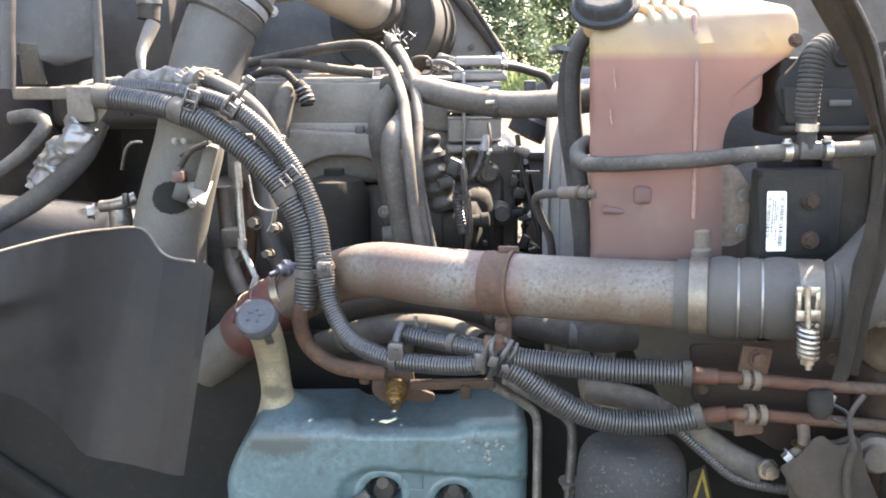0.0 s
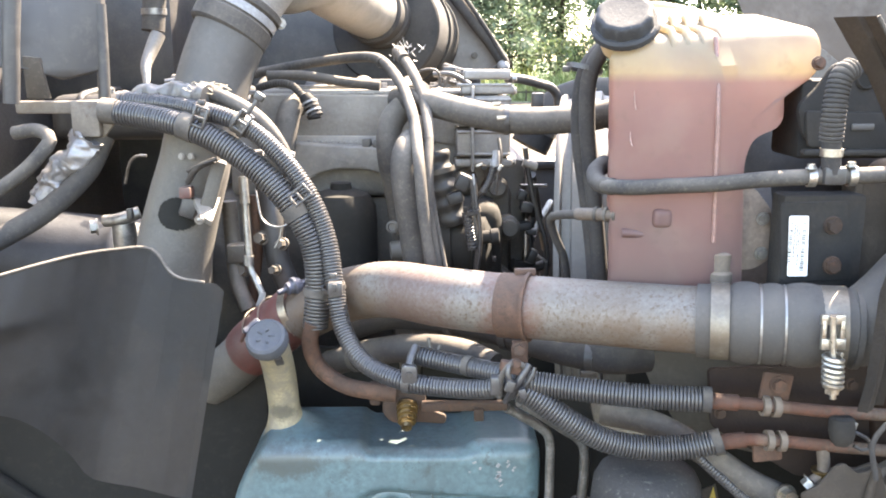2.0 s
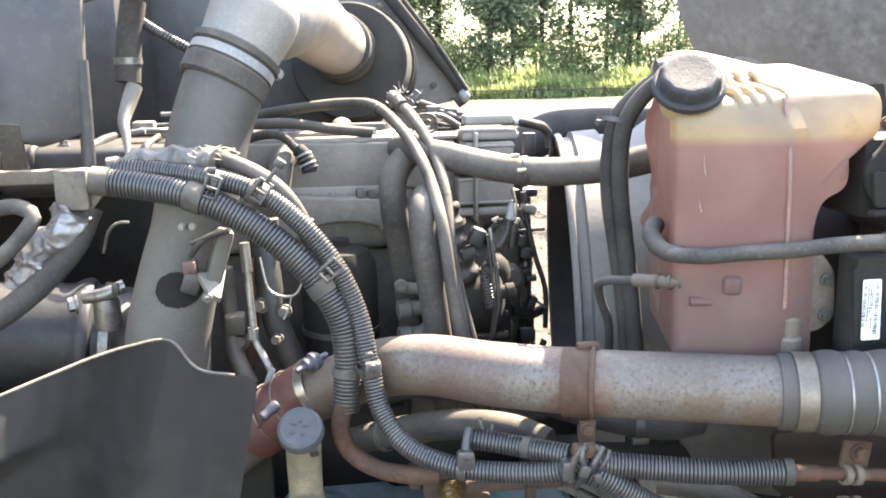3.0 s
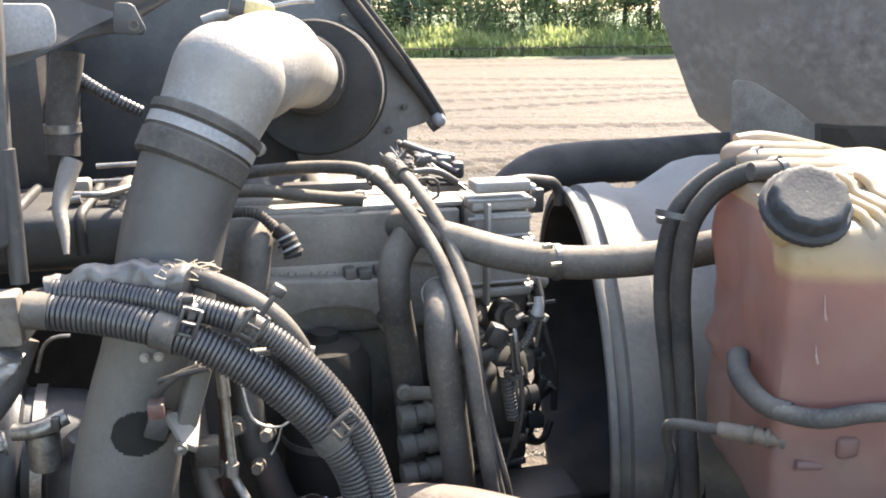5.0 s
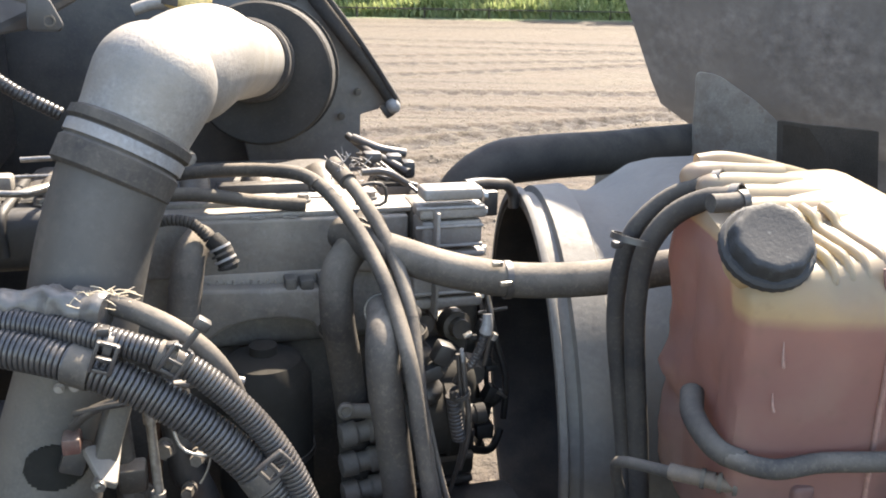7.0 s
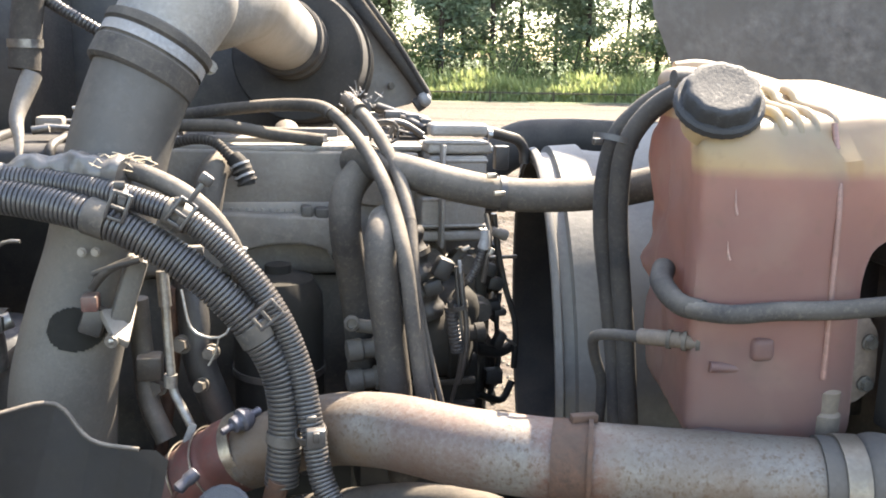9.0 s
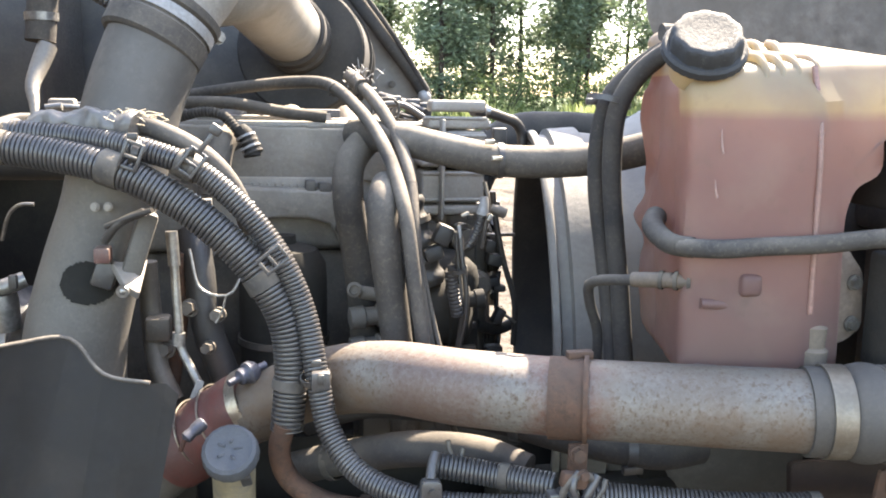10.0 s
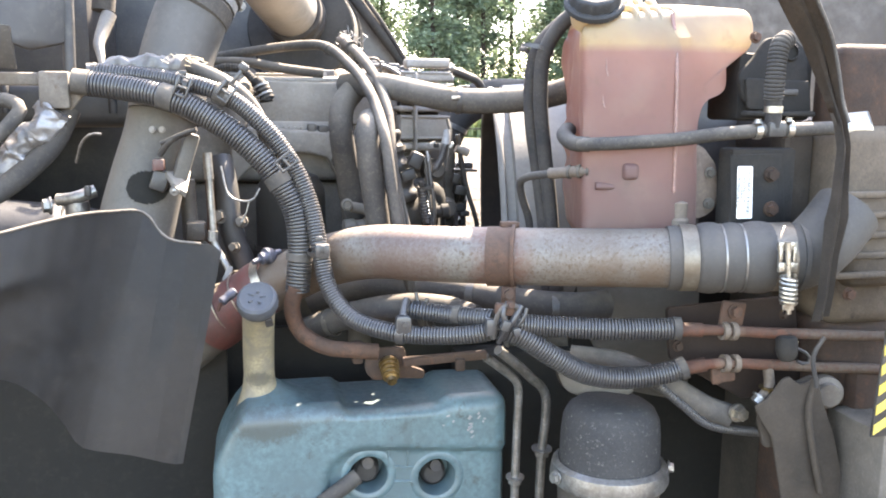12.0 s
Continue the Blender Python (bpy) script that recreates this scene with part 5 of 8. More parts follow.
    plate("ear", rounded([(0.43, 1.375, 1.442), (0.459, 1.375, 1.44), (0.489, 1.375, 1.403), (0.494, 1.375, 1.328), (0.467, 1.375, 1.308), (0.427, 1.375, 1.307), (0.424, 1.375, 1.36)], 0.012), 0.014, EAR, t, "dirty moulded mounting ear", push=(0, 1, 0))
    bolt("ear_bolt", (0.474, 1.373, 1.391), (0, -1, 0), 0.008, ZINC, t)
    bolt("ear_bolt", (0.475, 1.373, 1.335), (0, -1, 0), 0.008, ZINC, t)
    lathe("drain", [(-0.03, 0.020), (0.0, 0.020), (0.004, 0.016), (0.030, 0.017), (0.034, 0.010), (0.055, 0.006), (0.055, 0)], (0.403, 1.35, 1.31), (0, 0, 1), GRIME, t, "dirty level sensor fitting")


coolant_tank()


def tank_hoses():
    t = thing("vent_hose", "dusty grey vent hose running across the coolant tank", "hose", (0.357, 1.33, 1.452))
    hose("hose_body", [(0.247, 1.5, 1.463), (0.225, 1.46, 1.455), (0.221, 1.395, 1.443), (0.252, 1.345, 1.445), (0.316, 1.338, 1.448), (0.379, 1.315, 1.454), (0.439, 1.295, 1.463), (0.5, 1.27, 1.47), (0.558, 1.262, 1.472), (0.643, 1.27, 1.475)], 0.0118, RUBBER_DUSTY, t)
    hose("end_sleeve", [(0.247, 1.5, 1.463), (0.225, 1.46, 1.455), (0.221, 1.395, 1.443), (0.236, 1.368, 1.443)], 0.0138, RUBBER, t, "dark rubber end sleeve", shape=lambda u, f: 1.12 - 0.16 * u / f)
    t = thing("tee_fitting", "black tee fitting with two steel worm clamps on the vent hose", "hose fitting", (0.526, 1.262, 1.471))
    block("tee_body", (0.526, 1.262, 1.473), (0.032, 0.026, 0.026), BLACK, t, bevel=0.004)
    band("worm_clamp", (0.499, 1.27, 1.47), (1, -0.1, 0), 0.0125, 0.011, STEEL, t)
    band("worm_clamp", (0.553, 1.262, 1.472), (1, -0.05, 0), 0.0125, 0.011, STEEL, t)
    bolt("worm_screw", (0.495, 1.262, 1.483), (0, 0, 1), 0.006, ZINC, t)
    bolt("worm_screw", (0.55, 1.258, 1.486), (0, 0, 1), 0.006, ZINC, t)
    t = thing("ribbed_hose", "ribbed black hose dropping from the box to the tee fitting", "hose", (0.515, 1.255, 1.566))
    loom("sleeve", [(0.543, 1.27, 1.622), (0.528, 1.262, 1.613), (0.521, 1.258, 1.594), (0.517, 1.255, 1.558), (0.518, 1.258, 1.523)], 0.0165, t, pitch=0.0062, material=RUBBER)
    hose("cuff", [(0.518, 1.258, 1.527), (0.524, 1.262, 1.476)], 0.0135, RUBBER, t)
    band("worm_clamp", (0.521, 1.26, 1.506), (0, 0, 1), 0.0137, 0.011, STEEL, t, "steel worm clamp")
    # twin overflow hoses that drop behind the tank
    for k, nodes in enumerate((
        [(0.328, 1.615, 1.706), (0.308, 1.64, 1.696), (0.281, 1.67, 1.671), (0.245, 1.68, 1.629), (0.231, 1.685, 1.568), (0.233, 1.69, 1.487), (0.251, 1.69, 1.375), (0.265, 1.68, 1.262), (0.272, 1.66, 1.111)],
        [(0.315, 1.555, 1.702), (0.293, 1.59, 1.692), (0.267, 1.625, 1.661), (0.244, 1.64, 1.614), (0.241, 1.65, 1.536), (0.253, 1.655, 1.427), (0.267, 1.65, 1.316), (0.285, 1.64, 1.122)],
    )):
        t = thing("overflow_hose", "black rubber overflow hose looping down beside the tank", "hose", nodes[2], "overflow hoses")
        hose("hose_body", nodes, 0.0150 if k else 0.0130, RUBBER, t)
        lathe("spring_clip", [(-0.006, 0.0165), (-0.006, 0.019), (0.006, 0.019), (0.006, 0.0165)], nodes[0], Vector(nodes[0]) - Vector(nodes[1]), BLACK, t, "", 20, loop=True)
    t = thing("overflow_hose", "short black hose stub capped beside the filler cap", "hose", (0.249, 1.5, 1.713), "overflow hoses")
    hose("hose_body", [(0.239, 1.5, 1.713), (0.265, 1.5, 1.713), (0.29, 1.5, 1.715)], 0.0115, RUBBER, t)
    band("spring_clip", (0.282, 1.5, 1.714), (1, 0, 0.1), 0.0118, 0.009, BLACK, t)
    zip_tie((0.235, 1.66, 1.619), (0.25, 0.1, 1), 0.032, (-1, -0.4, 0))
    t = thing("outlet_hose", "thin dark hose from the tank outlet turning down", "hose", (0.190, 1.458, 1.384))
    hose("hose_body", [(0.216, 1.428, 1.390), (0.190, 1.458, 1.384), (0.168, 1.492, 1.377), (0.160, 1.515, 1.366), (0.170, 1.535, 1.335), (0.192, 1.555, 1.285), (0.203, 1.58, 1.20)], 0.0075, RUBBER, t)
    hose("sleeve", [(0.232, 1.408, 1.393), (0.196, 1.451, 1.386)], 0.0105, GRIME, t, "dusty hose end ferrule")


tank_hoses()


def control_box():
    t = thing("control_module", "black control module with a white bar-code label beside the tank", "control box", (0.548, 1.36, 1.353))
    c = Vector((0.54, 1.33, 1.363))
    block("housing", c, (0.125, 0.05, 0.150), PANEL_GRIME, t, bevel=0.006)
    plate("cover", rounded([(0.471, 1.303, 1.427), (0.575, 1.303, 1.43), (0.588, 1.303, 1.308), (0.482, 1.303, 1.304)], 0.006), 0.006, PANEL_GRIME, t, push=(0, 1, 0))
    lab = plate("label", rounded([(0.485, 1.299, 1.408), (0.514, 1.299, 1.408), (0.519, 1.299, 1.316), (0.489, 1.299, 1.316)], 0.003), 0.0008, WHITE, t, "white printed bar-code label", bevel=0, push=(0, 1, 0))
    a, b = Vector((0.485, 1.298, 1.408)), Vector((0.518, 1.298, 1.316))
    rng = random.Random(2)
    bm = bmesh.new()
    z = a.z - 0.006
    while z > b.z + 0.008:
        w = rng.choice((0.0006, 0.0010, 0.0016))
        for x0, x1 in ((0.002, 0.007), (0.021, 0.027)):
            if x0 < 0.01 and z < b.z + 0.02:
                continue
            bmesh.ops.create_cube(bm, size=1.0, matrix=Matrix.Translation((a.x + (x0 + x1) / 2, 1.2985, z)) @ Matrix.Diagonal((x1 - x0, 0.0006, w, 1)))
        z -= w + rng.choice((0.0008, 0.0012, 0.0018))
    for x, z0, z1 in ((0.010, 0.012, 0.060), (0.0135, 0.014, 0.052), (0.0165, 0.020, 0.044), (0.0165, 0.058, 0.076)):
        zz = a.z - z0
        while zz > a.z - z1:
            ln = rng.uniform(0.002, 0.006)
            bmesh.ops.create_cube(bm, size=1.0, matrix=Matrix.Translation((a.x + x, 1.2985, zz - ln / 2)) @ Matrix.Diagonal((0.0014, 0.0006, ln, 1)))
            zz -= ln + 0.0012
    part("print", bm, INK, lab, "black bars of print", smooth=False)
    bolt("cover_bolt", (0.552, 1.302, 1.393), (0, -1, 0), 0.0105, DARKRUST, t, "dark rusty bolt")
    bolt("cover_bolt", (0.556, 1.302, 1.332), (0, -1, 0), 0.0105, DARKRUST, t, "dark rusty bolt")
    t = thing("filter_box", "grimy black plastic box with a holed bracket plate", "box", (0.602, 1.4, 1.553))
    block("housing", (0.590, 1.42, 1.545), (0.150, 0.11, 0.12), PANEL_GRIME, t, bevel=0.008)
    lid = plate("bracket_plate", rounded([(0.515, 1.345, 1.519), (0.503, 1.345, 1.566), (0.533, 1.345, 1.596), (0.553, 1.345, 1.630), (0.604, 1.345, 1.634), (0.634, 1.345, 1.611), (0.650, 1.345, 1.517), (0.640, 1.345, 1.490), (0.560, 1.345, 1.494)], 0.012), 0.012, PANEL_GRIME, t, "upright bracket plate with a hole", push=(0, 1, 0), bevel=0.003)
    lathe("hole_rim", [(0, 0.014), (0.003, 0.0165), (0.006, 0.014), (0.006, 0.012), (-0.001, 0.012)], (0.602, 1.346, 1.606), (0, -1, 0.05), PANEL_GRIME, t, seg=24)
    lathe("hole", [(0, 0.0), (0, 0.0125), (0.002, 0.0125), (0.002, 0)], (0.602, 1.346, 1.606), (0, -1, 0.05), DEEP, t, "dark round hole", seg=24)
    plate("lower_panel", rounded([(0.512, 1.336, 1.560), (0.640, 1.336, 1.556), (0.646, 1.336, 1.500), (0.520, 1.336, 1.506)], 0.006), 0.008, PANEL_GRIME, t, push=(0, 1, 0))
    block("nameplate", (0.598, 1.333, 1.536), (0.034, 0.004, 0.010), PANEL, t, bevel=0.002)
    block("lower_rib", (0.580, 1.335, 1.498), (0.14, 0.02, 0.010), PANEL_GRIME, t)
    bolt("plate_bolt", (0.524, 1.334, 1.629), (0, -1, 0.2), 0.008, RUST, t)
    block("vertical_post", (0.628, 1.36, 1.352), (0.060, 0.05, 0.22), FLAP, t, "grimy mounting post", bevel=0.008)
    block("post_flange", (0.600, 1.345, 1.40), (0.012, 0.03, 0.12), FLAP, t, bevel=0.003)


control_box()


def right_side():
    t = thing("rusty_backplate", "dark rusty plate behind the two rusty lines", "bracket", (0.531, 1.36, 1.079))
    plate("plate", rounded([(0.403, 1.37, 1.143), (0.64, 1.33, 1.165), (0.666, 1.33, 0.982), (0.55, 1.34, 0.968), (0.413, 1.37, 1.044)], 0.01), 0.012, mat("dark rust", (0.020, 0.013, 0.010), 0.85, dust=0.15, dustcol=(0.09, 0.06, 0.045), bump=0.5), t, push=(0, 1, 0))
    for at in ((0.425, 1.366, 1.07), (0.50, 1.352, 1.005), (0.62, 1.334, 1.13)):
        bolt("plate_bolt", at, (0.1, -1, 0), 0.008, DARKRUST, t)
    # Added black backing: fills the dark space behind the lines and hides the shroud.
    t = thing("cross_member", "added black backing behind the filter and tank", "cross member", (0.5, 1.7, 0.5))
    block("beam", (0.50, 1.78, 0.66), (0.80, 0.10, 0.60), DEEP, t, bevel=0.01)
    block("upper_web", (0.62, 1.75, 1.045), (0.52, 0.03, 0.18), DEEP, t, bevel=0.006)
    block("panel", (0.60, 1.72, 1.36), (0.40, 0.03, 0.46), BLACK, t, bevel=0.01)
    t = thing("rubber_flap", "torn brown rubber air flap beside the radiator", "rubber flap", (0.553, 1.13, 1.263))
    nodes = [((0.538, 1.20, 1.690), (0.500, 1.24, 1.690)), ((0.560, 1.20, 1.654), (0.528, 1.24, 1.648)), ((0.578, 1.20, 1.620), (0.552, 1.235, 1.612)), ((0.594, 1.20, 1.570), (0.574, 1.23, 1.566)), ((0.602, 1.195, 1.520), (0.586, 1.21, 1.518)), ((0.605, 1.18, 1.487), (0.590, 1.19, 1.484)), ((0.603, 1.165, 1.450), (0.578, 1.16, 1.445)), ((0.602, 1.16, 1.38), (0.559, 1.14, 1.369)), ((0.599, 1.15, 1.336), (0.544, 1.13, 1.333)), ((0.579, 1.14, 1.275), (0.536, 1.12, 1.266)),
             ((0.568, 1.13, 1.215), (0.527, 1.11, 1.214)), ((0.563, 1.13, 1.178), (0.52, 1.11, 1.176))]
    bm = bmesh.new()
    rows = []
    for a, b in nodes:
        a, b = Vector(a), Vector(b)
        rows.append([bm.verts.new(a.lerp(b, f) + Vector((0, 0.008 * math.sin(f * 7), 0))) for f in (0, 0.25, 0.5, 0.75, 1)])
    for a, b in zip(rows, rows[1:]):
        for j in range(4):
            bm.faces.new((a[j], a[j + 1], b[j + 1], b[j]))
    bmesh.ops.solidify(bm, geom=bm.faces[:], thickness=0.005)
    part("flap", bm, FLAP, t)
    # Paler strip paints the light caught along the flap edge.
    hose("worn_edge", [(0.538, 1.198, 1.690), (0.560, 1.198, 1.654), (0.578, 1.198, 1.620), (0.594, 1.198, 1.570), (0.603, 1.193, 1.520), (0.606, 1.178, 1.487)], 0.0028, RUBBER_DUSTY, t, "paler strip standing for the lit flap edge", seg=8)
    hose("lower_flap_cord", [(0.61, 1.2, 1.122), (0.592, 1.2, 1.091), (0.603, 1.2, 1.033)], 0.004, RUBBER, t)
    t = thing("radiator_tank", "tan dust-coated side tank of the radiator pack", "radiator", (0.80, 1.3, 0.6))
    block("side_tank", (0.74, 1.36, 1.30), (0.16, 0.20, 0.36), TAN, t, bevel=0.03, segments=3)
    block("boss", (0.735, 1.28, 1.28), (0.13, 0.10, 0.17), TAN, t, bevel=0.025, segments=3)
    block("lower_tank", (0.74, 1.37, 0.84), (0.15, 0.19, 0.57), DARKRUST, t, "darker lower part of the tank", bevel=0.02, segments=3)
    lathe("drain_boss", [(0, 0.030), (0.02, 0.030), (0.024, 0.022), (0.036, 0.020), (0.036, 0)], (0.672, 1.275, 1.000), (-0.3, -1, 0), BRACKET, t, "dusty drain boss", 24)
    block("lower_leg", (0.752, 1.28, 0.938), (0.07, 0.07, 0.20), DARKRUST, t, bevel=0.012)
    # Cap is built taller than the tank needs, to keep sun off the spring clamp.
    block("top_cap", (0.762, 1.33, 1.470), (0.19, 0.09, 0.30), DARKRUST, t, bevel=0.02, segments=3)
    plate("edge_strip", rounded([(0.663, 1.27, 1.474), (0.724, 1.27, 1.48), (0.728, 1.27, 1.468), (0.666, 1.27, 1.46)], 0.003), 0.03, STEEL, t, "bright strip on the tank edge", push=(0, 0.6, 1))
    for k in range(5):
        block("rib", (0.684, 1.225, 1.363) if k < 1 else Vector((0.684, 1.225, 1.363)) + Vector((0, 0, -0.035 * k)), (0.115, 0.012, 0.012), TAN, t, bevel=0.004)
    bolt("flange_bolt", (0.65, 1.222, 1.35), (0, -1, 0), 0.009, RUST, t)
    bolt("flange_bolt", (0.667, 1.222, 1.191), (0, -1, 0), 0.009, RUST, t)
    plate("torn_apron", rounded([(0.509, 1.235, 0.991), (0.535, 1.232, 1.008), (0.556, 1.23, 1.040), (0.569, 1.228, 1.046), (0.588, 1.226, 1.030), (0.606, 1.222, 1.034), (0.617, 1.22, 1.050), (0.636, 1.22, 0.990), (0.659, 1.22, 0.942), (0.701, 1.22, 0.802), (0.575, 1.23, 0.809), (0.550, 1.238, 0.930), (0.528, 1.238, 0.960)], 0.008), 0.006, FLAP, t, "torn dusty rubber apron", push=(0, 1, 0))
    hose("apron_fold", [(0.614, 1.219, 1.045), (0.604, 1.218, 0.985), (0.620, 1.216, 0.900), (0.640, 1.216, 0.830)], 0.006, FLAP, t)
    t = thing("radiator_core", "dark finned radiator core behind the fan shroud", "radiator", (0.80, 2.2, 0.6))
    block("core", (0.80, 2.15, 1.0), (0.10, 1.34, 0.95), DARKENG, t, bevel=0.01)
    block("top_tank", (0.79, 2.00, 1.45), (0.14, 1.06, 0.08), BLACK, t, bevel=0.02)
    t = thing("hazard_board", "yellow and black diagonally striped bumper marker", "bumper marker", (0.657, 1.1, 1.125))
    a, b = Vector((0.654, 1.12, 0.969)), Vector((0.65, 1.12, 1.261))
    plate("board", [a, a + Vector((0.16, 0, 0)), Vector((a.x + 0.16, a.y, b.z)), Vector((a.x + 0.02, a.y, b.z))], 0.006, BLACK, t, push=(0, 1, 0))
    k = 0
    z = a.z + 0.005
    while z < b.z - 0.03:
        plate("stripe", [(a.x + 0.002 + 0.05 * (z - a.z), 1.1175, z), (a.x + 0.15, 1.1175, z + 0.09), (a.x + 0.15, 1.1175, z + 0.107), (a.x + 0.002 + 0.05 * (z - a.z), 1.1175, z + 0.017)], 0.002, YELLOW, t, "yellow stripe", bevel=0, push=(0, 1, 0))
        z += 0.034
    block("foot", (a.x + 0.08, 1.2, a.z / 2), (0.1, 0.15, a.z), DARKENG, t)
    t = thing("mud_bracket", "grimy crooked bracket below the rusty lines", "bracket", (0.573, 1.24, 0.977))
    plate("blade", rounded([(0.527, 1.25, 0.965), (0.572, 1.24, 1.038), (0.59, 1.24, 1.028), (0.628, 1.24, 1.042), (0.66, 1.24, 0.92), (0.543, 1.25, 0.906)], 0.012), 0.01, FLAP, t, push=(0, 1, 0))
    hose("hook", [(0.551, 1.235, 1.117), (0.555, 1.232, 1.087), (0.57, 1.232, 1.08), (0.584, 1.24, 1.106)], 0.0045, ZINC, t)
    lathe("valve_cap", [(0, 0.013), (0.004, 0.018), (0.024, 0.019), (0.036, 0.016), (0.044, 0.010), (0.044, 0)], (0.561, 1.235, 1.118), (0, -0.15, -1), PANEL_GRIME, t, "dark valve cap", 24)
    hose("cap_tether", [(0.572, 1.228, 1.098), (0.592, 1.224, 1.090), (0.604, 1.224, 1.076), (0.594, 1.224, 1.068), (0.576, 1.226, 1.076)], 0.0028, BLACK, t, seg=8)


right_side()

# ---- fan shroud, fan and upper radiator hose ----


def fan_shroud():
    axis, hub, r = Vector((0.979, -0.199, 0.038)).normalized(), Vector((0.289, 2.179, 1.122)), 0.424
    t = thing("fan_shroud", "dusty grey plastic fan shroud ring in front of the radiator", "fan shroud", hub - Vector((0, 0, r)))
    lathe("ring", [(0.0, r - 0.012), (0.0, r + 0.004), (0.006, r + 0.008), (0.012, r + 0.008), (0.016, r - 0.004), (0.034, r - 0.003), (0.038, r + 0.010), (0.095, r + 0.013), (0.10, r + 0.002), (0.135, r - 0.002), (0.165, r - 0.004), (0.20, r + 0.016), (0.26, r + 0.052), (0.30, r + 0.060), (0.42, r + 0.062), (0.42, r + 0.05), (0.15, r - 0.008), (0.008, r - 0.012)],
          hub, axis, SHROUD, t, seg=88, loop=True)
    # Separate black ring paints the deep shadow inside the shroud.
    lathe("lining", [(0.003, r - 0.020), (0.02, r - 0.016), (0.15, r - 0.012), (0.41, r + 0.045), (0.41, r + 0.038), (0.15, r - 0.02), (0.003, r - 0.024)], hub, axis, BLACK, t, "inside of the ring, black in place of its deep shadow", seg=88, loop=True)
    block("bracket", (0.215, 2.2, 1.532), (0.03, 0.02, 0.05), BLACK, t, bevel=0.004)
    hose("stay", [(0.13, 2.1, 1.594), (0.162, 2.12, 1.592), (0.211, 2.16, 1.58), (0.248, 2.19, 1.568), (0.264, 2.2, 1.548), (0.267, 2.2, 1.52)], 0.011, BLACK, t, "black stay bar")
    f = thing("engine_fan", "black plastic cooling fan inside the shroud", "fan", hub + axis * 0.22)
    lathe("hub", [(-0.05, 0.0), (-0.05, 0.06), (0, 0.10), (0.05, 0.11), (0.07, 0.08), (0.07, 0)], hub + axis * 0.22, axis, BLACK, f)
    q = Vector((1, 0, 0)).rotation_difference(axis)
    for k in range(9):
        a = 2 * math.pi * k / 9 + 0.2
        d, e = q @ Vector((0, math.cos(a), math.sin(a))), q @ Vector((0, -math.sin(a), math.cos(a)))
        o = hub + axis * 0.25
        plate("blade", [o + d * 0.09 - e * 0.03 - axis * 0.02, o + d * 0.38 - e * 0.07 - axis * 0.035, o + d * 0.38 + e * 0.07 + axis * 0.03, o + d * 0.09 + e * 0.03 + axis * 0.02], 0.004, BLACK, f, bevel=0)
    g = thing("gear_cover", "dark grimy front gear cover with belt runs", "engine cover", (0.04, 2.4, 0.7))
    block("cover", (0.035, 2.44, 1.05), (0.30, 0.62, 0.72), DARKENG, g, bevel=0.03)
    for a, b in (((0.20, 2.16, 1.36), (0.27, 2.42, 1.12)), ((0.20, 2.15, 1.20), (0.29, 2.48, 1.24)), ((0.20, 2.14, 1.02), (0.28, 2.44, 0.92)), ((0.205, 2.15, 1.14), (0.26, 2.34, 0.98))):
        hose("belt_run", [a, b], 0.010, BLACK, g, seg=8)
    for y, z, r2 in ((2.18, 1.30, 0.05), (2.22, 1.08, 0.06), (2.30, 0.90, 0.06)):
        lathe("pulley", [(0, 0), (0, r2), (0.006, r2 + 0.004), (0.012, r2 - 0.006), (0.020, r2 + 0.004), (0.024, r2), (0.024, 0)], (0.185, y, z), (1, 0, 0), DARKENG, g, seg=28)
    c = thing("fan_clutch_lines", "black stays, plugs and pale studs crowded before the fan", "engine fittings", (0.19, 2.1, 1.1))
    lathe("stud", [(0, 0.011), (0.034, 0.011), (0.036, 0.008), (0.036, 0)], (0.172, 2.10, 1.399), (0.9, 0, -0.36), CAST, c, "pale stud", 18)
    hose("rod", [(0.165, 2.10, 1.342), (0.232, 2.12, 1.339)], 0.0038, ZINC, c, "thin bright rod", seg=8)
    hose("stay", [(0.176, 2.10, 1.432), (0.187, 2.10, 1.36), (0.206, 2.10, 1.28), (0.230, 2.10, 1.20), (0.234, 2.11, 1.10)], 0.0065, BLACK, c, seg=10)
    hose("stay", [(0.200, 2.12, 1.262), (0.196, 2.12, 1.20), (0.204, 2.12, 1.12), (0.186, 2.12, 1.04)], 0.0055, NEAR_BLACK, c, seg=10)
    hose("stay", [(0.150, 2.10, 1.152), (0.20, 2.12, 1.135), (0.240, 2.14, 1.142)], 0.012, NEAR_BLACK, c, seg=12)
    hose("tie_rod", [(0.15, 2.08, 1.06), (0.215, 2.12, 1.03), (0.24, 2.14, 1.06)], 0.008, NEAR_BLACK, c, seg=10)
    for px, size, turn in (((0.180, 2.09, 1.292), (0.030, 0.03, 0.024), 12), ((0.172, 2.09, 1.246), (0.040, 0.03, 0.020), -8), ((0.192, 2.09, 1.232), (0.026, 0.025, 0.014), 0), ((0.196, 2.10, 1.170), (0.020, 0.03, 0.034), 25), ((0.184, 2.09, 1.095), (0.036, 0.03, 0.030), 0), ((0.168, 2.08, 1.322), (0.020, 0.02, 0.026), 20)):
        block("plug", px, size, NEAR_BLACK, c, turn=(0, turn, 0), bevel=0.004)
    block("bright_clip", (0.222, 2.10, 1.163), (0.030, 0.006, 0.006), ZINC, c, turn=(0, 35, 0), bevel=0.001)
    # Added dark post: covers the sunlit field beyond the fan gap.
    p = thing("suspension_tower", "added dark post hiding the bright field on the far side", "suspension tower", (0.36, 3.08, 0.0))
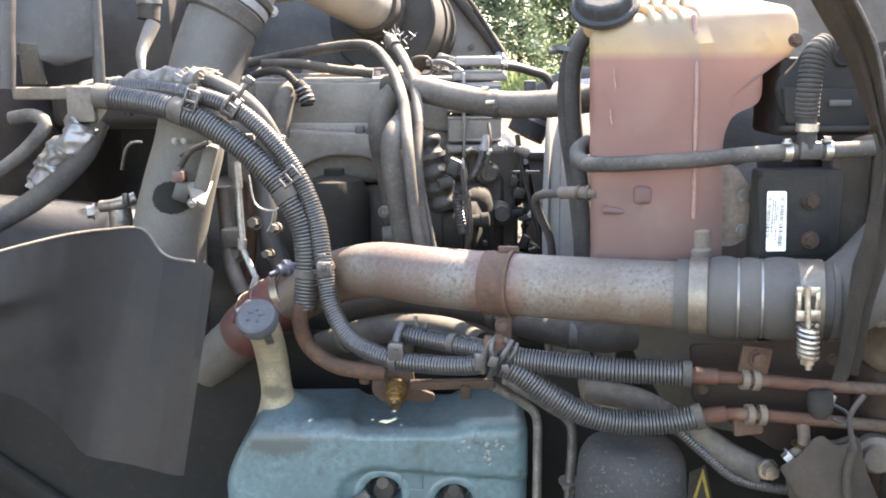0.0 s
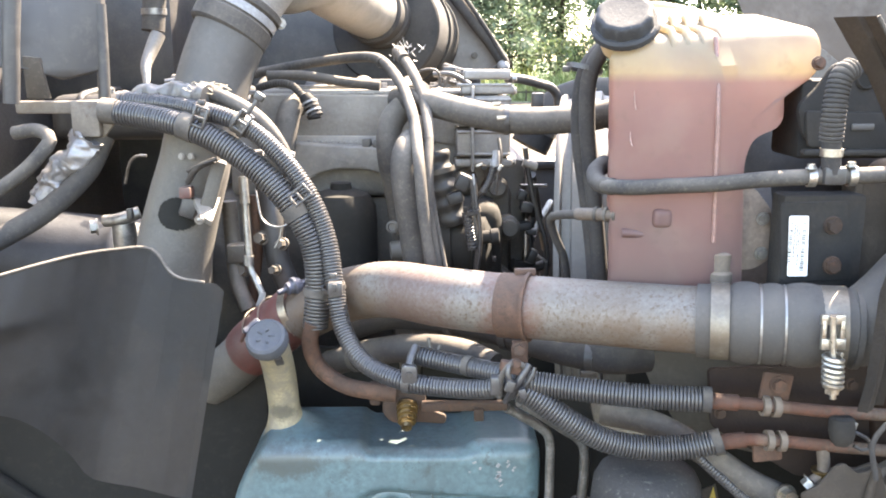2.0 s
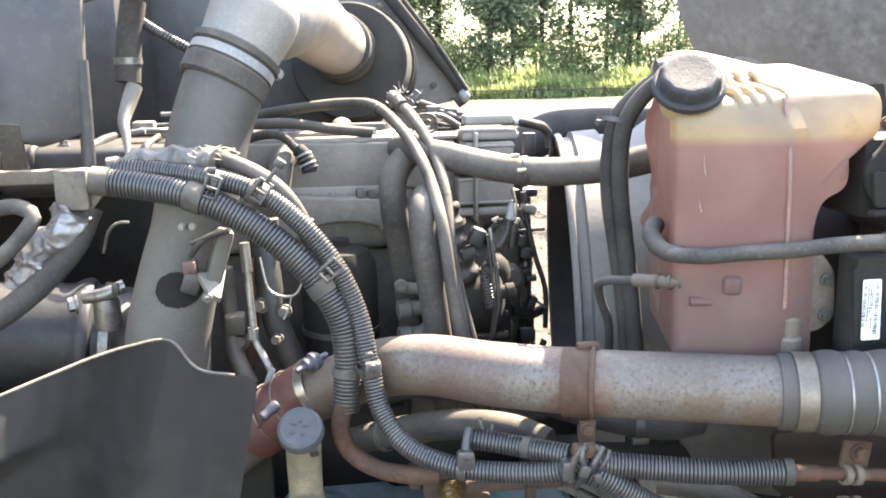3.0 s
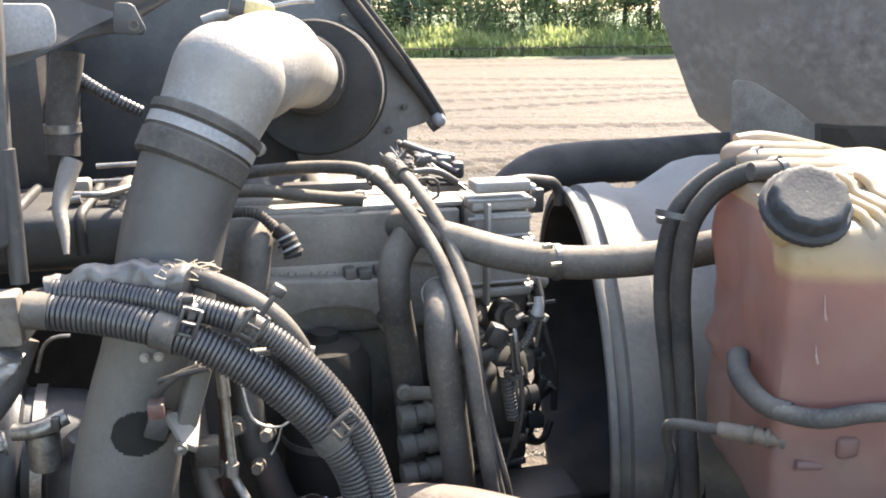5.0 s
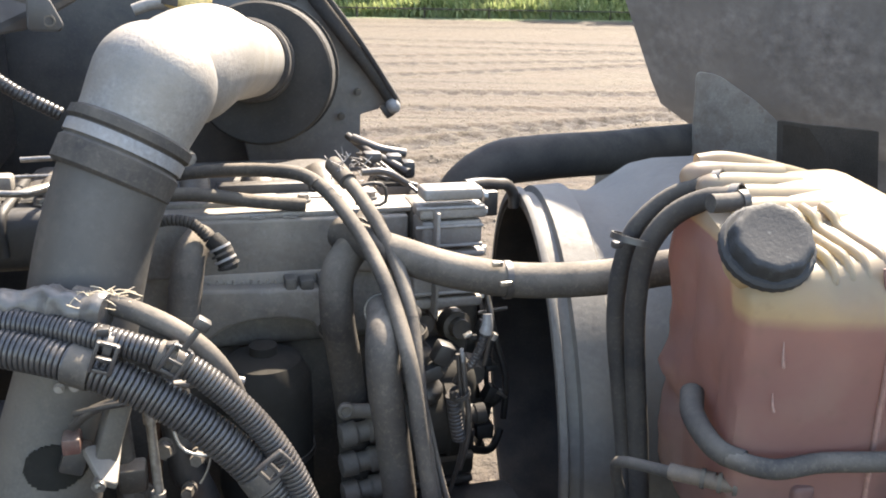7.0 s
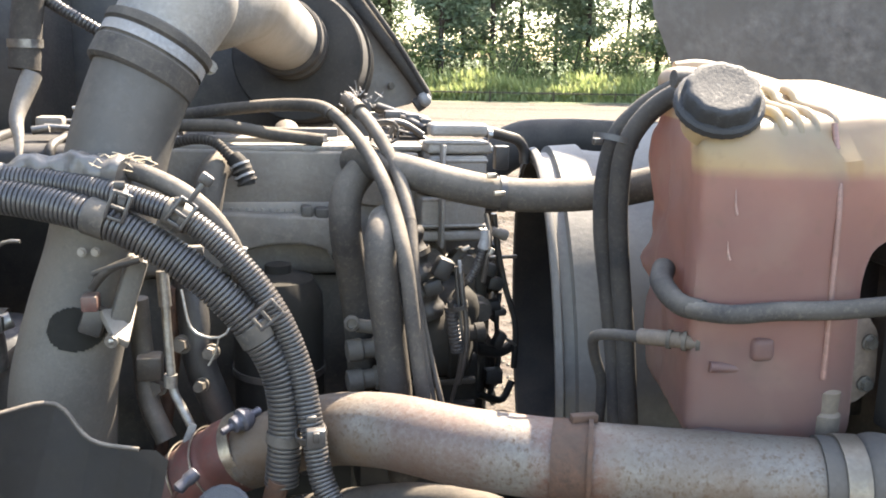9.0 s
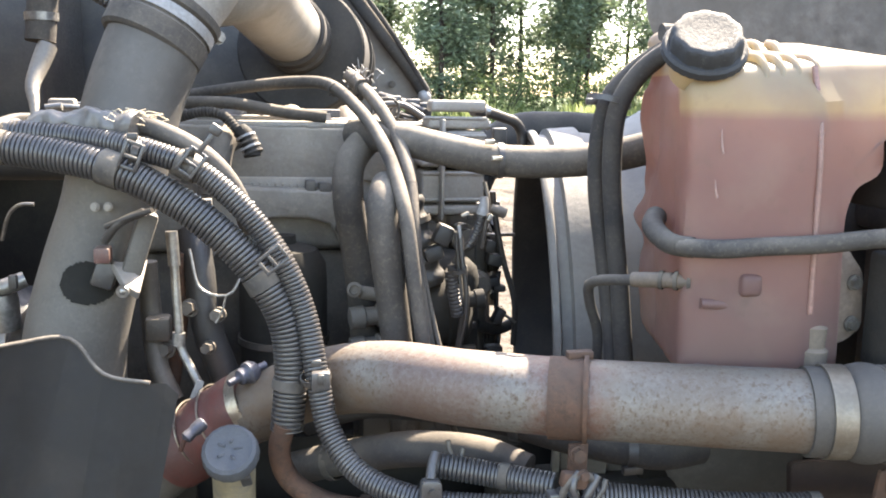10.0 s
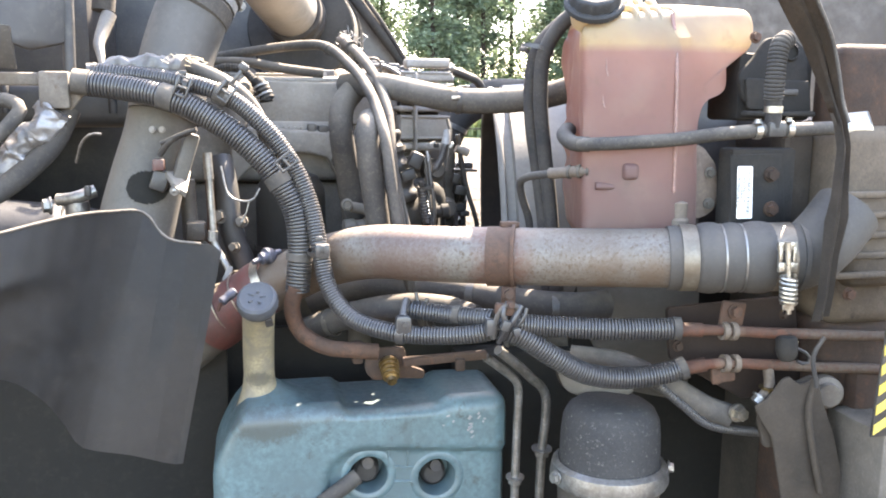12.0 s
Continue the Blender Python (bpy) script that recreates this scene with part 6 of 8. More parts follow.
    block("web", (0.36, 3.08, 0.64), (0.16, 0.10, 1.28), NEAR_BLACK, p, bevel=0.02)
    block("cap", (0.36, 3.08, 1.285), (0.19, 0.14, 0.03), NEAR_BLACK, p, bevel=0.01)
    t = thing("radiator_hose", "thick black upper radiator hose with a bend", "hose", (0.6, 2.6, 1.6))
    hose("hose_body", [(0.235, 2.55, 1.392), (0.28, 2.56, 1.472), (0.362, 2.57, 1.522), (0.487, 2.6, 1.53), (0.701, 2.68, 1.519), (0.93, 2.78, 1.509), (1.182, 2.88, 1.497), (1.485, 2.96, 1.483)], 0.055, COOLHOSE, t, seg=28, shape=lambda u, f: 1.0 + 0.12 * u / f)
    band("hose_clamp", (0.259, 2.556, 1.443), (0.25, 0, 0.55), 0.056, 0.014, ZINC, t, "worn hose clamp")
    t = thing("coolant_hose", "dusty grey coolant hose sagging between the engine and the tank", "hose", (0.112, 1.81, 1.518))
    hose("hose_body", [(-0.118, 1.99, 1.552), (-0.083, 1.93, 1.55), (-0.043, 1.87, 1.547), (0.02, 1.83, 1.533), (0.112, 1.81, 1.517), (0.194, 1.79, 1.517), (0.272, 1.77, 1.525), (0.342, 1.74, 1.544), (0.373, 1.7, 1.561)], 0.0275, RUBBER_DUSTY, t, seg=22)
    band("strap", (0.107, 1.81, 1.517), (1, -0.1, -0.02), 0.028, 0.010, BLACK, t, "black strap")
    block("buckle", (0.094, 1.778, 1.523), (0.018, 0.006, 0.007), STEEL, t, bevel=0.001)
    block("buckle", (0.085, 1.795, 1.549), (0.016, 0.008, 0.008), STEEL, t, bevel=0.001)


fan_shroud()

# ---- engine ----


def engine():
    t = thing("engine", "grimy grey diesel engine under layers of dust", "engine", (-0.15, 2.3, 0.5))
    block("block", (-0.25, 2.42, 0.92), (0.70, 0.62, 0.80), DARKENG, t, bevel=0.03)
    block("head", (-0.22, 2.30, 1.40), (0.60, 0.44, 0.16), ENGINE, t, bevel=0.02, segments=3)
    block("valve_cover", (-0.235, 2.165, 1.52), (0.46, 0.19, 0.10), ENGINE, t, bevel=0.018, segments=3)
    # Paler rail stands in for the sunlit front edge of the cover.
    block("cover_rail", (-0.20, 2.085, 1.564), (0.55, 0.03, 0.010), CAST, t, "sunlit dusty rail along the cover", bevel=0.003)
    arch = [(-0.385, 1.455), (-0.385, 1.31), (-0.352, 1.345), (-0.321, 1.371), (-0.301, 1.382), (-0.262, 1.391), (-0.202, 1.390), (-0.160, 1.379), (-0.145, 1.345), (-0.118, 1.32), (-0.108, 1.440)]
    plate("arch_casting", [(x, 2.030, z) for x, z in arch], 0.09, ENGINE, t, "brown dusty arched casting over the oil filter", push=(0, 1, 0), bevel=0.008, segments=3)
    plate("cover_face", [(-0.44, 2.062, 1.563), (-0.44, 2.066, 1.463), (-0.10, 2.066, 1.458), (0.016, 2.066, 1.440), (0.016, 2.062, 1.556)], 0.06, ENGINE, t, "smooth dusty side of the valve cover", push=(0, 1, 0), bevel=0.006, segments=3)
    plate("cover_skirt", [(-0.385, 2.064, 1.468), (-0.385, 2.056, 1.430), (-0.115, 2.056, 1.425), (-0.105, 2.064, 1.466)], 0.08, ENGINE, t, push=(0, 1, 0), bevel=0.006)
    for k in range(9):
        block("skirt_fin", (-0.330 + 0.014 * k, 2.060, 1.447 - 0.0005 * k), (0.006, 0.008, 0.020), ENGINE, t, bevel=0.002)
    for x, z, w in ((-0.195, 1.450, 0.020), (-0.168, 1.446, 0.024), (-0.140, 1.450, 0.018)):
        block("casting_lug", (x, 2.052, z), (w, 0.04, 0.022), TURBO, t, bevel=0.004)
    bolt("lug_bolt", (-0.138, 2.02, 1.372), (0, -1, 0), 0.011, DARKENG, t)
    bolt("lug_bolt", (-0.128, 2.025, 1.430), (0, -1, 0), 0.008, DARKENG, t)
    # Pale chips paint small spots of sun on the cover edge.
    for x, z in ((-0.245, 1.563), (-0.190, 1.561)):
        block("sunlit_chip", (x, 2.067, z), (0.024, 0.006, 0.005), CAST, t, bevel=0.001)
    for x in (-0.42, -0.30, -0.18, -0.06):
        bolt("cover_bolt", (x + 0.02, 2.13, 1.572), (0, 0, 1), 0.011, ZINC, t)
    # thermostat housing at the front corner, stacked with ribs
    for z, x0, x1, deep, high in ((1.604, 0.026, 0.132, 0.05, 0.022), (1.572, 0.020, 0.140, 0.06, 0.022), (1.535, 0.024, 0.132, 0.09, 0.046), (1.497, 0.006, 0.140, 0.07, 0.014), (1.452, 0.010, 0.132, 0.09, 0.060), (1.408, 0.006, 0.138, 0.07, 0.020)):
        block("housing_tier", ((x0 + x1) / 2, 2.00 + deep / 2, z), (x1 - x0, deep, high), CAST, t, bevel=0.006, segments=3)
    for z in (1.582, 1.549, 1.515, 1.478, 1.428):
        hose("tier_bead", [(0.012, 1.999, z), (0.132, 1.999, z)], 0.0032, CAST, t, seg=8)
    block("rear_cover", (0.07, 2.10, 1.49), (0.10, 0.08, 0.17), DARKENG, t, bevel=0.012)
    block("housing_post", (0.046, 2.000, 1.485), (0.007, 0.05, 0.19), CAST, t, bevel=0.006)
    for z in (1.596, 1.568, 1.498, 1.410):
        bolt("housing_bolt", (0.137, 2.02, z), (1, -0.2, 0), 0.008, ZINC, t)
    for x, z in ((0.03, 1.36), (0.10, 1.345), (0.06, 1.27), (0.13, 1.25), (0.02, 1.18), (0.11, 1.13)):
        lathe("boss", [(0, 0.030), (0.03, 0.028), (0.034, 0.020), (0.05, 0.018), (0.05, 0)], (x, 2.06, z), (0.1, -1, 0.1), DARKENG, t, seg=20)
    # Near-black bodies added here keep the sun off the washer bottle.
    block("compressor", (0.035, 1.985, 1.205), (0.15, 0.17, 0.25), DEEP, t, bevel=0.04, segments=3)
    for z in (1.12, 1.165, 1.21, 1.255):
        block("compressor_fin", (0.03, 1.895, z), (0.13, 0.014, 0.012), NEAR_BLACK, t, bevel=0.003)
    lathe("generator", [(-0.09, 0), (-0.09, 0.045), (-0.08, 0.064), (-0.02, 0.070), (-0.016, 0.063), (0.02, 0.063), (0.025, 0.069), (0.055, 0.065), (0.066, 0.042), (0.066, 0)], (0.02, 1.915, 1.235), (1, -0.1, 0.05), DEEP, t, "added near-black drum that keeps sun off the washer bottle", 32)
    block("accessory_bracket", (0.02, 1.85, 1.055), (0.30, 0.12, 0.10), NEAR_BLACK, t, "added near-black block low on the engine, keeping sun off the bottle", bevel=0.02)
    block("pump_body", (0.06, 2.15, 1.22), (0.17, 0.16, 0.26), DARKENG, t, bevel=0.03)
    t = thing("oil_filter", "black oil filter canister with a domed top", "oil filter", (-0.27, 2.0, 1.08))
    # Black canister, coloured darker still for the shade under the arch.
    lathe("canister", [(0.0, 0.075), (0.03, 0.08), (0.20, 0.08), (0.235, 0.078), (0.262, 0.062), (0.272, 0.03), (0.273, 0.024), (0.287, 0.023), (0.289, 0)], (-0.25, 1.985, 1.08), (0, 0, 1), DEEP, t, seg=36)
    lathe("collar", [(0.0, 0.081), (0.0, 0.084), (0.012, 0.084), (0.012, 0.081)], (-0.25, 1.985, 1.17), (0, 0, 1), BLACK, t, loop=True)
    t = thing("sensor_bolt", "dusty banjo bolt on a stacked brass block", "pipe fitting", (-0.13, 1.88, 1.28))
    lathe("ring_end", [(0, 0.0135), (0.010, 0.0135), (0.012, 0.009), (0.008, 0.008), (0.008, 0)], (-0.13, 1.885, 1.284), (-0.1, -1, 0.15), TURBO, t, seg=20)
    hose("neck", [(-0.12, 1.89, 1.278), (-0.071, 1.9, 1.267)], 0.012, TURBO, t)
    lathe("fitting_ring", [(-0.044, 0.014), (-0.042, 0.020), (-0.018, 0.021), (-0.014, 0.017), (0.004, 0.017), (0.008, 0.022), (0.040, 0.021), (0.044, 0.012)], (-0.094, 1.905, 1.23), (1, 0.1, 0.06), TURBO, t, seg=20)
    lathe("fitting_ring", [(-0.044, 0.014), (-0.042, 0.020), (-0.018, 0.021), (-0.014, 0.017), (0.004, 0.017), (0.008, 0.022), (0.040, 0.021), (0.044, 0.012)], (-0.093, 1.905, 1.174), (1, 0.1, 0.06), TURBO, t, seg=20)
    lathe("fitting_ring", [(-0.044, 0.014), (-0.042, 0.020), (-0.018, 0.021), (-0.014, 0.017), (0.004, 0.017), (0.008, 0.022), (0.040, 0.021), (0.044, 0.012)], (-0.09, 1.905, 1.118), (1, 0.1, 0.06), TURBO, t, seg=20)


engine()


def engine_hoses():
    t = thing("heater_hose", "fat dusty heater hose bending down from the engine", "hose", (-0.143, 1.9, 1.449))
    hose("hose_body", [(-0.063, 2, 1.566), (-0.099, 1.96, 1.543), (-0.133, 1.93, 1.502), (-0.137, 1.92, 1.441), (-0.121, 1.94, 1.345), (-0.107, 1.95, 1.24), (-0.098, 1.95, 1.081), (-0.096, 1.95, 0.916)], 0.0275, RUBBER_DUSTY, t, seg=22)
    band("hose_clamp", (-0.080, 1.98, 1.556), (-0.62, -0.6, -0.35), 0.0278, 0.010, DARKENG, t, "grimy hose clamp")
    t = thing("heater_hose", "sunlit rounded heater hose beside the twin lines", "hose", (-0.105, 1.78, 1.469))
    hose("hose_body", [(-0.076, 1.87, 1.462), (-0.088, 1.80, 1.474), (-0.100, 1.752, 1.448), (-0.099, 1.74, 1.394), (-0.086, 1.74, 1.302), (-0.073, 1.74, 1.197), (-0.059, 1.745, 1.062)], 0.0255, RUBBER_DUSTY, t, seg=22)
    band("hose_clamp", (-0.080, 1.845, 1.467), (-0.15, -0.95, 0.15), 0.0258, 0.008, ZINC, t, "bright edge of a hose clamp")
    for nodes, r, lab in (
        ([(-0.475, 2.18, 1.605), (-0.328, 2.13, 1.63), (-0.213, 2.06, 1.643), (-0.164, 2.02, 1.639), (-0.118, 1.94, 1.598), (-0.084, 1.82, 1.53), (-0.07, 1.71, 1.441), (-0.061, 1.68, 1.346), (-0.041, 1.67, 1.212), (-0.018, 1.68, 1.123), (0.014, 1.72, 1.045), (0.051, 1.8, 0.994)], 0.0115, "dusty black fuel line arching along the engine"),
        ([(-0.118, 2.04, 1.652), (-0.089, 1.96, 1.616), (-0.062, 1.87, 1.557), (-0.051, 1.79, 1.491), (-0.053, 1.735, 1.417), (-0.049, 1.71, 1.33), (-0.029, 1.69, 1.208), (-0.003, 1.7, 1.117), (0.028, 1.74, 1.039), (0.064, 1.82, 0.993)], 0.0115, "second dusty fuel line tied beside the first"),
        ([(-0.049, 1.74, 1.416), (-0.04, 1.72, 1.351), (-0.026, 1.7, 1.274), (-0.01, 1.68, 1.198), (0.014, 1.72, 1.094)], 0.0045, "thin bright wire beside the fuel lines"),
        ([(-0.424, 2.09, 1.602), (-0.340, 2.085, 1.602), (-0.250, 2.08, 1.588), (-0.163, 2.075, 1.578)], 0.0115, "short black line along the valve cover"),
    ):
        t = thing("fuel_line", lab, "hose", nodes[1], "fuel lines")
        hose("line", nodes, r, RUBBER_DUSTY, t)
        if r > 0.01 and len(nodes) > 4:
            a, b = Vector(nodes[3]), Vector(nodes[4])
            band("tie", a.lerp(b, 0.2), b - a, r + 0.0004, 0.006, RUBBER, t, "dark tie", thick=0.0015)
    t = thing("frayed_tie", "frayed tie ends on the fuel lines", "cable tie", (-0.107, 2.03, 1.654))
    bm = bmesh.new()
    rng = random.Random(11)
    c = Vector((-0.104, 2.02, 1.649))
    hose("wrap", [(-0.121, 2.045, 1.655), (-0.104, 1.995, 1.636)], 0.0145, RUBBER_DUSTY, t, "torn dusty wrap", shape=lambda u, f: 1 + 0.12 * math.sin(u * 230))
    for _ in range(30):
        p = c + Vector((rng.gauss(-0.004, 0.014), rng.gauss(0, 0.015), rng.gauss(0.002, 0.011)))
        q = p + Vector((rng.gauss(0, 0.010), rng.gauss(0, 0.006), rng.gauss(0.006, 0.006)))
        sweep(bm, [p, p.lerp(q, 0.5), q], [0.0010, 0.0010, 0.0006], 4)
    tagged(part("strands", bm, TAPE, t), "frayed pale strands", kind="stuff")
    t = thing("wire_harness", "black injector harness with a grey connector", "wiring loom", (-0.339, 2.02, 1.575))
    loom("sleeve", [(-0.431, 2, 1.576), (-0.384, 1.99, 1.587), (-0.352, 1.985, 1.582), (-0.327, 1.98, 1.557)], 0.009, t, pitch=0.006, material=RUBBER)
    hose("connector", [(-0.322, 1.978, 1.556), (-0.306, 1.966, 1.540), (-0.300, 1.96, 1.512)], 0.015, PANEL_GRIME, t)
    a, b = Vector((-0.312, 1.968, 1.545)), Vector((-0.300, 1.96, 1.518))
    for k in range(4):
        band("connector_ring", a.lerp(b, k / 3), b - a, 0.0150, 0.004, TAPE if k % 2 == 0 else RUBBER_DUSTY, t, thick=0.003)
    t = thing("wire_harness", "black wiring branch with a pale boot near the fan", "wiring loom", (0.075, 1.83, 1.40))
    hose("boot", [(0.088, 1.835, 1.452), (0.087, 1.83, 1.436), (0.084, 1.83, 1.422)], 0.0095, TAPE, t, "pale tapered boot", seg=14, shape=lambda u, f: 0.75 + 0.35 * u / f)
    loom("sleeve", [(0.084, 1.83, 1.425), (0.079, 1.83, 1.405), (0.070, 1.83, 1.382), (0.060, 1.83, 1.366)], 0.0075, t, pitch=0.0055)
    hose("wire", [(0.060, 1.83, 1.368), (0.048, 1.835, 1.355), (0.040, 1.84, 1.335)], 0.006, BLACK, t, seg=8)
    hose("wire", [(0.095, 1.86, 1.475), (0.098, 1.84, 1.44), (0.092, 1.835, 1.40), (0.088, 1.84, 1.36)], 0.004, BLACK, t, seg=8)
    block("clip", (0.053, 1.825, 1.424), (0.014, 0.010, 0.005), ZINC, t, turn=(0, -25, 0), bevel=0.001)
    block("clip", (0.062, 1.825, 1.419), (0.012, 0.008, 0.010), PANEL_GRIME, t, bevel=0.002)
    block("clip", (0.095, 1.82, 1.419), (0.008, 0.010, 0.012), ZINC, t, turn=(0, 30, 0), bevel=0.001)
    block("plug", (0.020, 1.85, 1.385), (0.030, 0.03, 0.036), NEAR_BLACK, t, turn=(0, 25, 0), bevel=0.006)
    block("plug", (0.004, 1.855, 1.352), (0.034, 0.03, 0.026), NEAR_BLACK, t, turn=(0, -20, 0), bevel=0.006)
    t = thing("wire_harness", "strapped black wires and ribbed sleeve near the fan", "wiring loom", (0.04, 1.815, 1.29))
    loom("sleeve", [(0.026, 1.81, 1.330), (0.030, 1.81, 1.305), (0.034, 1.81, 1.280), (0.040, 1.81, 1.250)], 0.0110, t, pitch=0.0068)
    hose("wire", [(0.042, 1.815, 1.398), (0.044, 1.812, 1.372), (0.046, 1.81, 1.347), (0.052, 1.808, 1.311), (0.055, 1.808, 1.272), (0.052, 1.812, 1.229), (0.046, 1.82, 1.188)], 0.0048, BLACK, t, seg=10)
    hose("wire", [(0.036, 1.82, 1.395), (0.040, 1.818, 1.355), (0.044, 1.815, 1.31), (0.048, 1.812, 1.26), (0.044, 1.82, 1.20), (0.034, 1.83, 1.14)], 0.0036, BLACK, t, seg=10)
    block("wire_tab", (0.041, 1.812, 1.395), (0.006, 0.006, 0.026), TAPE, t, "pale tab", turn=(0, -8, 0), bevel=0.002)
    band("strap", (0.038, 1.812, 1.330), (0.25, 0.1, -1), 0.0165, 0.008, RUBBER, t, thick=0.002, seg=24)
    block("buckle", (0.023, 1.798, 1.336), (0.010, 0.008, 0.012), PANEL_GRIME, t, bevel=0.002)
    lathe("union", [(-0.022, 0.010), (-0.02, 0.014), (0.004, 0.014), (0.006, 0.017), (0.022, 0.017), (0.024, 0.010)], (0.074, 1.85, 1.268), (1, 0, 0.08), PANEL_GRIME, t, "grimy hose union", 20)
    t = thing("bellows_hose", "near-black bellows hose between the fuel lines and the fan", "hose", (-0.02, 1.885, 1.37))
    hose("bellows", [(-0.040, 1.89, 1.445), (-0.028, 1.885, 1.395), (-0.012, 1.885, 1.345), (0.004, 1.885, 1.290)], 0.030, NEAR_BLACK, t, seg=20, step=0.004, shape=lambda u, f: 1.0 + 0.10 * math.sin(u * 180))
    band("clamp", (-0.030, 1.886, 1.405), (0.25, -0.05, -1), 0.033, 0.010, DARKENG, t)
    t = thing("relay_bracket", "small dusty bracket loop on top of the engine", "bracket", (-0.051, 2.06, 1.604))
    hose("loop", [(-0.077, 2.06, 1.578), (-0.073, 2.06, 1.610), (-0.031, 2.06, 1.612), (-0.028, 2.06, 1.58), (-0.064, 2.06, 1.576)], 0.003, DARKENG, t)


engine_hoses()


def engine_top():
    t = thing("fuel_rail", "thin bright rails catching the sun on the engine top", "fuel rail", (-0.63, 2.3, 1.599))
    for nodes, r in (
        ([(-0.679, 2.3, 1.593), (-0.566, 2.3, 1.594)], 0.0035), ([(-0.644, 2.35, 1.614), (-0.568, 2.35, 1.616)], 0.005),
        ([(-0.666, 2.2, 1.589), (-0.62, 2.2, 1.587), (-0.573, 2.25, 1.589)], 0.006), ([(-0.677, 2.15, 1.586), (-0.648, 2.15, 1.59)], 0.008),
    ):
        hose("rail", nodes, r, ZINC, t)
    block("injector_cap", (-0.672, 2.28, 1.588), (0.05, 0.04, 0.03), CAST, t, bevel=0.006)
    block("injector_cap", (-0.608, 2.26, 1.577), (0.05, 0.03, 0.015), CAST, t, bevel=0.004, turn=(0, -12, 0))
    # Dark mass below the rails, added to cast shade on the exhaust canister.
    t = thing("turbo_shield", "added dark mass below the rails, shading the exhaust canister", "heat shield", (-0.7, 2.32, 1.40))
    block("shield", (-0.72, 2.34, 1.50), (0.52, 0.30, 0.11), NEAR_BLACK, t, bevel=0.03, segments=3)
    for x in (-0.90, -0.78, -0.66, -0.54):
        hose("shield_rib", [(x, 2.19, 1.48), (x, 2.195, 1.545), (x + 0.01, 2.26, 1.560), (x + 0.01, 2.44, 1.560)], 0.010, NEAR_BLACK, t, seg=10)
    bolt("shield_bolt", (-0.60, 2.24, 1.557), (0, 0, 1), 0.010, ZINC, t)
    bolt("shield_bolt", (-0.84, 2.24, 1.557), (0, 0, 1), 0.010, ZINC, t)
    t = thing("top_manifold", "black intake manifold behind the valve cover", "manifold", (-0.3, 2.5, 1.4))
    block("runner", (-0.35, 2.46, 1.50), (0.62, 0.20, 0.12), BLACK, t, bevel=0.03, segments=3)
    for x in (-0.58, -0.46, -0.34, -0.22, -0.10):
        hose("branch", [(x, 2.22, 1.53), (x, 2.30, 1.57), (x, 2.40, 1.55)], 0.028, DARKENG, t)
    # Ledges are paler than the cover, with its sunlit strips in their colour.
    t = thing("engine_cover_strip", "sunlit dusty ledges along the valve cover", "cover strip", (-0.2, 2.1, 1.57))
    block("ledge", (-0.303, 2.14, 1.573), (0.20, 0.05, 0.012), CAST, t, bevel=0.003)
    block("ledge", (-0.165, 2.18, 1.567), (0.16, 0.06, 0.014), CAST, t, bevel=0.003)
    block("ledge", (-0.016, 2.12, 1.562), (0.10, 0.06, 0.016), CAST, t, bevel=0.003)
    block("gap_cover", (-0.215, 2.2, 1.576), (0.18, 0.03, 0.03), BLACK, t, bevel=0.004)
    t = thing("wire_harness", "black wires and plugs bunched on the engine corner", "wiring loom", (0.029, 2.3, 1.591))
    hose("wire", [(-0.011, 2.5, 1.615), (0.011, 2.4, 1.602), (0.029, 2.3, 1.602), (0.063, 2.25, 1.587)], 0.008, BLACK, t)
    hose("wire", [(-0.041, 2.2, 1.602), (0.004, 2.2, 1.602), (0.05, 2.2, 1.576)], 0.007, BLACK, t)
    hose("wire", [(-0.009, 2.45, 1.619), (0.036, 2.4, 1.605), (0.093, 2.4, 1.593)], 0.010, BLACK, t)
    block("plug", (0.044, 2.3, 1.592), (0.03, 0.03, 0.045), BLACK, t, bevel=0.005)
    block("plug", (-0, 2.3, 1.608), (0.035, 0.03, 0.025), BLACK, t, bevel=0.005)
    t = thing("relay_box", "grimy relay box and plug on the engine corner", "relay box", (0.03, 2.26, 1.53))
    block("body", (0.030, 2.26, 1.548), (0.070, 0.06, 0.034), GRIME, t, bevel=0.005)
    block("lid", (0.030, 2.258, 1.568), (0.058, 0.05, 0.008), PANEL_GRIME, t, bevel=0.002)
    block("plug", (0.066, 2.27, 1.590), (0.026, 0.03, 0.036), NEAR_BLACK, t, bevel=0.008)
    block("post", (0.070, 2.23, 1.530), (0.026, 0.03, 0.05), PANEL_GRIME, t, bevel=0.004)
    block("stay", (-0.012, 2.25, 1.575), (0.008, 0.02, 0.07), DARKENG, t, turn=(0, 25, 0), bevel=0.002)
    t = thing("loose_wires", "tangle of loose black wires on the engine corner", "wire", (0.024, 2.32, 1.573))
    rng = random.Random(17)
    a, b = Vector((-0.040, 2.34, 1.605)), Vector((0.088, 2.24, 1.552))
    for k in range(12):
        p = a.lerp(b, rng.uniform(0.0, 0.4)) + Vector((rng.gauss(0, 0.012), rng.gauss(0, 0.03), rng.gauss(-0.006, 0.008)))
        q = a.lerp(b, rng.uniform(0.6, 1.0)) + Vector((rng.gauss(0, 0.012), rng.gauss(0, 0.03), rng.gauss(-0.012, 0.010)))
        m = p.lerp(q, 0.5) + Vector((rng.gauss(0, 0.01), 0, rng.gauss(0.006, 0.008)))
        hose("wire", [p, p.lerp(m, 0.6) + Vector((0, 0, rng.gauss(0, 0.006))), m, q], rng.uniform(0.002, 0.0045), BLACK, t, seg=8)
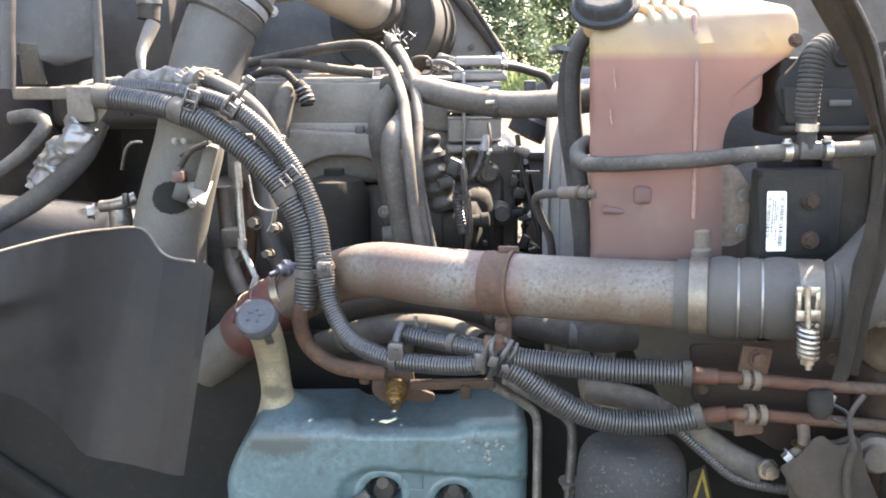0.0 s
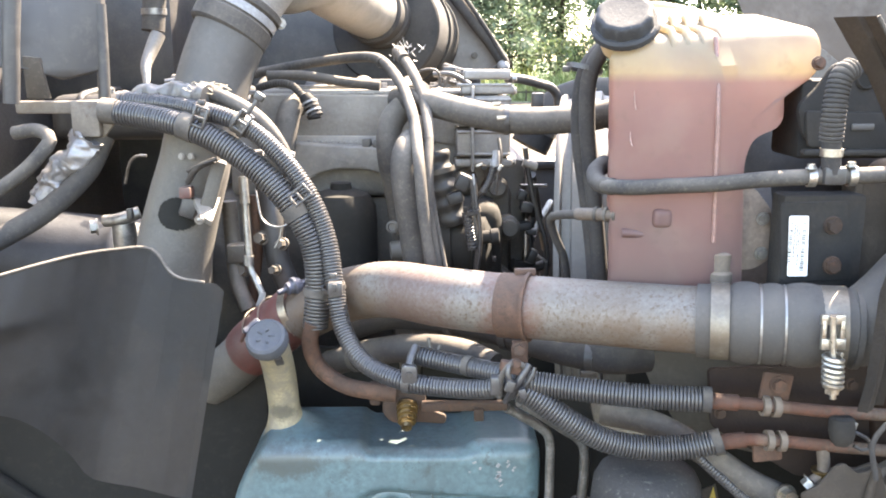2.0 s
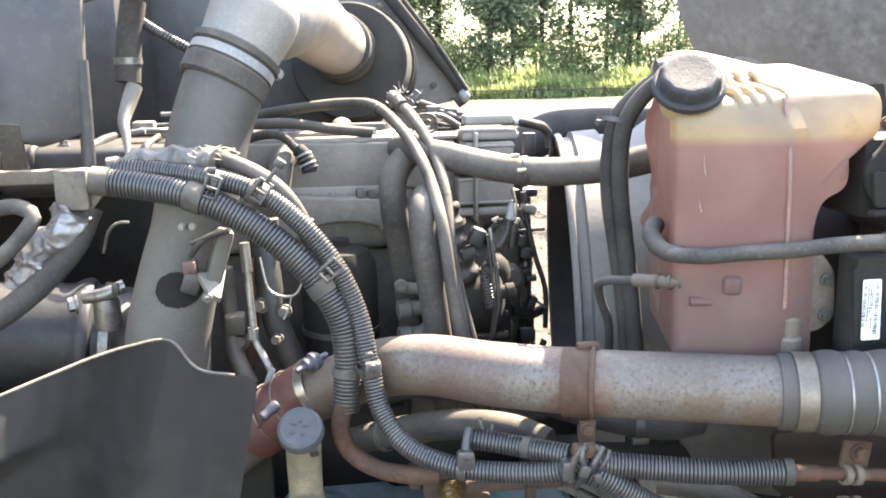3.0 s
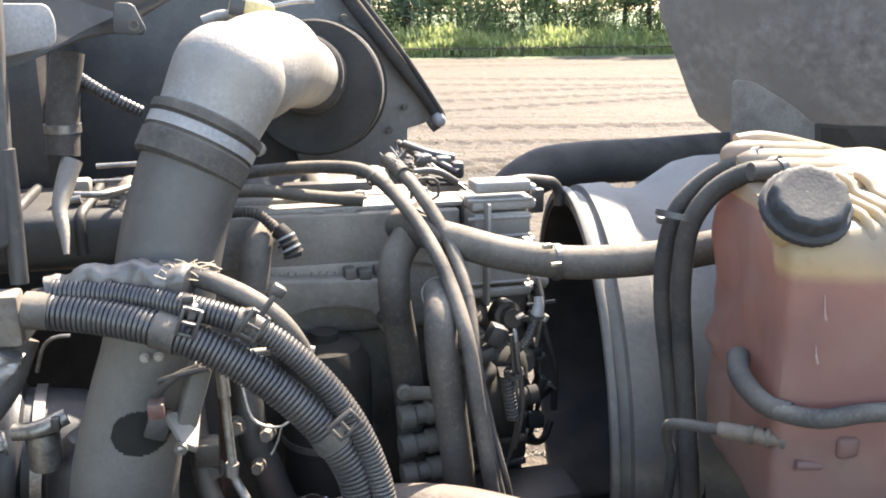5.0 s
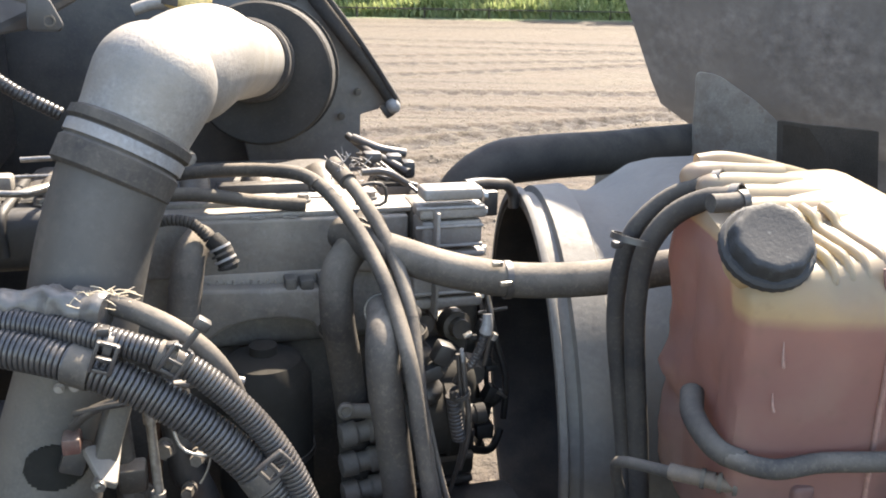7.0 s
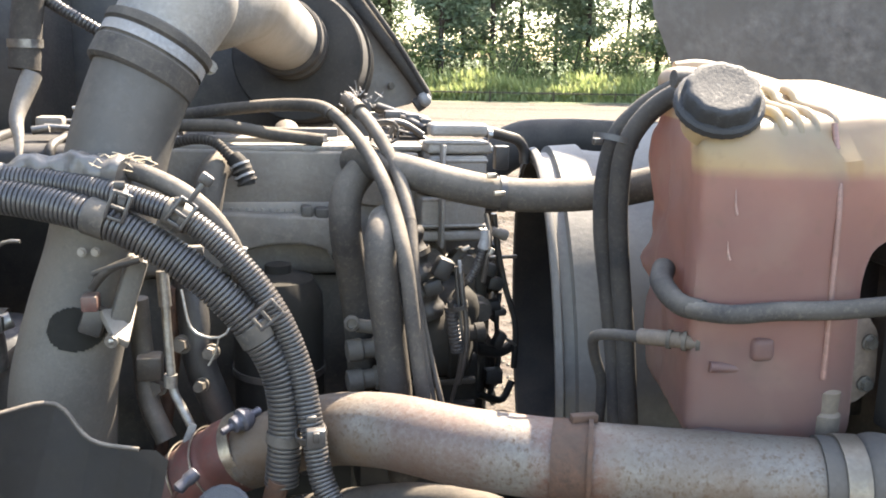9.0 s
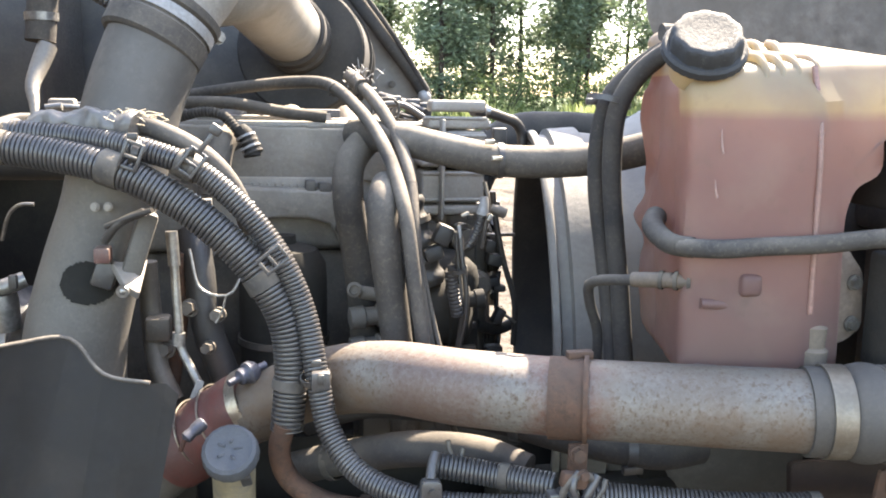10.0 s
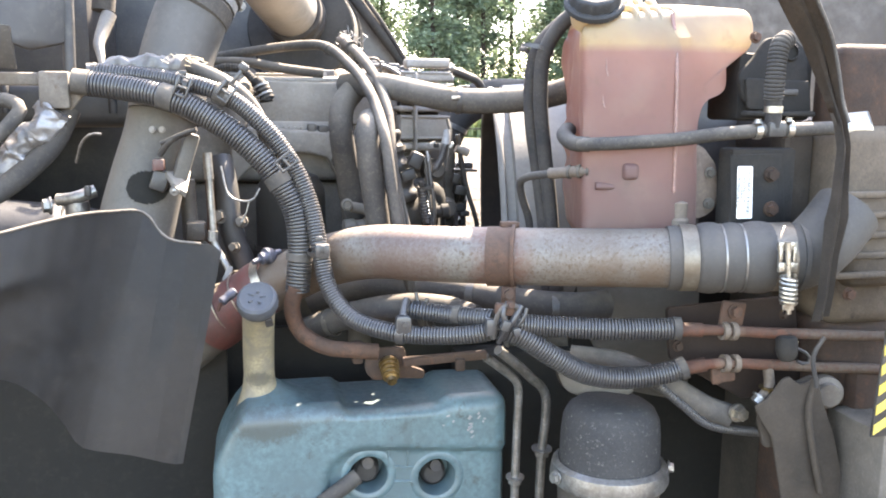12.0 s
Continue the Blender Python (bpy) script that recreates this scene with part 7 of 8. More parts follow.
    t = thing("elbow_hose", "dusty short elbow hose beside the injector harness", "hose", (-0.363, 1.98, 1.523))
    hose("hose_body", [(-0.372, 1.96, 1.443), (-0.364, 1.97, 1.497), (-0.357, 1.99, 1.529), (-0.336, 2.03, 1.545)], 0.026, RUBBER_DUSTY, t, seg=22)
    t = thing("side_wires", "thin wires and a clip hanging by the thick loom", "wire", (-0.407, 1.64, 1.461))
    hose("wire", [(-0.506, 1.68, 1.432), (-0.472, 1.66, 1.447), (-0.437, 1.64, 1.46)], 0.004, BLACK, t)
    hose("wire", [(-0.385, 1.66, 1.467), (-0.358, 1.66, 1.468)], 0.006, TAPE, t)
    hose("wire", [(-0.326, 1.66, 1.47), (-0.3, 1.66, 1.464)], 0.005, TAPE, t)


engine_top()

# ---- intake duct, elbow and far bulkhead ----


def intake():
    t = thing("intake_duct", "big dusty grey intake duct with a banded rubber joint", "air duct", (-0.49, 1.78, 1.5))
    lo, hi = Vector((-0.505, 1.775, 1.48)), Vector((-0.430, 1.85, 1.732))
    ax = Vector((0.115, 0.075, 0.22)).normalized()

    def tube(nodes, r, shape=None, name="duct_body", m=DUCT):
        return hose(name, nodes, r, m, t, seg=40, step=0.01, shape=shape)
    tube([lo, lo.lerp(hi, 0.5) + Vector((-0.008, 0, 0.004)), hi - ax * 0.01], 0.071, lambda u, f: 1.0 + 0.04 * u / f)
    lathe("rubber_joint", [(-0.055, 0.074), (-0.050, 0.080), (-0.020, 0.081), (-0.016, 0.077), (0.006, 0.078), (0.010, 0.083), (0.022, 0.083), (0.026, 0.076)], hi, ax, RUBBER_DUSTY, t, "ribbed rubber joint", 48)
    band("clamp_band", hi - ax * 0.004, ax, 0.0785, 0.016, TAPE, t, "steel band clamp")
    bolt("clamp_screw", (-0.352, 1.87, 1.709), (0.6, -0.7, 0), 0.009, ZINC, t)
    t2 = thing("intake_elbow", "pale grey cast intake elbow turning away over the engine", "air duct", hi)
    a = hi + ax * 0.015
    dome = [(0.0, 0.0745), (0.02, 0.076), (0.05, 0.080), (0.075, 0.0825)] + [(0.08 + 0.080 * math.sin(b), 0.0825 * math.cos(b)) for b in (0.05 * math.pi * k for k in range(1, 10))] + [(0.160, 0.0)]
    lathe("riser", dome, a, ax, CAST, t2, "", 48)
    hose("outlet", [a + ax * 0.074 + Vector((0.005, 0.01, 0.0)), a + ax * 0.076 + Vector((0.030, 0.09, 0.004)), (-0.316, 2.05, 1.828), (-0.280, 2.24, 1.810), (-0.245, 2.42, 1.788), (-0.21, 2.58, 1.770)], 0.079, CAST, t2, seg=44, step=0.008,
         shape=lambda u, f: min(1.0, 0.55 + 0.45 * math.sin(min(1.0, u / 0.09) * math.pi / 2)) + 0.05 * math.exp(-((u - 0.12) / 0.05) ** 2))
    d = Vector((0.04, 0.18, -0.024))
    lathe("rubber_cuff", [(-0.02, 0.083), (-0.015, 0.089), (0.02, 0.089), (0.024, 0.084), (0.05, 0.084), (0.055, 0.091), (0.09, 0.091), (0.10, 0.082)], (-0.212, 2.57, 1.770), d, RUBBER, t2, "black rubber cuff", 40)
    t3 = thing("filter_housing", "large black round air filter housing behind the elbow", "air filter", (-0.12, 2.8, 1.5))
    lathe("canister", [(0.0, 0.0), (0.0, 0.156), (0.006, 0.161), (0.30, 0.168), (0.32, 0.14), (0.32, 0)], (-0.18, 2.66, 1.73), (0.2, 1, -0.08), COOLHOSE, t3, seg=48)
    lathe("rim", [(0, 0.163), (0, 0.169), (0.012, 0.169), (0.012, 0.163)], (-0.15, 2.80, 1.72), (0.2, 1, -0.08), COOLHOSE, t3, seg=48)
    p = thing("turbo_pipe", "dust-caked cast turbo inlet pipe with an oval window", "air pipe", (-0.50, 1.78, 1.2))
    hose("pipe_body", [(-0.504, 1.79, 1.512), (-0.519, 1.785, 1.438), (-0.543, 1.78, 1.358), (-0.571, 1.78, 1.252), (-0.585, 1.8, 1.15), (-0.609, 1.84, 0.986)], 0.072, TURBO, p, seg=36, shape=lambda u, f: 0.93 + 0.25 * u / f)
    run = spline([(-0.504, 1.79, 1.512), (-0.519, 1.785, 1.438), (-0.543, 1.78, 1.358), (-0.571, 1.78, 1.252), (-0.585, 1.8, 1.15), (-0.609, 1.84, 0.986)], 0.0028)[:90]
    bm = bmesh.new()
    sweep(bm, run, [0.072 * (0.93 + 0.25 * k * 0.0028 / 0.45) + 0.0016 for k in range(len(run))], 200, False)
    c = Vector((-0.537, 1.71, 1.345))
    bmesh.ops.delete(bm, geom=[f for f in bm.faces if f.calc_center_median().y > 1.78 or ((f.calc_center_median().x - c.x) / 0.040) ** 2 + ((f.calc_center_median().z - c.z) / 0.032) ** 2 > 1], context="FACES")
    bmesh.ops.solidify(bm, geom=bm.faces[:], thickness=0.003)
    part("window", bm, DEEP, p, "dark oval window")
    bolt("pipe_bolt", (-0.523, 1.705, 1.457), (-0.1, -1, 0.1), 0.005, CAST, p)
    bolt("pipe_bolt", (-0.505, 1.705, 1.457), (0, -1, 0.1), 0.005, CAST, p)
    s = thing("pressure_sensor", "grey sensor with a dusty red connector on the turbo pipe", "sensor", (-0.486, 1.69, 1.364))
    block("body", (-0.464, 1.7, 1.402), (0.028, 0.04, 0.10), TURBO, s, turn=(0, 18, 10), bevel=0.006)
    plate("lug", rounded([(-0.501, 1.69, 1.379), (-0.454, 1.712, 1.378), (-0.461, 1.66, 1.337), (-0.479, 1.65, 1.352)], 0.004), 0.012, CAST, s, "bright dusty lug", push=(-0.3, 0.4, -0.8))
    lathe("nut", [(0, 0.009), (0.012, 0.009), (0.012, 0.005), (0.016, 0)], (-0.481, 1.662, 1.345), (-0.2, -1, -0.2), ZINC, s, seg=16)
    block("connector", (-0.512, 1.685, 1.391), (0.022, 0.03, 0.022), REDPL, s, "dusty red plug", bevel=0.003)
    block("plug_body", (-0.513, 1.705, 1.359), (0.032, 0.03, 0.04), BLACK, s, turn=(0, 20, 0), bevel=0.005)
    hose("sensor_wire", [(-0.51, 1.69, 1.409), (-0.486, 1.67, 1.438), (-0.45, 1.66, 1.455)], 0.006, BLACK, s)
    f = thing("cab_bulkhead", "black bulkhead panel with a rubber seal along its sloping edge", "bulkhead panel", (0.0, 2.93, 1.55))
    plate("panel", [(-0.281, 2.95, 1.915), (-0.162, 2.95, 2.039), (-0.092, 2.95, 1.986), (-0.05, 2.95, 1.923), (0.186, 2.95, 1.623), (0.154, 2.95, 1.600), (0.107, 2.95, 1.588), (0.104, 2.95, 1.43), (-0.186, 2.95, 1.441)], 0.05, SHEET, f, push=(0, 1, 0), bevel=0.004)
    for px in ((0.004, 2.93, 1.794), (0.094, 2.93, 1.651), (0.05, 2.93, 1.587), (-0.069, 2.93, 1.888)):
        bolt("panel_bolt", px, (0, -1, 0), 0.008, DARKENG, f)
    hose("seal", [(-0.137, 2.92, 2.052), (-0.047, 2.92, 1.93), (0.077, 2.92, 1.775), (0.174, 2.92, 1.65), (0.19, 2.92, 1.616), (0.163, 2.92, 1.596)], 0.020, RUBBER, f, "bulb rubber seal")
    # Pale end piece paints the light on the tip of the seal.
    lathe("seal_end", [(-0.022, 0.0), (-0.018, 0.012), (-0.006, 0.018), (0.008, 0.018), (0.018, 0.011), (0.022, 0)], (0.186, 2.905, 1.616), (0.5, -0.1, -0.7), TAPE, f, "pale end piece standing for the lit seal tip", 20)
    hose("seal_lip", [(-0.111, 2.9, 2.052), (-0.017, 2.9, 1.93), (0.098, 2.9, 1.78), (0.194, 2.9, 1.636)], 0.007, RUBBER, f)
    y = thing("yellow_connector", "yellowed plastic fitting above the intake elbow", "plastic fitting", (-0.331, 2.2, 1.901))
    block("body", (-0.336, 2.2, 1.909), (0.080, 0.045, 0.042), PALEYEL, y, turn=(0, 12, 0), bevel=0.014, segments=3)
    block("print_patch", (-0.362, 2.17, 1.914), (0.026, 0.004, 0.03), BLACK, y, "dark printed patch", turn=(0, 12, 0), bevel=0.001)
    hose("pin", [(-0.3, 2.2, 1.915), (-0.263, 2.2, 1.923), (-0.223, 2.2, 1.925)], 0.004, ZINC, y)
    hose("arm", [(-0.422, 2.2, 1.889), (-0.389, 2.2, 1.9), (-0.351, 2.2, 1.898)], 0.010, CAST, y)


intake()


def hood():
    t = thing("tilted_hood", "black truck hood tilted forward, dark underside showing", "hood", (1.6, 2.0, 0.9))
    a = [(0.818, 3.25, 2.78), (0.855, 3.25, 2.63), (0.90, 3.25, 2.45), (0.994, 3.25, 2.038), (1.026, 3.25, 1.89), (1.149, 3.25, 1.633), (1.193, 3.25, 1.556), (1.345, 3.25, 1.464), (1.451, 3.25, 0.938)]
    bm = bmesh.new()
    rows = []
    for v in a:
        v = Vector(v)
        row = []
        for f in range(9):
            y = 3.25 - f * 0.26
            row.append(bm.verts.new((v.x + 0.10 * math.sin(math.pi * f / 8) + 1.0 * (f / 8) ** 1.2, y, v.z)))
        rows.append(row)
    for r, s in zip(rows, rows[1:]):
        for j in range(8):
            bm.faces.new((r[j], r[j + 1], s[j + 1], s[j]))
    bmesh.ops.solidify(bm, geom=bm.faces[:], thickness=0.02)
    part("inner_skin", bm, HOOD, t)
    s = thing("splash_shield", "grey plastic splash shield behind the coolant tank", "splash shield", (0.9, 2.6, 1.4))
    plate("blade", rounded([(0.998, 2.75, 1.723), (1.035, 2.7, 1.717), (1.094, 2.6, 1.659), (1.135, 2.5, 1.59), (1.175, 2.5, 1.331), (1.028, 2.75, 1.273), (1.006, 2.75, 1.571)], 0.02), 0.008, BRACKET, s, push=(0.2, 1, 0))
    plate("apron", [(1.108, 2.52, 1.623), (1.113, 2.4, 1.632), (1.125, 2.2, 1.653), (1.167, 2.2, 1.439), (1.147, 2.52, 1.358)], 0.01, FLAP, s, push=(0, 1, 0))


hood()

# ---- cab side ----


def cab_side():
    t = thing("fender_liner", "big curved black plastic fender liner with a paler bead for its sunlit edge", "fender liner", (-0.6, 1.45, 0.8))
    top = [(-0.789, 1.25, 1.299), (-0.73, 1.3, 1.312), (-0.693, 1.33, 1.319), (-0.653, 1.36, 1.327), (-0.605, 1.41, 1.332), (-0.57, 1.45, 1.33), (-0.519, 1.485, 1.322), (-0.5, 1.48, 1.303), (-0.484, 1.475, 1.28), (-0.454, 1.465, 1.27), (-0.405, 1.455, 1.269), (-0.392, 1.45, 1.255)]
    low = [(-0.848, 1.25, 1.115), (-0.788, 1.28, 1.112), (-0.744, 1.31, 1.1), (-0.707, 1.34, 1.078), (-0.674, 1.37, 1.036), (-0.654, 1.4, 0.987), (-0.633, 1.42, 0.936), (-0.598, 1.43, 0.92), (-0.561, 1.435, 0.91), (-0.524, 1.44, 0.896), (-0.488, 1.45, 0.88), (-0.472, 1.45, 0.88)]
    top, low = spline(top, 0.02), low
    lo2 = spline(low, 0.02)
    n = 40
    bm = bmesh.new()
    rows = []
    for i in range(n + 1):
        a = top[round(i * (len(top) - 1) / n)]
        b = lo2[round(i * (len(lo2) - 1) / n)]
        # return flange along the top that fades out towards the cab corner
        w, long = max(0.0, 1 - i / (0.56 * n)), (b - a).length
        row = []
        for k in range(41):
            u = k / 40 * long
            lip = u / 0.085 if u < 0.085 else max(0.0, 1 - (u - 0.085) / 0.030)
            row.append(bm.verts.new(a.lerp(b, k / 40) + Vector((0, -0.034 * lip * w * w * (3 - 2 * w) - 0.012 * math.sin(math.pi * k / 40) * (1 - i / n), 0))))
        rows.append(row)
    for a, b in zip(rows, rows[1:]):
        for j in range(40):
            bm.faces.new((a[j], a[j + 1], b[j + 1], b[j]))
    bmesh.ops.solidify(bm, geom=bm.faces[:], thickness=0.005)
    part("liner", bm, LINER, t)
    # Lighter bead puts the sun on the top edge into the colour.
    hose("edge_bead", [p for p in top[::3]], 0.0028, RUBBER_DUSTY, t, "paler bead standing for the sunlit top edge")
    # Added near-black sheet standing in for the shaded void behind the liner.
    t = thing("mud_guard", "added near-black sheet for the shade low behind the liner", "mud guard", (-0.9, 1.62, 0.02))
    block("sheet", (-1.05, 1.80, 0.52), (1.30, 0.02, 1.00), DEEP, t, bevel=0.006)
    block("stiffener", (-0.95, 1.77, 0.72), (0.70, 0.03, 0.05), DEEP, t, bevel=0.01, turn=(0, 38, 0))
    # cowl panels hanging from the cab
    t = thing("cab_cowl", "smooth grey cab cowl panel with hanging lugs", "cowl panel", (-0.8, 1.7, 1.7))
    plate("panel", [(-0.974, 1.6, 1.906), (-0.652, 1.74, 1.929), (-0.669, 1.74, 1.662), (-0.669, 1.73, 1.619), (-0.732, 1.69, 1.601), (-0.776, 1.65, 1.62), (-0.993, 1.57, 1.64)], 0.02, PANEL, t, push=(0, 1, 0), bevel=0.004)
    hose("lug", [(-0.770, 1.605, 1.74), (-0.777, 1.60, 1.66), (-0.781, 1.60, 1.61), (-0.786, 1.60, 1.563)], 0.0145, PANEL, t, "hanging peg with a sunlit tip", seg=18, shape=lambda u, f: 1.1 - 0.15 * u / f)
    hose("lug", [(-0.668, 1.74, 1.74), (-0.669, 1.738, 1.66), (-0.671, 1.735, 1.565)], 0.0115, PANEL, t, "hanging peg with a sunlit tip", seg=18)
    plate("brace", [(-0.778, 1.64, 1.645), (-0.752, 1.65, 1.642), (-0.753, 1.68, 1.567), (-0.786, 1.66, 1.568)], 0.012, DARKENG, t, push=(0, 1, 0))
    t = thing("cowl_shelf", "pale grey cowl shelf along the bottom of the cab", "cowl panel", (-0.8, 1.9, 1.95))
    plate("shelf", [(-0.813, 1.72, 1.794), (-0.648, 1.8, 1.842), (-0.58, 1.9, 1.87), (-0.547, 1.94, 1.875), (-0.457, 2.05, 1.931), (-0.449, 2.05, 2.032), (-0.778, 1.72, 2.005)], 0.02, PANEL, t, push=(0, 1, 0), bevel=0.004)
    plate("tab", rounded([(-0.54, 1.91, 1.92), (-0.515, 1.92, 1.919), (-0.499, 1.92, 1.883), (-0.504, 1.92, 1.874), (-0.544, 1.91, 1.875)], 0.008), 0.006, PANEL, t, "tab with a round hole", push=(0, 1, 0))
    lathe("tab_hole", [(0, 0.008), (0.003, 0.008), (0.003, 0.0055), (-0.001, 0.0055), (-0.001, 0)], (-0.516, 1.918, 1.888), (0, -1, 0), DARKENG, t, seg=16)
    plate("pad", rounded([(-0.698, 1.74, 1.917), (-0.61, 1.8, 1.917), (-0.602, 1.8, 1.895), (-0.605, 1.8, 1.864), (-0.709, 1.74, 1.841)], 0.01), 0.006, TAPE, t, "pale patch on the shelf", push=(0, 1, 0))
    w = thing("firewall", "dark cab firewall behind the engine", "firewall", (-0.9, 2.4, 0.8))
    block("sheet", (-1.15, 2.3, 1.35), (0.06, 1.7, 1.5), BLACK, w, bevel=0.01)
    block("far_wall", (-0.80, 3.08, 1.60), (1.66, 0.06, 2.0), BLACK, w, bevel=0.01)
    block("tunnel", (-0.95, 2.75, 1.75), (0.40, 0.5, 0.5), BLACK, w, bevel=0.03)
    t = thing("clamp_tube", "grey tube with a worm clamp dropping to a pale hose", "hose", (-0.634, 1.95, 1.739))
    hose("tube", [(-0.617, 1.97, 1.849), (-0.629, 1.96, 1.778), (-0.636, 1.95, 1.698)], 0.024, RUBBER_DUSTY, t)
    band("worm_clamp", (-0.633, 1.955, 1.738), (0, 0, 1), 0.0245, 0.013, ZINC, t)
    hose("pale_end", [(-0.623, 1.94, 1.691), (-0.635, 1.92, 1.654), (-0.641, 1.9, 1.626), (-0.635, 1.88, 1.598), (-0.632, 1.86, 1.567)], 0.013, CAST, t, "sunlit pale hook", shape=lambda u, f: 1.2 - 0.9 * (u / f) ** 1.5)
    loom("ribbed_tube", [(-0.615, 1.98, 1.816), (-0.573, 1.96, 1.789), (-0.518, 1.96, 1.757)], 0.010, t)
    # square bracket that carries the loom
    t = thing("loom_carrier", "dusty square bracket on a bar carrying the loom end", "bracket", (-0.688, 1.69, 1.529))
    block("square", (-0.691, 1.7, 1.53), (0.053, 0.04, 0.068), BRACKET, t, bevel=0.005)
    block("bar", (-0.772, 1.72, 1.55), (0.12, 0.025, 0.024), BRACKET, t, bevel=0.005)
    plate("gusset", [(-0.659, 1.69, 1.556), (-0.625, 1.69, 1.54), (-0.672, 1.7, 1.486)], 0.01, BRACKET, t, push=(0, 1, 0))
    for nodes, r, m, lab in (
        ([(-0.692, 1.7, 1.497), (-0.718, 1.7, 1.453), (-0.761, 1.7, 1.415), (-0.794, 1.7, 1.36)], 0.030, FOIL, "foil-wrapped hose section shining below the carrier"),
        ([(-0.673, 1.72, 1.495), (-0.698, 1.7, 1.437), (-0.744, 1.68, 1.385), (-0.788, 1.66, 1.349), (-0.842, 1.63, 1.317), (-0.916, 1.6, 1.28)], 0.021, RUBBER, "dusty grey hose sweeping down to the cab side"),
        ([(-0.814, 1.66, 1.506), (-0.766, 1.65, 1.511), (-0.742, 1.64, 1.496), (-0.756, 1.63, 1.471), (-0.792, 1.62, 1.435), (-0.883, 1.6, 1.375)], 0.013, RUBBER_DUSTY, "short hooked hose with a foil band"),
    ):
        t = thing("cab_hose", lab, "hose", nodes[1], "hoses beside the cab")
        body = hose("hose_body", nodes, r, m, t, step=0.004 if m == FOIL else 0.012, seg=36 if m == FOIL else 16)
        if m == FOIL:
            for v in body.data.vertices:
                k = v.co.copy()
                v.co += Vector((noise.noise(k * 38), noise.noise(k * 38 + Vector((5, 0, 0))), noise.noise(k * 38 + Vector((0, 7, 0))))) * 0.011
                v.co += Vector((noise.noise(k * 110), noise.noise(k * 110 + Vector((5, 0, 0))), 0)) * 0.008
    # round dark body low behind the liner, with shiny clamp fittings
    t = thing("exhaust_canister", "dark round exhaust canister with bright clamp fittings", "exhaust canister", (-0.85, 2.0, 1.1))
    # Drum colour is near-black to hold the shade it stands in.
    steel = mat("shade-black drum", (0.012, 0.0125, 0.014), 0.5, 0.0, dust=0.0, stain=(0.028, 0.028, 0.030))
    lathe("drum", [(-0.4, 0), (-0.4, 0.10), (-0.35, 0.115), (-0.02, 0.118), (0.0, 0.128), (0.012, 0.132), (0.024, 0.128), (0.03, 0.118), (0.12, 0.112), (0.16, 0.098), (0.19, 0.07), (0.19, 0)], (-0.80, 2.06, 1.16), (1, 0.1, -0.12), steel, t, seg=48)
    lathe("v_band", [(0.044, 0.119), (0.044, 0.123), (0.062, 0.123), (0.062, 0.119)], (-0.80, 2.06, 1.16), (1, 0.1, -0.12), ZINC, t, "dull V-band", seg=48, loop=True)
    lathe("end_dome", [(-0.09, 0.060), (-0.05, 0.064), (0.02, 0.062), (0.06, 0.052), (0.085, 0.03), (0.09, 0)], (-0.645, 1.90, 1.18), (0.1, -0.1, 1), steel, t, "rounded end housing", seg=36)
    hose("strap", [(-0.726, 1.83, 1.31), (-0.692, 1.82, 1.315), (-0.653, 1.83, 1.328)], 0.013, ZINC, t, "bright clamp bridge")
    block("lock", (-0.663, 1.8, 1.33), (0.012, 0.012, 0.022), BLACK, t, bevel=0.002)
    lathe("sleeve", [(0, 0.024), (0.012, 0.025), (0.05, 0.024), (0.06, 0.022)], (-0.69, 1.84, 1.247), (0, -0.1, 1), ZINC, t, "bright steel sleeve", 24)
    bolt("strap_nut", (-0.738, 1.82, 1.3), (-1, -0.4, 0), 0.014, ZINC, t)
    hose("wire_bail", [(-0.696, 1.88, 1.382), (-0.68, 1.87, 1.426), (-0.66, 1.86, 1.442), (-0.639, 1.86, 1.442)], 0.003, ZINC, t)
    # dipstick tube
    t = thing("dipstick_tube", "bright bent dipstick tube beside the turbo pipe", "pipe", (-0.401, 1.72, 1.331))
    hose("grip", [(-0.427, 1.79, 1.407), (-0.424, 1.785, 1.353)], 0.0095, ZINC, t, "thicker pull end")
    hose("tube", [(-0.424, 1.785, 1.357), (-0.422, 1.78, 1.309), (-0.419, 1.775, 1.246), (-0.418, 1.775, 1.228), (-0.414, 1.772, 1.214), (-0.404, 1.765, 1.195), (-0.39, 1.755, 1.167)], 0.0068, ZINC, t)
    band("tube_nut", (-0.42, 1.775, 1.237), (0.05, 0, 1), 0.007, 0.02, ZINC, t, thick=0.003)
    plate("tag", [(-0.392, 1.74, 1.18), (-0.381, 1.74, 1.176), (-0.39, 1.74, 1.143), (-0.404, 1.74, 1.149)], 0.004, TAPE, t, "small printed tag", push=(0, 1, 0))
    t = thing("engine_lines", "grimy lines and fittings in the dark beside the turbo", "pipe", (-0.461, 1.86, 1.26))
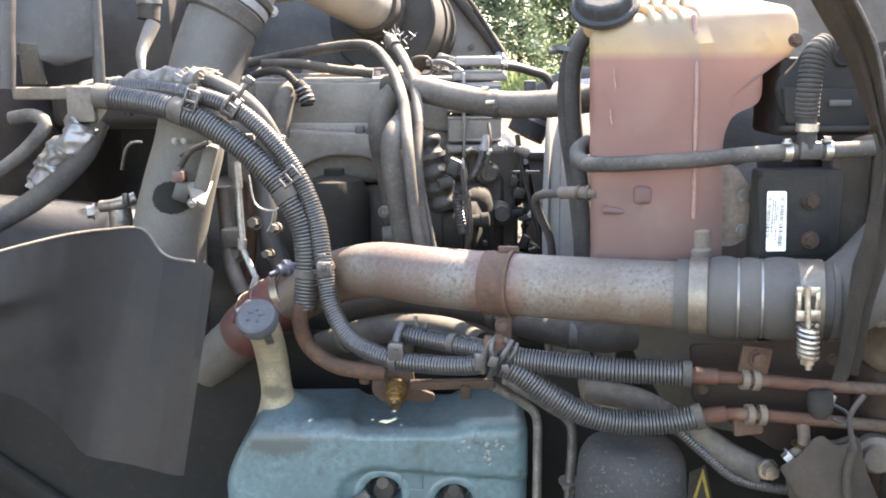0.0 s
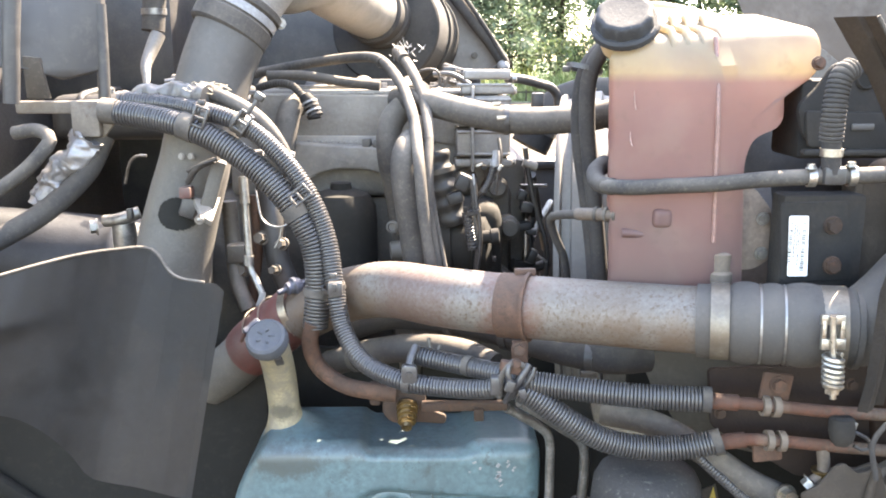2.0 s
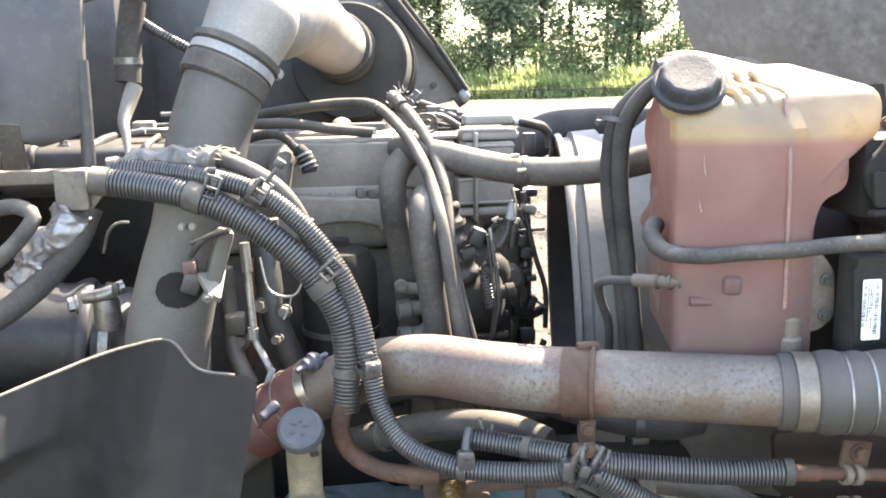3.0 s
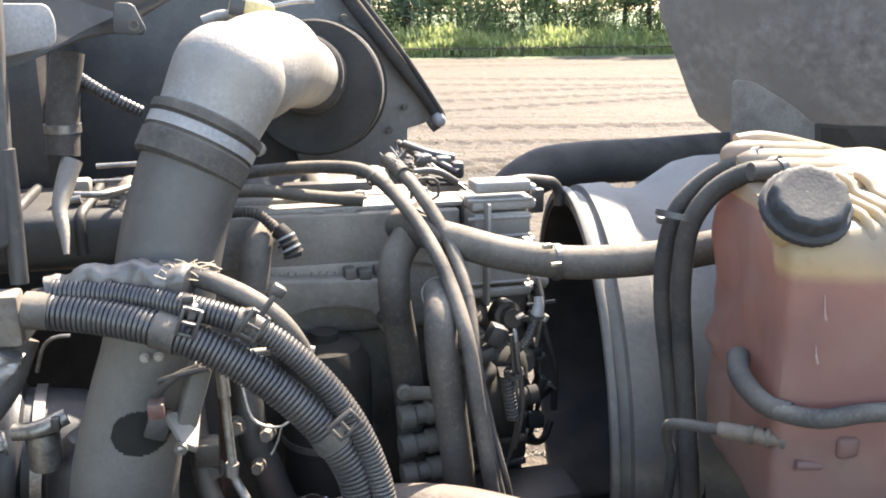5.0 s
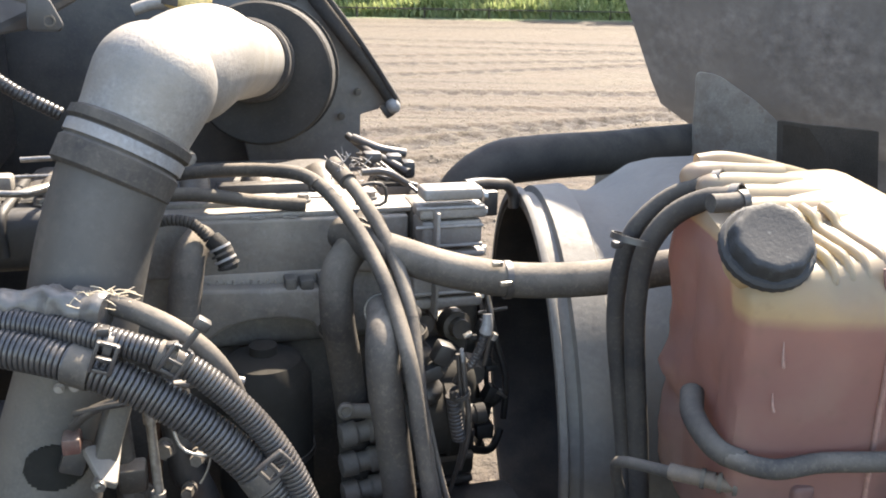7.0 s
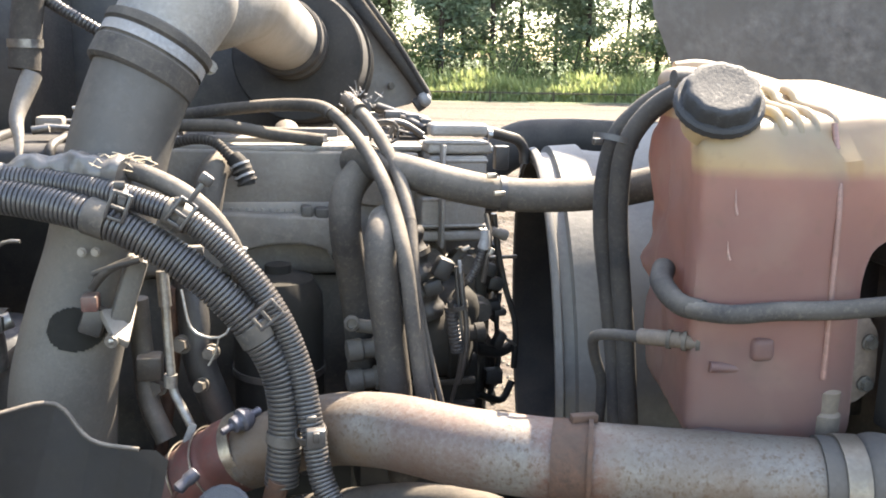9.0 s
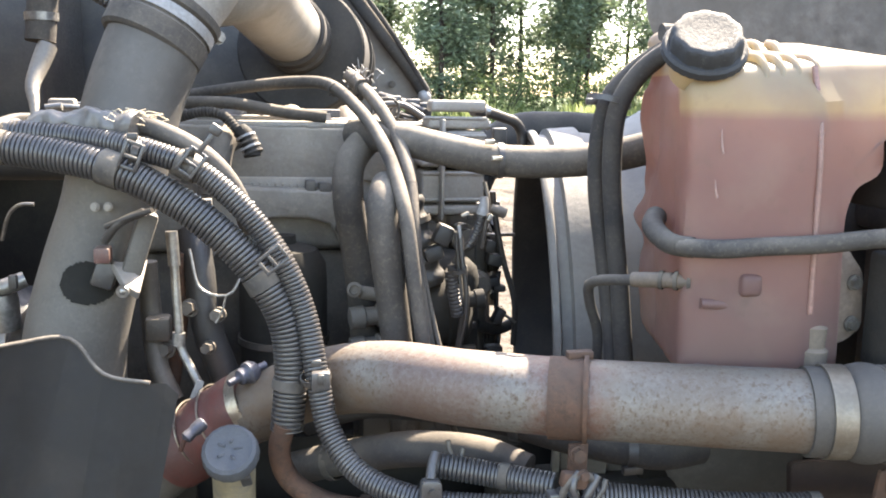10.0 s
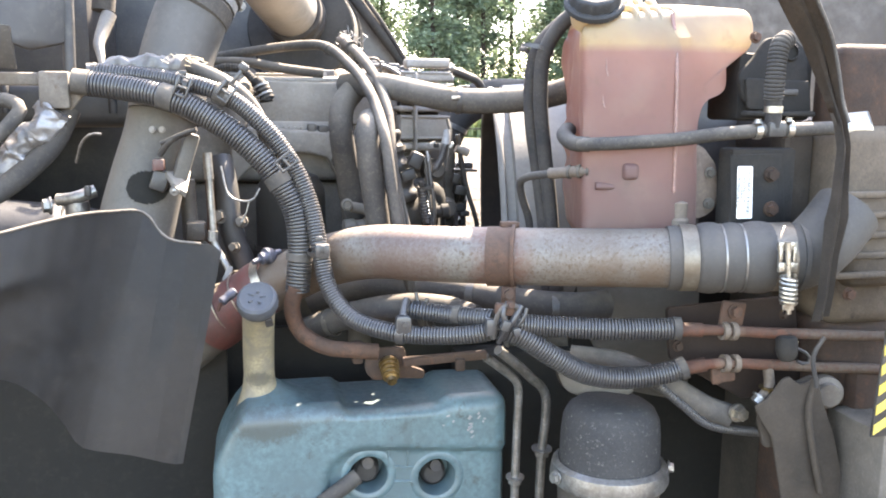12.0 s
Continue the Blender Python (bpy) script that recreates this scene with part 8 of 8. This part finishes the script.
    hose("line", [(-0.474, 1.86, 1.346), (-0.47, 1.86, 1.26), (-0.461, 1.84, 1.177), (-0.435, 1.82, 1.119)], 0.017, DARKENG, t)
    block("union", (-0.457, 1.84, 1.239), (0.04, 0.04, 0.04), DARKENG, t, bevel=0.006)
    hose("line", [(-0.405, 1.93, 1.386), (-0.394, 1.9, 1.328), (-0.383, 1.88, 1.23), (-0.359, 1.88, 1.154), (-0.326, 1.88, 1.049)], 0.026, NEAR_BLACK, t)
    hose("line", [(-0.427, 1.9, 1.353), (-0.425, 1.9, 1.252), (-0.439, 1.9, 1.15), (-0.457, 1.9, 1.045)], 0.012, RUST, t, "rusty drain line")
    for k, (px, y) in enumerate((((-0.407, 1.87, 1.264), 0.012), ((-0.361, 1.85, 1.255), 0.010), ((-0.446, 1.86, 1.197), 0.012), ((-0.378, 1.85, 1.199), 0.009))):
        bolt("fitting", px, (-0.2, -1, 0.2), y, DARKENG, t, height=0.03)
    hose("wire", [(-0.4, 1.78, 1.38), (-0.382, 1.76, 1.319), (-0.34, 1.75, 1.312), (-0.323, 1.76, 1.336)], 0.0022, ZINC, t)
    hose("wire", [(-0.345, 1.75, 1.312), (-0.352, 1.75, 1.285), (-0.363, 1.75, 1.265)], 0.0018, ZINC, t)
    # frame rail below; its tall near-black web stands in for shade under the bay
    t = thing("frame_rail", "chassis frame rail, its web grown into a near-black backing", "frame rail", (-0.2, 1.9, 0.6))
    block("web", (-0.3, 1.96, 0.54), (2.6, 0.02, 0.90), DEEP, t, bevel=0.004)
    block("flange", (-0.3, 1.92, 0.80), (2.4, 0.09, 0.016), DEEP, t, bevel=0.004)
    t = thing("front_wheel", "dark truck front wheel below the engine bay", "wheel", (-0.85, 1.98, 0.0))
    lathe("tyre", [(-0.14, 0.30), (-0.15, 0.42), (-0.12, 0.50), (0.12, 0.50), (0.15, 0.42), (0.14, 0.30)], (-0.85, 1.98, 0.50), (0, 1, 0), NEAR_BLACK, t, seg=48)
    lathe("rim", [(-0.08, 0.0), (-0.08, 0.12), (-0.13, 0.29), (0.13, 0.30)], (-0.85, 1.98, 0.50), (0, 1, 0), DARKENG, t, seg=40)


cab_side()
